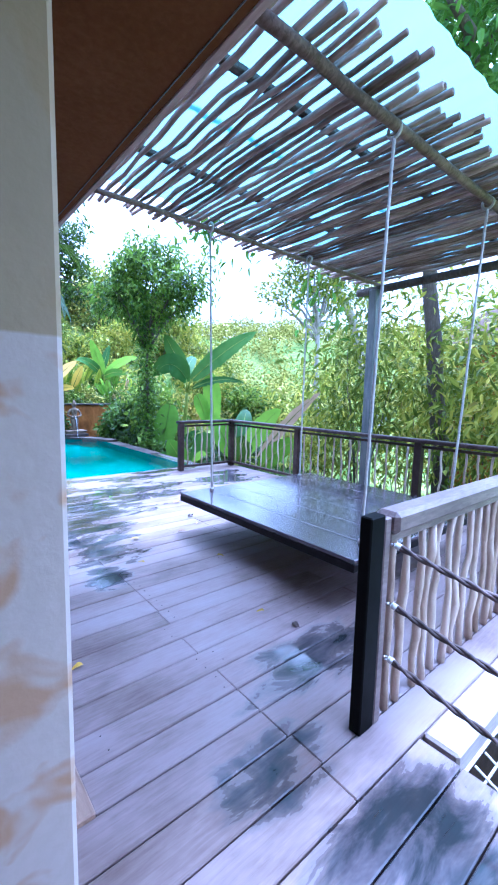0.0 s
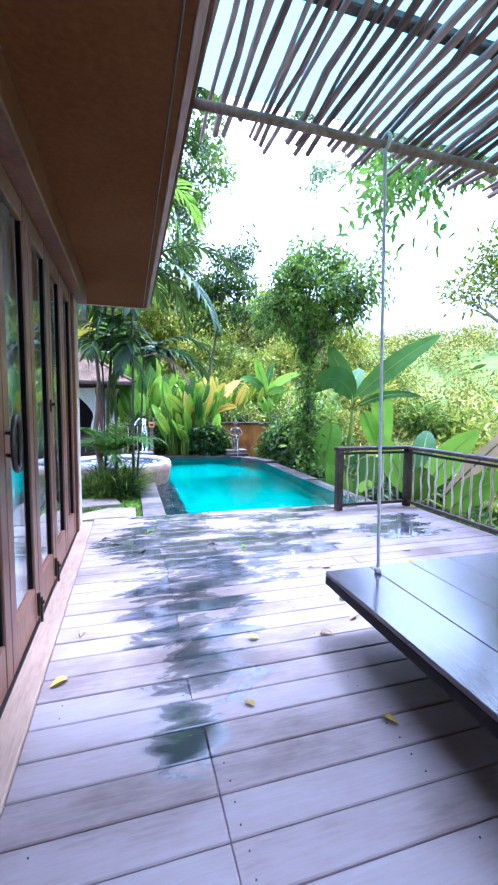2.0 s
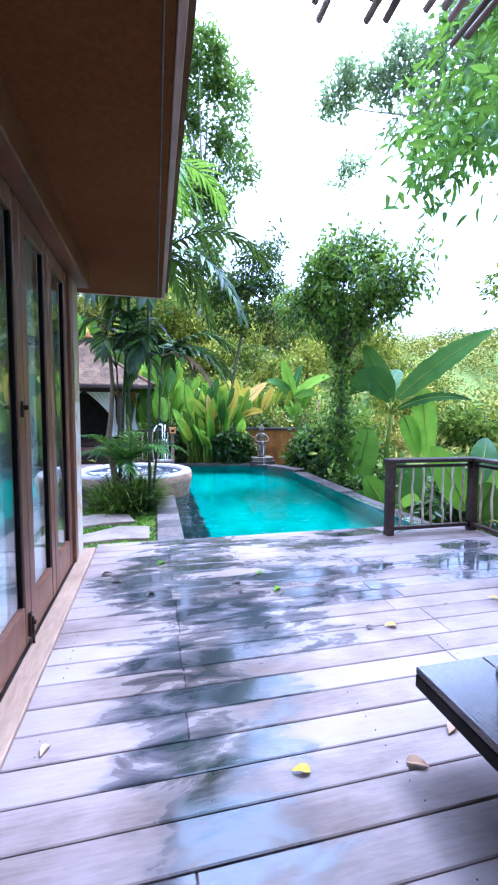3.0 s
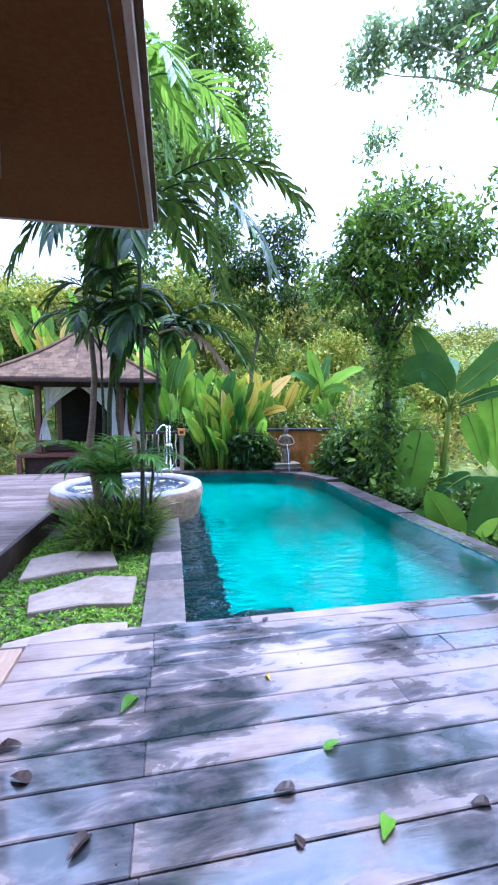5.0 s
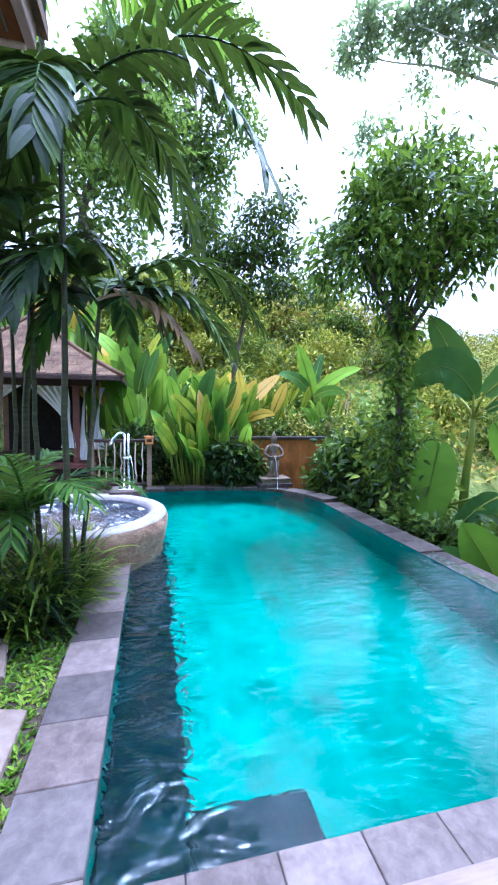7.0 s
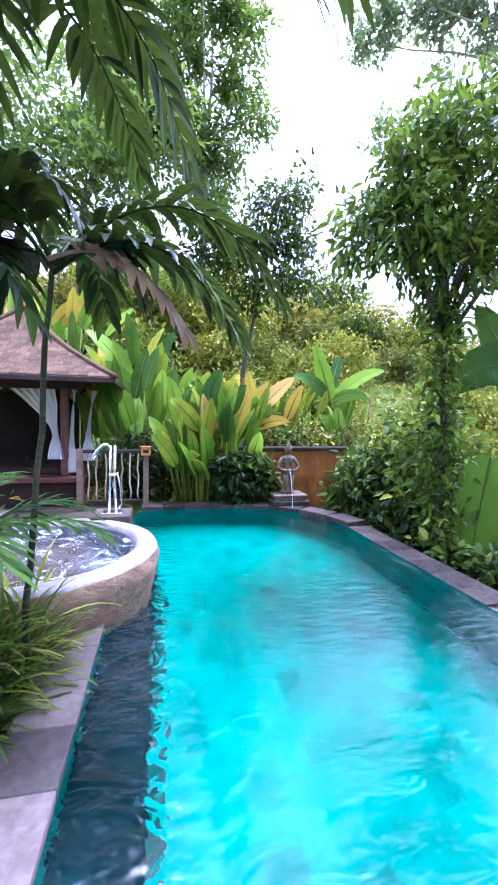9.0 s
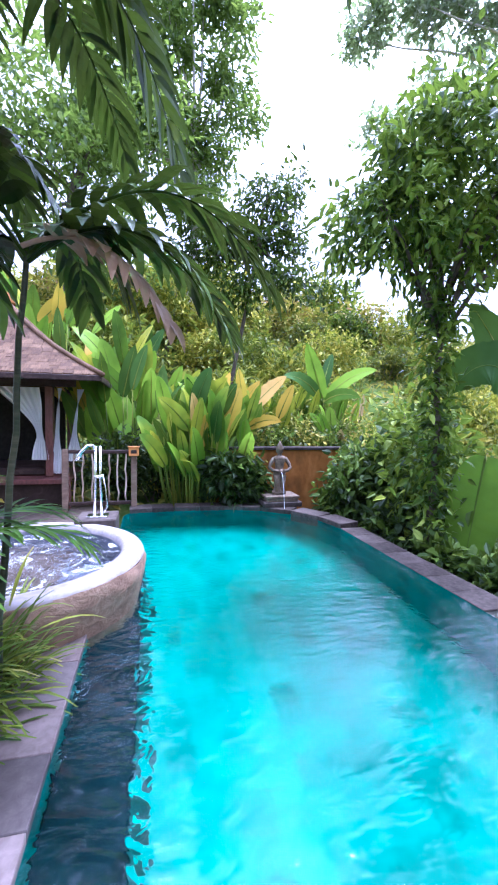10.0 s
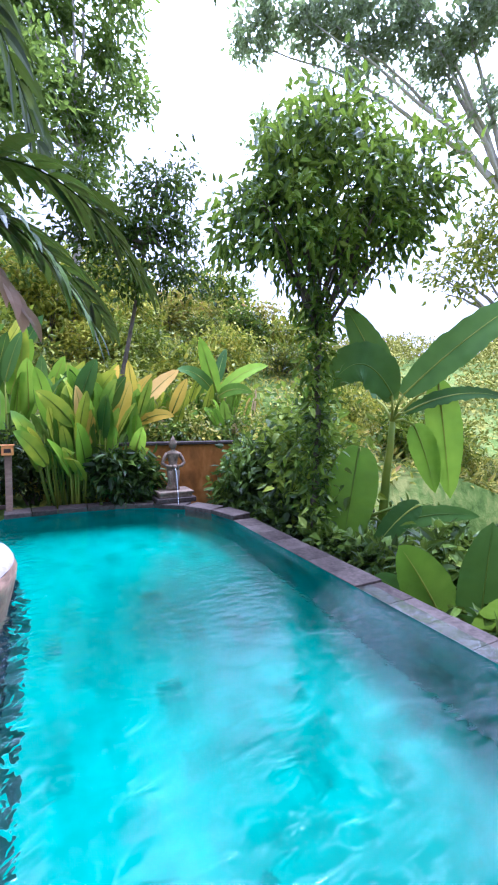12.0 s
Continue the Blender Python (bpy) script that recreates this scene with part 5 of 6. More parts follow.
def frond(parent, base, way, length, leaflet, width, droop, rng, mat, pairs=18, keel=0.5, hang=0.6, apart=False):
    """A feather palm leaf: an arching stalk with two rows of leaflets."""
    d = Vector(way).normalized()
    p = Vector(base)
    pts, dirs = [], []
    n = pairs + 5
    for i in range(n):
        pts.append(p.copy())
        dirs.append(d.copy())
        p = p + d * (length / n)
        d = (d + Vector((0, 0, -1)) * droop / n * (0.4 + 1.6 * i / n)).normalized()
    b = Build()
    tube(b, pts, [0.014 * (1.1 - i / n) + 0.003 for i in range(n)], 5)
    leaflets = []
    for i in range(4, n):
        s = (i - 4) / (n - 4)
        ln = leaflet * (0.55 + 0.9 * math.sin(math.pi * (0.2 + 0.75 * s)) * 0.6)
        side = dirs[i].cross(Vector((0, 0, 1)))
        side = side.normalized() if side.length > 1e-3 else Vector((1, 0, 0))
        up = side.cross(dirs[i])
        for sg_ in (-1, 1):
            w = (side * sg_ * (1 - 0.5 * s) + dirs[i] * (0.55 + 0.5 * s) + up * keel * (0.35 - 0.3 * s) + Vector((rng.uniform(-0.16, 0.16), rng.uniform(-0.16, 0.16), rng.uniform(-0.25, 0.08)))).normalized()
            one = Build() if apart else b
            blade(one, pts[i], w, ln * rng.uniform(0.85, 1.1), width, hang * rng.uniform(0.7, 1.5), 4, 0.15, up, shape=0.8)
            leaflets.append(one)
    ob = part("frond", b, mat, parent)
    if apart:
        for one in leaflets:
            part("leaflet", one, mat, ob)
    return ob


def palm(label, at, top, stem_r, fronds, length, leaflet, width, seed, mat=PALM_LEAF, stem=PALM_STEM, lift=(0.1, 1.1), droop=1.6, lean=None, bow=0.012, pairs=18, apart=False, hang=0.6):
    rng = random.Random(seed)
    t = empty("palm", label, "palm", at)
    b = Build()
    pts = wobble((0, 0, 0), Vector(top) - Vector(at), 10, bow, rng)
    tube(b, pts, [stem_r * (1.15 - 0.35 * i / 10) for i in range(11)], 9)
    part("trunk", b, stem, t, "slender ringed palm trunk", True)
    head = pts[-1]
    for k in range(fronds):
        a = 2 * math.pi * k / fronds * 1.0 + rng.uniform(-0.35, 0.35)
        w = Vector((math.cos(a), math.sin(a), rng.uniform(*lift)))
        if lean:
            w = w + Vector(lean)
        frond(t, head - Vector((0, 0, rng.uniform(0, 0.3))), w, length * rng.uniform(0.8, 1.12), leaflet, width, droop * rng.uniform(0.8, 1.2), rng, mat, pairs, hang=hang, apart=apart)
    return t


def frond_along(parent, base, over, tip, leaflet, width, rng, mat, pairs=15, hang=1.2, twist=0.0):
    """A feather palm leaf whose stalk runs from base to tip, bent towards over; leaflets hang from both sides."""
    base, over, tip = Vector(base), Vector(over), Vector(tip)
    n = pairs + 3
    at = [base * (1 - q) ** 2 + over * 2 * q * (1 - q) + tip * q * q for q in [k / n for k in range(n + 1)]]
    b = Build()
    tube(b, at, [0.013 * (1.1 - k / n) + 0.003 for k in range(n + 1)], 5)
    ob = part("frond", b, mat, parent)
    for k in range(3, n + 1):
        q = (k - 3) / (n - 3)
        d = (at[min(k + 1, n)] - at[k - 1]).normalized()
        side = d.cross(Vector((0, 0, 1)))
        side = side.normalized() if side.length > 1e-3 else Vector((1, 0, 0))
        side = (side + Vector((0, 0, twist))).normalized()
        up = side.cross(d)
        ln = leaflet * (0.5 + 0.55 * math.sin(math.pi * (0.18 + 0.72 * q)))
        for sg_ in (-1, 1):
            w = side * sg_ * (1 - 0.45 * q) + d * (0.5 + 0.55 * q) + up * 0.12 + Vector((rng.uniform(-0.15, 0.15), rng.uniform(-0.15, 0.15), rng.uniform(-0.3, 0.1)))
            one = Build()
            blade(one, at[k], w.normalized(), ln * rng.uniform(0.85, 1.1), width * rng.uniform(0.8, 1.15), hang * rng.uniform(0.7, 1.4), 5, 0.15, up, shape=0.75)
            part("leaflet", one, mat, ob)
    return ob


def clump_palm(label, at, head, stem_r, fronds, leaflet, width, seed, mat, hang=1.2, pairs=15):
    """A slender palm with each of its fronds given as (over, tip) from the head."""
    rng = random.Random(seed)
    t = empty("palm", label, "palm", at)
    o = Vector(at)
    b = Build()
    pts = wobble((0, 0, 0), Vector(head) - o, 10, 0.012, rng)
    tube(b, pts, [stem_r * (1.15 - 0.35 * k / 10) for k in range(11)], 9)
    part("trunk", b, PALM_STEM, t, "slender ringed palm trunk", True)
    for over, tip in fronds:
        frond_along(t, pts[-1] - Vector((0, 0, rng.uniform(0, 0.12))), Vector(over) - o, Vector(tip) - o, leaflet * rng.uniform(0.9, 1.1), width, rng, mat, pairs, hang)
    return t


# palm clump on the soil bed
clump_palm("tall slender palm with long drooping dark feather fronds", (0.97, 9.8, -0.27), (0.97, 9.85, 4.1), 0.027, (
    ((2.1, 9.75, 5.35), (3.09, 9.72, 4.3)), ((1.9, 9.2, 4.7), (2.4, 8.65, 3.1)), ((1.7, 10.2, 4.9), (2.15, 10.4, 3.3)),
    ((0.1, 9.7, 4.6), (-0.45, 9.6, 3.2)), ((0.5, 9.2, 4.6), (0.2, 8.8, 3.3)), ((0.6, 10.7, 4.9), (0.2, 11.3, 3.7)),
    ((1.3, 10.9, 5.1), (1.7, 11.6, 4.1)),
    ((0.6, 9.8, 4.2), (0.35, 9.75, 3.0)), ((0.9, 9.4, 4.4), (0.95, 9.1, 3.4)), ((0.6, 10.2, 4.4), (0.3, 10.4, 3.3))), 0.5, 0.092, 1, PALM_LEAF, 1.25, 17)
clump_palm("slender palm with wide drooping fronds over the pool", (1.02, 10.1, -0.27), (1.22, 10.2, 2.62), 0.021, (
    ((2.1, 10.2, 3.55), (2.75, 10.2, 2.5)), ((1.9, 10.5, 3.2), (2.6, 10.9, 2.35)), ((1.9, 9.9, 3.0), (2.35, 9.75, 2.1)),
    ((0.7, 10.1, 3.4), (0.25, 10.0, 2.5)), ((0.9, 9.7, 3.3), (0.75, 9.3, 2.3)), ((1.3, 10.9, 3.4), (1.4, 11.4, 2.6)), ((1.5, 10.3, 3.1), (1.8, 10.3, 2.4)), ((0.85, 10.3, 2.9), (0.6, 10.4, 2.1))), 0.44, 0.1, 2, PALM_LEAF, 1.3, 15)
clump_palm("slender palm with feather fronds by the tub", (0.64, 10.25, -0.27), (0.60, 10.3, 2.6), 0.024, (
    ((1.0, 10.2, 3.5), (1.35, 10.1, 2.9)), ((0.2, 10.2, 3.6), (-0.2, 10.2, 3.0)), ((0.6, 9.9, 3.6), (0.65, 9.5, 3.1)),
    ((0.8, 10.6, 3.7), (1.0, 11.0, 3.2)), ((0.3, 10.6, 3.5), (0.0, 10.9, 2.9)), ((0.75, 10.1, 3.0), (1.15, 9.9, 2.2))), 0.42, 0.07, 3, PALM_LEAF, 1.2, 12)
clump_palm("slender young palm of the clump", (0.42, 10.4, -0.27), (0.36, 10.5, 2.45), 0.021, (
    ((0.0, 10.4, 3.2), (-0.5, 10.3, 2.6)), ((0.6, 10.3, 3.3), (0.9, 10.1, 2.6)), ((0.3, 10.1, 3.2), (0.2, 9.7, 2.6)), ((0.2, 10.9, 3.2), (0.0, 11.3, 2.7))), 0.4, 0.065, 4, PALM_LEAF, 1.2, 11)
clump_palm("tall palm above the eave, its fronds coloured bright as if backlit", (0.35, 10.6, -0.27), (0.75, 10.45, 5.9), 0.033, (
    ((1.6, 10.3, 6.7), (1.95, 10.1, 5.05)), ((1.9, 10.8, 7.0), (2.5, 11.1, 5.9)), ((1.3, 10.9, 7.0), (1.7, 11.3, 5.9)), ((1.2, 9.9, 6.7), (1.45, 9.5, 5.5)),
    ((0.1, 10.3, 7.0), (-0.6, 10.2, 6.0)), ((0.5, 9.8, 6.9), (0.3, 9.2, 6.1)), ((0.4, 11.2, 7.0), (0.1, 11.8, 6.2)), ((1.15, 10.3, 6.4), (1.35, 10.2, 4.9))), 0.52, 0.08, 5, PALM_BACKLIT, 1.0, 16)
palm("small feathery palm in the garden bed", (0.62, 10.0, -0.27), (0.62, 10.0, 0.72), 0.02, 9, 1.05, 0.3, 0.035, 6, mat=NEAR_LEAF, lift=(0.6, 1.8), droop=1.3)
palm("small feathery palm in the garden bed", (0.4, 10.3, -0.27), (0.4, 10.3, 0.7), 0.02, 8, 0.95, 0.28, 0.03, 7, mat=NEAR_LEAF, lift=(0.7, 1.8), droop=1.3)
dead = empty("dry_frond", "withered pinkish-brown palm frond hanging from the clump", "palm frond", (1.2, 10.15, 2.58))
frond_along(dead, (0, 0, 0), (0.5, -0.1, 0.22), (0.84, -0.36, -0.45), 0.3, 0.10, random.Random(5), DRY_FROND, 11, 1.7)
crook = empty("bare_trunk", "crooked brown bare trunk leaning out of the bed", "trunk", (0.36, 10.3, -0.27))
b = Build()
tube(b, [(0, 0, 0), (-0.05, 0.02, 0.6), (-0.16, 0.05, 1.2), (-0.10, 0.05, 1.7), (-0.06, 0.05, 2.3), (-0.1, 0.06, 2.85)], [0.075, 0.065, 0.055, 0.045, 0.04, 0.035], 9)
part("stem", b, BROWN_STEM, crook, smooth=True)


def strap_clump(label, at, n, length, width, seed, mat=STRAP, flat=0.9, droop=1.3, name="fern"):
    rng = random.Random(seed)
    t = empty(name, label, "fern", at)
    b = Build()
    for k in range(n):
        a = rng.uniform(0, 6.283)
        r = rng.uniform(0, 0.25)
        h = rng.uniform(0.0, 0.55)
        w = Vector((math.cos(a), math.sin(a), rng.uniform(0.1, flat * 2)))
        blade(b, (r * math.cos(a), r * math.sin(a), h * rng.random()), w, length * rng.uniform(0.6, 1.2), width, droop * rng.uniform(0.6, 1.3), 5, 0.2, shape=0.7)
    part("leaves", b, mat, t)
    return t


for k, (x, y, L_) in enumerate(((0.82, 9.75, 0.40), (0.58, 9.85, 0.44), (0.3, 10.0, 0.44), (0.9, 10.15, 0.42), (0.7, 10.05, 0.5), (0.1, 10.2, 0.4), (0.78, 9.5, 0.32), (0.45, 9.65, 0.38), (0.95, 10.4, 0.4))):
    strap_clump("dense low clump of narrow arching green leaves", (x, y, -0.27), 150, L_, 0.03, 30 + k, mat=(STRAP, GRASS, PALM_LEAF, STRAP)[k % 4])


def arched_leaf(parent, base, tip, width, arch, mat, rng, face=(-0.5, -0.8, 0.35), tears=0.0, segs=34):
    """A broad leaf from base to tip over a raised middle, its upper side turned towards face."""
    base, tip, face = Vector(base), Vector(tip), Vector(face)
    mid = (base + tip) / 2 + Vector((0, 0, arch))
    n = segs
    pts = [base * (1 - s) ** 2 + mid * 2 * s * (1 - s) + tip * s * s for s in [k / n for k in range(n + 1)]]
    verts, faces = [], []
    for i, p in enumerate(pts):
        s = i / n
        d = (pts[min(i + 1, n)] - pts[max(i - 1, 0)]).normalized()
        side = d.cross(face).normalized()
        nrm = side.cross(d)
        w = width / 2 * max(0.02, math.sin(math.pi * min(1, 0.02 + s) ** 0.8) ** 0.55) if i < n else 0.005
        for sg_ in (1, 0.5, 0, -0.5, -1):
            ww = w * (1 - (tears * rng.random() if abs(sg_) == 1 else 0))
            lift = abs(sg_) * 0.22 * w * (1.5 - abs(sg_)) + (0.05 * w * rng.uniform(-1, 1) if abs(sg_) == 1 else 0) + 0.014 * w * (i % 2) * (sg_ != 0)
            verts.append(p + side * sg_ * ww + nrm * lift)
    for i in range(n):
        for k in range(4):
            q = i * 5 + k
            faces.append((q, q + 1, q + 6, q + 5))
    b = Build()
    b.add(verts, faces)
    ob = part("leaf", b, mat, parent, smooth=True)
    r = Build()
    tube(r, [p - face.normalized() * 0.004 for p in pts], [0.018 * (1.05 - k / n) + 0.002 for k in range(n + 1)], 6)
    part("midrib", r, STRAP, ob, "pale green midrib", True)
    return ob


def banana(label, at, head, leaves, seed, stem_r=0.09):
    """A banana plant: stem from at to head; leaves as (base, tip, width, arch, material, tears) in the plant's own metres."""
    rng = random.Random(seed)
    t = empty("banana_plant", label, "banana plant", at)
    o = Vector(at)
    b = Build()
    tube(b, wobble((0, 0, 0), Vector(head) - o, 6, 0.02, rng), [stem_r * (1.2 - 0.11 * i) for i in range(7)], 10)
    part("stem", b, STRAP, t, "green and brown sheathed banana stem", True)
    for base, tip, width, arch, m, tears in leaves:
        base, tip = Vector(base) - o, Vector(tip) - o
        s = Build()
        tube(s, [Vector(head) - o, (Vector(head) - o).lerp(base, 0.5) + Vector((0, 0, 0.06)), base], [0.03, 0.024, 0.018], 6)
        part("leaf_stalk", s, STRAP, t, smooth=True)
        arched_leaf(t, base, tip, width, arch, m, rng, tears=tears)
    return t


banana("tall banana plant with torn broad leaves beyond the pool edge", (7.3, 12.5, -1.3), (7.42, 12.35, 1.5), (
    ((7.45, 12.4, 1.85), (6.9, 13.0, 3.5), 0.62, 0.15, BANANA_DARK, 0.05),
    ((7.55, 12.25, 1.95), (9.75, 11.4, 3.75), 0.66, 0.25, BANANA_DARK, 0.12),
    ((7.4, 12.35, 1.95), (6.35, 12.75, 2.0), 0.85, 0.95, BANANA_DARK, 0.12),
    ((7.55, 12.2, 1.65), (9.3, 11.5, 1.9), 0.3, 0.4, BANANA_DARK, 0.3),
    ((8.2, 12.1, 2.2), (8.3, 11.85, 0.2), 0.62, 0.15, BANANA, 0.0),
    ((7.7, 12.15, 1.45), (8.05, 11.95, 0.3), 0.5, 0.2, BANANA, 0.05),
    ((7.6, 12.9, 1.9), (8.7, 13.9, 2.9), 0.5, 0.4, BANANA_DARK, 0.1)), 41)
banana("low banana plant with a hanging fresh green leaf", (6.95, 12.4, -1.3), (6.95, 12.4, -0.1), (
    ((6.85, 12.5, 1.08), (6.42, 12.4, -0.72), 0.8, 0.10, BANANA, 0.0),
    ((7.75, 12.0, 0.12), (6.85, 12.2, -0.68), 0.42, 0.25, BANANA_DARK, 0.1),
    ((7.2, 12.2, -0.25), (8.75, 11.6, -0.1), 0.36, 0.25, BANANA_DARK, 0.2)), 42, 0.06)
banana("young banana clump with wide upright leaves by the overflow edge", (6.35, 10.2, -1.3), (6.35, 10.2, -0.95), (
    ((6.2, 10.3, -0.85), (5.72, 10.6, 0.12), 0.6, 0.12, BANANA, 0.0),
    ((6.45, 10.1, -0.95), (6.72, 10.15, 0.38), 0.62, 0.05, BANANA_DARK, 0.0),
    ((6.75, 9.95, -1.0), (7.1, 9.9, 0.0), 0.6, 0.08, BANANA, 0.0),
    ((6.1, 10.4, -0.95), (5.62, 10.85, -0.3), 0.42, 0.18, BANANA_DARK, 0.05),
    ((6.4, 10.0, -0.95), (6.25, 9.5, -0.1), 0.5, 0.15, BANANA, 0.0)), 43, 0.06)
banana("banana clump with broad leaves below the railing", (5.95, 7.6, -1.4), (5.95, 7.6, -0.1), (
    ((5.9, 7.7, 0.0), (5.5, 8.1, 1.0), 0.5, 0.15, BANANA, 0.0),
    ((6.05, 7.5, 0.0), (7.0, 7.2, 1.15), 0.5, 0.3, BANANA, 0.1),
    ((5.9, 7.45, -0.1), (5.65, 6.9, 0.55), 0.5, 0.2, BANANA_DARK, 0.0),
    ((6.1, 7.7, 0.0), (6.9, 8.4, 1.1), 0.5, 0.3, BANANA_DARK, 0.1),
    ((6.2, 7.0, -0.2), (6.6, 6.2, 0.5), 0.45, 0.2, BANANA, 0.0),
    ((6.3, 7.2, 0.0), (7.4, 6.3, 1.6), 0.28, 0.2, DRY_FROND, 0.2)), 44, 0.08)


banana("young banana plant with bright upright leaves on the slope", (6.35, 17.6, -0.1), (6.4, 17.6, 1.9), (
    ((6.4, 17.55, 2.2), (5.85, 17.4, 3.6), 0.42, 0.05, BANANA, 0.0),
    ((6.5, 17.6, 2.2), (7.9, 17.4, 3.0), 0.4, 0.35, BANANA, 0.1),
    ((6.35, 17.6, 2.2), (5.2, 17.3, 2.7), 0.38, 0.4, BANANA_DARK, 0.1),
    ((6.45, 17.6, 2.1), (7.2, 17.0, 2.2), 0.36, 0.3, BANANA, 0.05),
    ((6.4, 17.7, 2.3), (6.9, 18.1, 3.5), 0.34, 0.1, BANANA_DARK, 0.1)), 45, 0.05)
banana("withering heliconia with pale torn broad leaves above the statue", (4.1, 16.5, -0.3), (4.1, 16.5, 1.5), (
    ((4.1, 16.45, 1.75), (4.95, 16.3, 2.6), 0.4, 0.12, DRY_LEAF, 0.1),
    ((4.0, 16.5, 1.8), (3.85, 16.4, 2.75), 0.26, 0.05, YELLOW_LEAF, 0.05),
    ((4.1, 16.4, 1.4), (4.75, 16.0, 1.55), 0.3, 0.2, YELLOW_LEAF, 0.1)), 46, 0.03)


def heliconia(label, at, n, height, seed, spread=0.9, mats=(HELICONIA, BANANA, HELICONIA, BANANA_DARK, BANANA, YELLOW_LEAF)):
    rng = random.Random(seed)
    t = empty("heliconia", label, "heliconia", at)
    for k in range(n):
        a = rng.uniform(0, 6.283)
        r = spread * math.sqrt(rng.random())
        x, y = r * math.cos(a), 0.6 * r * math.sin(a)
        h = height * rng.uniform(0.2, 0.68)
        s = Build()
        tube(s, [(x * 0.7, y * 0.7, 0), (x * 0.9, y * 0.9, h * 0.6), (x, y, h)], [0.022, 0.018, 0.012], 6)
        part("stalk", s, STRAP, t, smooth=True)
        m = mats[0] if rng.random() < 0.45 else mats[rng.randrange(len(mats))]
        ln = min(1.25, height * rng.uniform(0.24, 0.40))
        out = Vector((x + rng.uniform(-0.9, 0.9) * spread, y + rng.uniform(-0.9, 0.5) * spread, 0))
        out = out.normalized() * rng.uniform(0.25, 0.8) + Vector((0, 0, rng.uniform(0.6, 1.7)))
        out.normalize()
        base = Vector((x, y, h))
        arched_leaf(t, base, base + out * ln, ln * rng.uniform(0.27, 0.4), rng.uniform(0.02, 0.22), m, rng,
                    (rng.uniform(-0.9, 0.7), -0.8, rng.uniform(0.2, 1.1)), 0.05, 12)
    return t


heliconia("tall heliconia clump with green and yellow upright leaves", (2.82, 16.15, -0.4), 62, 3.2, 51, 0.82)
heliconia("tall heliconia clump with yellowing leaves", (3.5, 16.5, -0.3), 30, 3.0, 52, 0.8)
heliconia("broad-leaved heliconia stand behind the gazebo", (0.9, 18.6, 0.2), 30, 4.2, 53, 1.4)
heliconia("broad-leaved heliconia stand on the slope", (5.7, 18.2, 0.2), 20, 2.6, 54, 0.9)
heliconia("broad-leaved plants among the hillside shrubs", (7.3, 19.0, 0.4), 14, 2.8, 55, 0.9)
heliconia("pale broad-leaved plants behind the gazebo roof", (-3.2, 20.6, 0.8), 30, 5.2, 56, 2.2)
heliconia("broad-leaved plants on the slope above the wall", (4.6, 17.6, 0.3), 22, 2.6, 57, 1.0, (HELICONIA, BANANA, YELLOW_LEAF, DRY_FROND))
heliconia("broad-leaved plants on the slope above the wall", (6.6, 17.3, 0.2), 18, 2.2, 58, 0.8, (BANANA, HELICONIA, DRY_FROND, BANANA_DARK))
heliconia("tall broad-leaved plants behind the fence", (1.5, 17.4, -0.1), 34, 3.6, 59, 1.0, (BANANA, BANANA_DARK, HELICONIA, BANANA))
heliconia("large pale leaves above the gazebo roof", (-1.5, 21.0, 1.2), 34, 5.0, 60, 2.4, (BANANA, HELICONIA, YELLOW_LEAF, BANANA))
strap_clump("dark fan palm fern beside the statue", (3.75, 15.75, -0.2), 130, 0.5, 0.035, 61, mat=PALM_LEAF, flat=0.7)
strap_clump("dark fan palm fern beside the statue", (3.45, 15.9, 0.1), 110, 0.5, 0.035, 62, mat=PALM_LEAF, flat=0.7)

# dark shrubs between the pool edge and the wall
for k, (x, y, sz, m) in enumerate(((5.95, 15.2, (0.75, 0.7, 1.4), LEAF_MID), (6.3, 14.4, (0.8, 0.8, 1.5), LEAF_DARK), (5.9, 14.0, (0.45, 0.6, 0.95), LEAF_DARK), (6.15, 13.2, (0.55, 0.7, 1.05), LEAF_DARK),
                                  (6.9, 13.6, (0.9, 0.9, 1.7), LEAF_DARK), (6.1, 12.3, (0.45, 0.6, 0.8), LEAF_DARK), (6.35, 11.3, (0.6, 0.7, 0.75), LEAF_DARK), (7.2, 11.2, (0.8, 0.8, 1.0), LEAF_DARK),
                                  (7.1, 14.9, (0.9, 0.8, 3.0), LEAF_MID), (6.7, 13.5, (0.7, 0.7, 2.9), LEAF_MID), (5.95, 14.7, (0.6, 0.6, 2.0), LEAF_DARK), (7.6, 13.8, (0.9, 0.9, 2.6), LEAF_MID), (6.5, 15.75, (0.7, 0.35, 1.7), LEAF_MID), (7.0, 9.0, (0.9, 0.9, 0.9), LEAF_DARK), (7.9, 10.0, (1.0, 1.0, 1.2), LEAF_DARK),
                                  (5.3, 15.65, (0.35, 0.25, 0.8), LEAF_MID))):
    bush("dense dark-green shrub with oval glossy leaves by the pool", (x, y, float(ground_z(x, y)) - 0.05), sz, 1150, 0.23, 0.115, m, 70 + k, "shrub", 0.3)
for k, (x, y) in enumerate(((1.1, 16.6), (2.0, 16.9), (3.0, 16.9))):
    bush("dark dense growth behind the fence", (x, y, -0.3), (0.8, 0.5, 1.5), 1100, 0.17, 0.07, LEAF_DARK, 140 + k, "bush", 0.2)
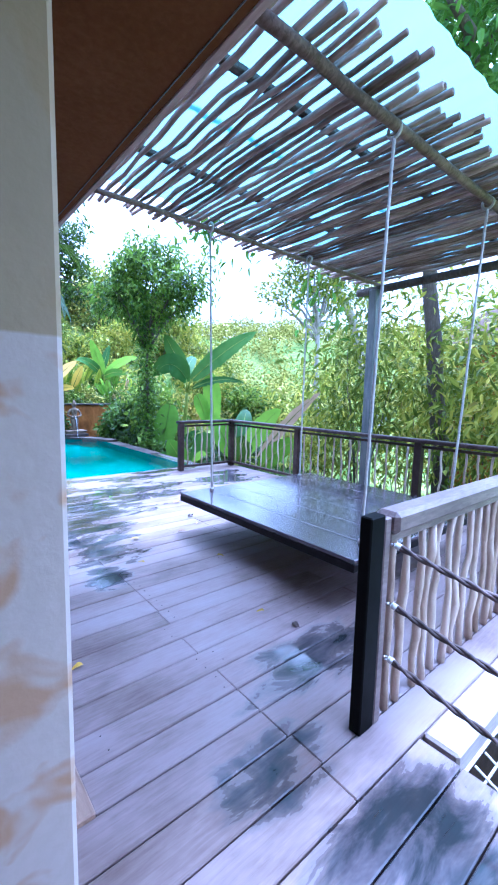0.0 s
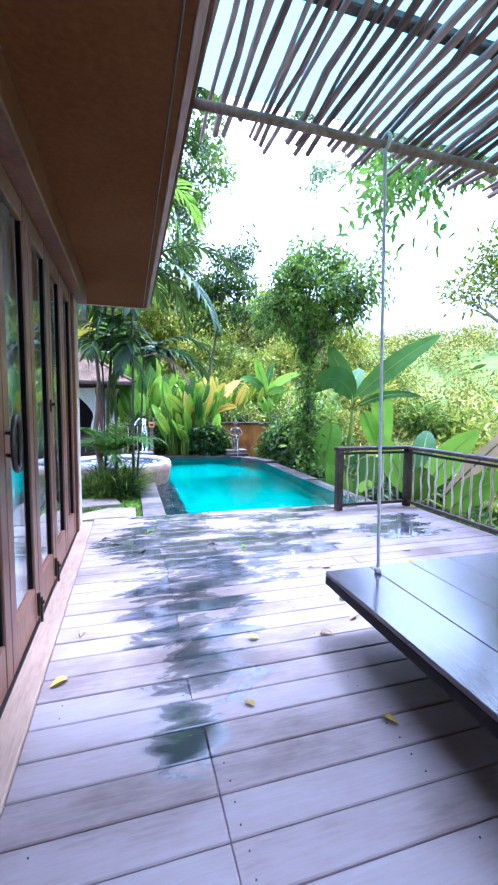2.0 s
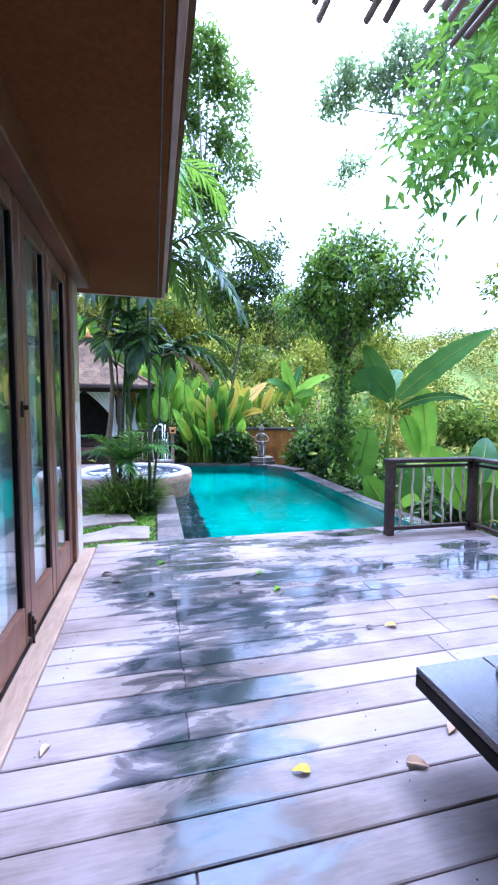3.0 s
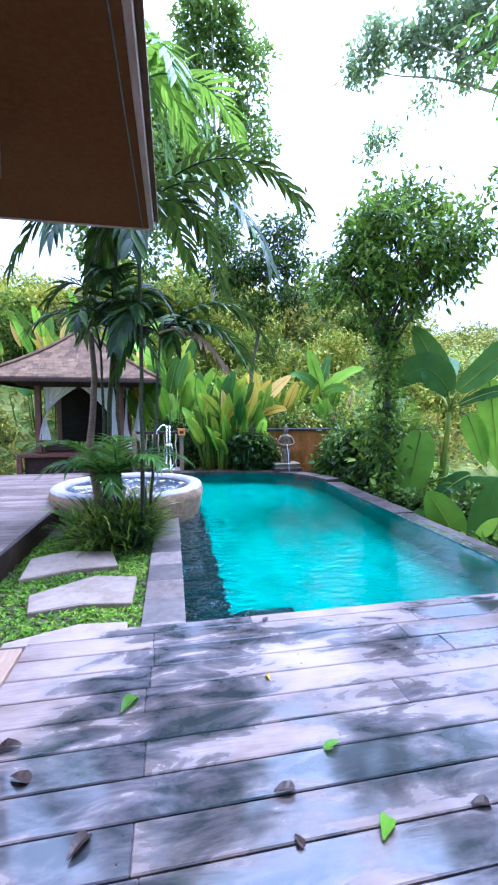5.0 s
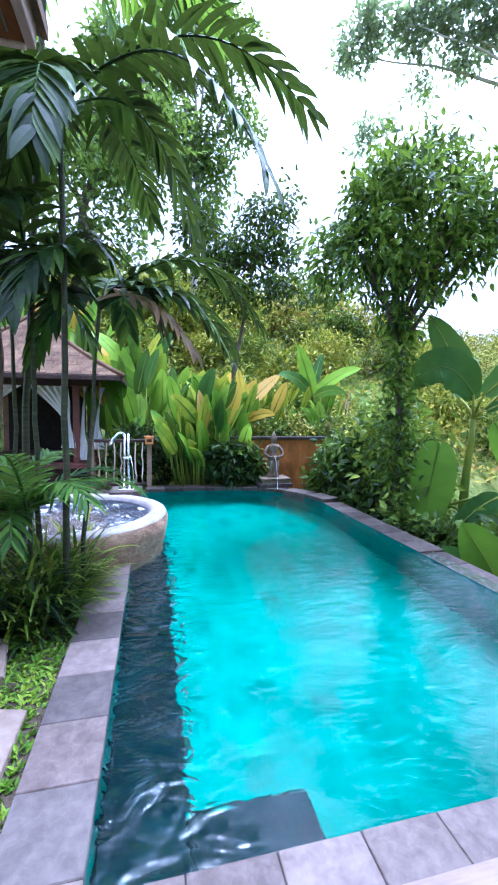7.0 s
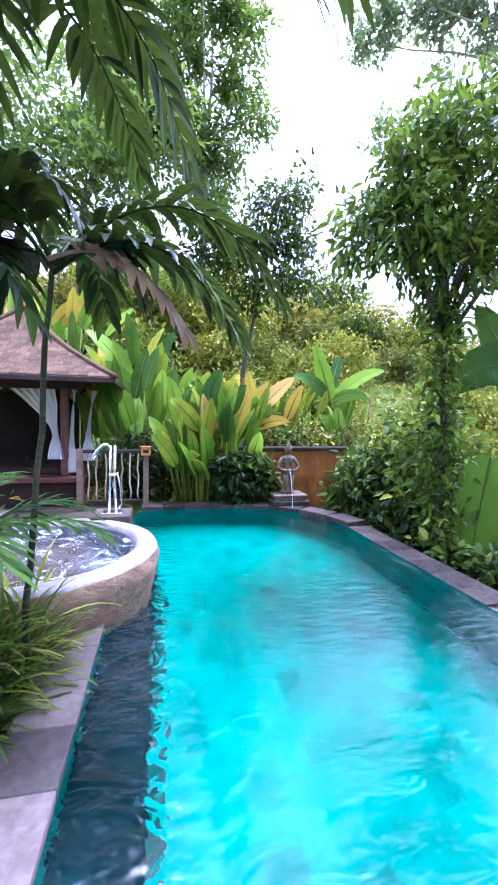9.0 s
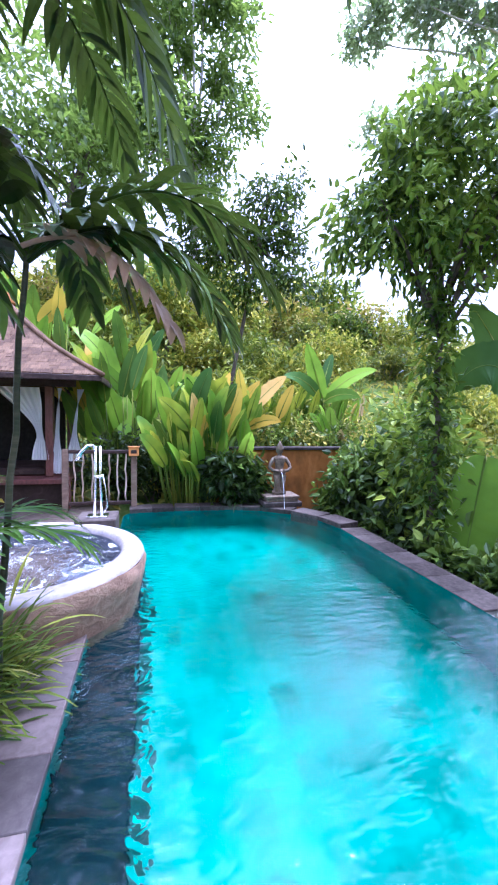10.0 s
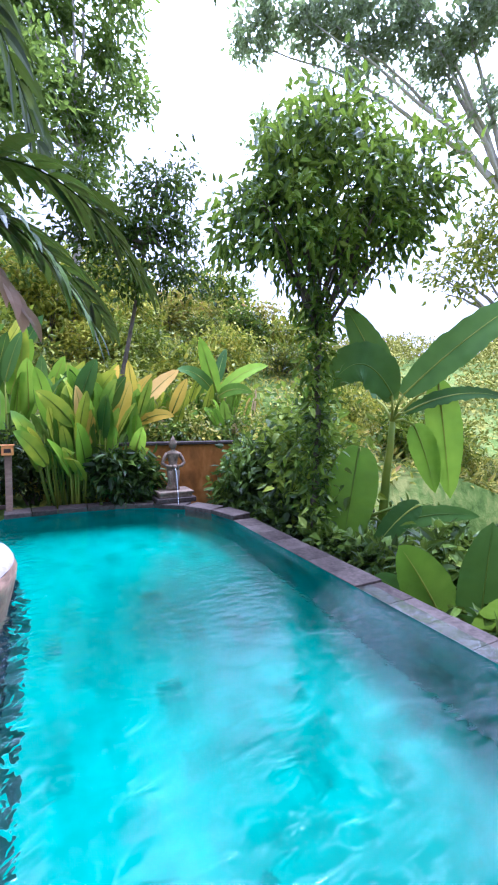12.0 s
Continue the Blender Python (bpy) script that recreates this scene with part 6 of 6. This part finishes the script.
for k, (x, y, sz) in enumerate(((3.55, 15.75, (0.45, 0.25, 1.25)), (4.05, 15.8, (0.3, 0.2, 1.0)))):
    bush("low dark broad-leaved plant at the foot of the heliconias", (x, y, -0.3), sz, 800, 0.24, 0.10, LEAF_DARK, 160 + k, "shrub", 0.3)
# climbers hanging over the garden wall
for k, (x, z) in enumerate(((3.7, 1.3), (4.35, 1.45), (5.0, 1.2), (5.7, 1.3), (6.3, 1.3), (6.9, 1.5))):
    bush("tangled dry and green growth behind the garden wall", (x, 16.75, 0.2), (0.7, 0.5, z), 900, 0.15, 0.07, LEAF_DRY if k % 2 else LEAF_MID, 90 + k, "bush", 0.2)

# hillside shrubs in a few kinds, repeated
kinds = [bush("yellow-green shrub on the hillside", (0, 0, -50), (1.3, 1.3, 1.7), 1700, 0.2, 0.09, LEAF_LIGHT, 101),
         bush("mixed green and dry shrub on the hillside", (0, 0, -50), (1.4, 1.4, 1.5), 1600, 0.22, 0.09, LEAF_DRY, 102),
         bush("green leafy shrub on the hillside", (0, 0, -50), (1.4, 1.4, 2.0), 1800, 0.22, 0.11, LEAF_MID, 103),
         bush("loose light-green shrub on the hillside", (0, 0, -50), (1.6, 1.6, 2.4), 1700, 0.26, 0.10, LEAF_LIGHT, 104)]
prng = random.Random(77)
spots = []
for k in range(900):
    x, y = prng.uniform(-12, 24), prng.uniform(17.4, 44)
    if x < 1.6 and y < 20.6 and x > -4:
        continue
    if any((x - a) ** 2 + (y - c) ** 2 < (0.95 + 0.03 * (y - 17)) ** 2 * 1.1 for a, c in spots):
        continue
    spots.append((x, y))
    if len(spots) >= 150:
        break
first = [True] * 4
for x, y in spots:
    i = prng.choice((0, 0, 1, 2, 3, 1))
    s = prng.uniform(0.75, 1.25) * (1 + 0.035 * max(0, y - 18))
    m = pose(x, y, float(ground_z(x, y)) - 0.1, 0, 0, prng.uniform(0, 360))
    if first[i]:
        ob, first[i] = kinds[i], False
        ob.matrix_basis = m
    else:
        ob = copy_thing(kinds[i], m)
    ob.scale = (s, s, s * prng.uniform(0.8, 1.2))

# ---- trees ----
tree("round-crowned fruit tree with drooping dark glossy leaves", (6.15, 12.75, -1.0), (6.05, 12.6, 3.3), 0.04,
     ((6.2, 12.45, 4.9, 1.35, 1.35, 0.85), (5.15, 12.7, 4.35, 0.85, 0.95, 0.6), (5.55, 12.6, 5.3, 0.75, 0.8, 0.65), (7.35, 12.2, 5.1, 0.95, 1.0, 0.75), (8.0, 12.0, 5.75, 0.55, 0.6, 0.4), (6.1, 12.5, 5.9, 0.8, 0.8, 0.45),
      (6.9, 12.3, 5.95, 0.5, 0.6, 0.35), (6.0, 12.5, 3.95, 0.8, 0.8, 0.6), (6.9, 12.3, 4.35, 0.7, 0.8, 0.5), (6.0, 12.55, 3.3, 0.38, 0.4, 0.6), (6.05, 12.6, 2.6, 0.26, 0.3, 0.6)),
     430, 18, 0.13, 0.19, 0.072, FRUIT_LEAF, BARK, 201, 16, 0.06, 0.5, 0.35, 1500)
tree("tall airy forest tree with light green leaves", (3.6, 28.0, 2.5), (4.0, 27.5, 14), 0.09,
     ((2.4, 27.2, 18.4, 1.7, 1.5, 1.5), (5.7, 27.2, 20.2, 1.2, 1.3, 1.2), (5.6, 27.2, 17.6, 1.2, 1.3, 1.0), (5.9, 27.2, 15.9, 1.2, 1.2, 0.8), (4.8, 27.2, 13.6, 1.2, 1.2, 0.9), (3.4, 27.2, 15.2, 1.5, 1.3, 1.4), (1.6, 27.2, 15.5, 1.5, 1.3, 1.5),
      (3.6, 27.2, 21.5, 2.0, 1.6, 1.6), (0.2, 27.3, 18.5, 1.7, 1.5, 1.7), (4.2, 27.0, 11.4, 1.2, 1.2, 0.9), (-0.6, 27.3, 14.5, 1.6, 1.4, 1.6)),
     720, 20, 0.3, 0.34, 0.15, LEAF_TALL, PALE_BARK, 202, 18, 0.2, 0.1, 0.2)
tree("spreading feathery tree with drooping dark twigs on the slope", (3.9, 19.8, 0.5), (5.0, 19.1, 7.0), 0.05,
     ((5.3, 19.0, 7.9, 0.8, 0.7, 0.5), (6.0, 19.0, 6.8, 0.7, 0.7, 0.45), (4.6, 19.0, 6.7, 0.9, 0.8, 0.5), (5.4, 19.0, 5.7, 1.0, 0.8, 0.35), (4.1, 19.0, 5.2, 1.2, 0.8, 0.35), (6.1, 19.0, 8.7, 0.45, 0.5, 0.4), (3.4, 19.2, 6.3, 0.9, 0.8, 0.5), (6.5, 19.0, 5.5, 0.6, 0.6, 0.25), (3.0, 19.2, 7.6, 0.8, 0.8, 0.5)),
     300, 16, 0.2, 0.22, 0.09, LEAF_DARK, BARK, 203, 16, 0.06, 0.3, 0.1)
tree("tall dense tree behind the palms", (-1.5, 26.0, 2.5), (-1.2, 25.5, 11), 0.08,
     ((-1.2, 25.4, 11.0, 3.0, 2.6, 3.2), (1.0, 25.4, 13.5, 2.6, 2.6, 2.6), (-3.5, 25.5, 14.0, 3.0, 2.6, 3.0), (0.5, 25.4, 8.0, 2.2, 2.0, 1.6)),
     420, 16, 0.4, 0.36, 0.16, LEAF_TALL, BARK, 204, 12, 0.2, 0.1, 0.35)
tree("great spreading tree with foliage tinted pale blue for haze", (31.0, 19.0, -3.0), (23.6, 20.6, 14.0), 0.15,
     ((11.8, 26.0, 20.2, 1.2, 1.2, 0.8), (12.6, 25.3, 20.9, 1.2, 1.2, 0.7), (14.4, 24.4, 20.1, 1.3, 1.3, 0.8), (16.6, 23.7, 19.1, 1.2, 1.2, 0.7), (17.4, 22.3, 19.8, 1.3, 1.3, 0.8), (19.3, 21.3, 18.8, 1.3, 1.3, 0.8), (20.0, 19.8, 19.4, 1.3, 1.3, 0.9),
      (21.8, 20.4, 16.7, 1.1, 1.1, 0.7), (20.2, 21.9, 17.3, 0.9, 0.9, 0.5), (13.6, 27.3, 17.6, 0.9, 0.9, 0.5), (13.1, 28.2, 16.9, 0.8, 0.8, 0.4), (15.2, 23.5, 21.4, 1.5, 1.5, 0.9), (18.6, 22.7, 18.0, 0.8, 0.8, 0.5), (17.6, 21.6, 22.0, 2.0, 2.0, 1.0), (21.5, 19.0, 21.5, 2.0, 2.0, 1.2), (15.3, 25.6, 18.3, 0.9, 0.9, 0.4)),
     680, 20, 0.28, 0.32, 0.16, LEAF_FAR_HAZE, PALE_BARK, 205, 12, 0.4, 0.1, 0.15)
tree("broad light-green tree beyond the banana plants", (21.0, 18.0, -4.0), (20.5, 18.0, 6.0), 0.12,
     ((20.5, 18.2, 9.5, 2.6, 2.6, 1.4), (19.0, 19.0, 8.0, 2.0, 2.0, 1.0), (22.0, 17.0, 8.5, 2.6, 2.6, 1.4), (21.0, 17.8, 11.2, 2.0, 2.0, 1.0)),
     260, 16, 0.36, 0.32, 0.14, LEAF_LIGHT, PALE_BARK, 206, 12, 0.2, 0.1, 0.25)
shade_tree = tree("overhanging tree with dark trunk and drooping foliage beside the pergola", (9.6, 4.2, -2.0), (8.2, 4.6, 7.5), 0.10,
     ((6.9, 8.8, 7.2, 1.4, 1.5, 1.1), (7.6, 7.4, 7.6, 1.8, 1.8, 1.3), (8.6, 5.0, 9.0, 2.2, 2.2, 1.5), (7.0, 3.0, 8.6, 1.8, 2.0, 1.2), (8.2, 2.0, 7.8, 1.8, 1.8, 1.4), (6.2, 9.2, 6.3, 0.7, 0.8, 0.7), (9.5, 6.0, 6.6, 1.4, 1.4, 1.2), (7.6, 5.6, 5.6, 0.8, 0.9, 0.8),
      (6.2, 3.0, 6.7, 0.8, 0.7, 0.5), (6.8, 2.7, 6.0, 0.6, 0.6, 0.6), (5.7, 3.6, 7.0, 0.6, 0.6, 0.4), (6.3, 5.5, 3.6, 0.35, 0.35, 0.45), (6.5, 5.4, 2.9, 0.25, 0.25, 0.4), (6.7, 5.1, 3.9, 0.5, 0.5, 0.3), (5.0, 7.3, 5.2, 0.5, 0.5, 0.45), (4.7, 7.6, 4.85, 0.3, 0.3, 0.25), (5.6, 6.8, 5.2, 0.6, 0.6, 0.5), (5.3, 6.5, 4.5, 0.35, 0.35, 0.2)),
     760, 17, 0.25, 0.25, 0.09, NEAR_LEAF, BARK, 207, 18, 0.17, 0.5, 0.25)
b = Build()
tube(b, [(-1.2, 0.4, 9.3), (-2.0, -0.3, 9.1), (-2.7, -0.9, 8.75), (-3.4, -1.3, 8.5), (-3.9, -1.2, 8.75)], [0.13, 0.12, 0.1, 0.08, 0.05], 9)
part("limb", b, BARK, shade_tree, smooth=True)
for k, (x, y, h) in enumerate(((8.6, 6.0, 5.2), (9.6, 4.6, 5.6), (9.0, 3.0, 5.4), (10.5, 1.6, 5.4), (11.5, 6.4, 6.2), (9.5, 8.2, 4.0), (7.6, 1.4, 4.4))):
    bush("tall leafy thicket of narrow light leaves beyond the railing", (x, y, float(ground_z(x, y)) - 0.1), (1.3, 1.3, h), 2400, 0.24, 0.075, LEAF_MID if k == 3 else LEAF_LIGHT, 120 + k, "thicket", 0.5)

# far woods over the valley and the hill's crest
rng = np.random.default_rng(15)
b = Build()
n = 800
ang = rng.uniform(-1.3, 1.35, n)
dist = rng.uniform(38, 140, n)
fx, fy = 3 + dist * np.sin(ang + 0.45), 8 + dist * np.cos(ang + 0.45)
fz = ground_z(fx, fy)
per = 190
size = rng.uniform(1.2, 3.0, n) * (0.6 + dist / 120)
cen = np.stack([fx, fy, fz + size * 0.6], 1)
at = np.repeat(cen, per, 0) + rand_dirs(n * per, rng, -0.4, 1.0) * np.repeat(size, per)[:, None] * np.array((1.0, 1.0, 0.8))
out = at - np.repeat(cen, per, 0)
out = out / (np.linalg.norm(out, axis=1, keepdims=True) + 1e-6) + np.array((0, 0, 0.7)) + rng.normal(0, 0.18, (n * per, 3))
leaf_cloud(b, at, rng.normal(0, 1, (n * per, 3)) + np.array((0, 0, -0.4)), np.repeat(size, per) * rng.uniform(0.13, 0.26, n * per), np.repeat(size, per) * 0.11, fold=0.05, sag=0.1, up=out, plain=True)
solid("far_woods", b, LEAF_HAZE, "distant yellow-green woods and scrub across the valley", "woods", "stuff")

# undergrowth on the bank right of the pool and below the stair
rng = np.random.default_rng(16)
b = Build()
n = 26000
ux = np.concatenate([rng.uniform(5.6, 15, n), rng.uniform(1.7, 7, 4000)])
uy = np.concatenate([rng.uniform(-3, 16, n), rng.uniform(-4, 0.7, 4000)])
uz = ground_z(ux, uy)
d = rand_dirs(len(ux), rng, 0.1, 1.0)
leaf_cloud(b, np.stack([ux, uy, uz + rng.uniform(0, 0.35, len(ux))], 1), d, rng.uniform(0.12, 0.34, len(ux)), rng.uniform(0.05, 0.11, len(ux)))
solid("undergrowth", b, LEAF_DARK, "low dark-green undergrowth on the bank", "undergrowth", "stuff")
rng = np.random.default_rng(17)
b = Build()
n = 14000
ux, uy = rng.uniform(-12, 20, n), rng.uniform(16.3, 34, n)
uz = ground_z(ux, uy)
leaf_cloud(b, np.stack([ux, uy, uz + rng.uniform(0, 0.3, n)], 1), rand_dirs(n, rng, 0.1, 1.0), rng.uniform(0.2, 0.5, n), rng.uniform(0.06, 0.14, n))
solid("undergrowth", b, LEAF_DRY, "dry and green undergrowth on the slope", "undergrowth", "stuff")

# hut beyond the thicket
hut = empty("hut", "small hut with a brown shingled roof beyond the trees", "hut", (15.6, 4.6, -3.6))
b = Build()
box(b, -1.6, 1.6, -1.6, 1.6, 0.0, 6.9, 0.02)
part("wall", b, TERRACOTTA, hut)
b = Build()
b.add([(-2.2, -2.2, 6.8), (2.2, -2.2, 6.8), (2.2, 2.2, 6.8), (-2.2, 2.2, 6.8), (0, 0, 8.9)], [(0, 1, 4), (1, 2, 4), (2, 3, 4), (3, 0, 4), (3, 2, 1, 0)])
part("roof", b, SHINGLE, hut)

# ---- fallen leaves on the deck ----
prng = random.Random(31)
leaf_at = ((0.44, 2.58, 0.07, "y"), (0.61, 2.14, 0.07, "y"), (0.50, 2.03, 0.08, "y"), (1.78, 1.97, 0.06, "y"), (1.85, 1.70, 0.07, "b"), (1.67, 3.79, 0.08, "y"), (1.48, 3.22, 0.06, "y"), (2.12, 2.92, 0.08, "y"), (2.54, 4.14, 0.10, "b"), (2.71, 4.77, 0.09, "y"), (2.56, 4.78, 0.06, "b"), (2.18, 3.71, 0.09, "w"), (2.46, 3.85, 0.08, "w"), (0.58, 4.14, 0.07, "w"), (0.51, 3.65, 0.10, "y"), (3.62, 4.70, 0.08, "y"), (3.79, 4.98, 0.08, "y"), (3.35, 4.99, 0.06, "w"), (1.77, 5.54, 0.05, "b"), (2.51, 5.36, 0.05, "b"), (3.77, 4.62, 0.07, "b"), (1.12, 6.33, 0.13, "g"), (1.87, 6.41, 0.05, "y"), (2.04, 5.90, 0.08, "g"), (2.09, 5.52, 0.10, "g"), (1.77, 5.73, 0.09, "b"), (2.49, 5.54, 0.08, "b"), (0.73, 5.98, 0.09, "b"), (0.63, 6.16, 0.10, "b"), (1.02, 5.66, 0.10, "b"), (2.00, 7.03, 0.06, "b"))
LEAF_KINDS = {"y": (FALLEN, "curled yellowing leaf lying on the deck"), "g": (BANANA, "fresh green leaf fallen on the wet deck"),
              "b": (DARK_WOOD, "withered dark brown leaf lying on the deck"), "w": (DRY_FROND, "pale dry leaf curled up on the deck")}
for k, (x, y, size_, tone) in enumerate(leaf_at):
    b = Build()
    blade(b, (-size_ / 2, 0, 0.006), (1, 0, 0.35), size_, size_ * 0.55, 0.9, 6, 0.45, (0, 0, 1), 0.15, 0.6, 0, prng)
    mat_, text_ = LEAF_KINDS[tone]
    solid("fallen_leaf", b, mat_, text_, "leaf", at=(x, y, 0.0), group="fallen leaves").rotation_euler = (0, 0, prng.uniform(0, 6.28))

# ---- deck boards ----
deck = empty("floor", "weathered grey-mauve hardwood deck with wet patches", "deck", kind="structure")
prng = random.Random(44)
PITCH = 0.184
board_mesh = {}


def board(x0, x1, y, w=PITCH):
    key = (round(x1 - x0, 3), round(w, 3))
    if key not in board_mesh:
        q = Build()
        box(q, -key[0] / 2 + 0.0006, key[0] / 2 - 0.0006, -w / 2 + 0.0035, w / 2 - 0.0035, -0.035, 0.0, 0.005)
        board_mesh[key] = q.mesh("board", DECK)
    part("board", board_mesh[key], DECK, deck, at=pose((x0 + x1) / 2, y, prng.uniform(-0.0015, 0.0015), prng.uniform(-0.12, 0.12), 0, 0))


for x0, x1 in ((0.42, 1.9), (1.9, 3.6), (3.6, 5.22)):
    board(x0, x1, 7.0665, 0.107)
for i in range(51):
    y = 7.013 - PITCH * (i + 0.5)
    if y > 0.80:
        cut = ((1.22, 3.1), (2.55,), (1.2, 3.7), (2.9,), (1.23, 2.9))[prng.randrange(5)]
        edges = (0.42, *cut, 5.22) if y > 1.3 else (0.0, *cut, 5.22)
    else:
        edges = (-2.6, 0.1, 1.66)
    for a, c in zip(edges, edges[1:]):
        board(a, c, y)

# screw heads beside the board ends
heads = Build()
prng = random.Random(5)
for i in range(31):
    y = 7.013 - PITCH * (i + 0.5)
    for x in (0.55, 1.16, 1.28, 2.1, 2.95, 3.9, 4.9):
        if y > 1.3 and prng.random() < 0.5:
            for dy in (-0.045, 0.045):
                rings(heads, [(0.0036, -0.002), (0.0036, 0.0022), (0.0, 0.0024)], 8, (x + prng.uniform(-0.006, 0.006), y + dy))
solid("deck_screws", heads, BRONZE, "small dark screw heads along the deck boards", "screws", "stuff")
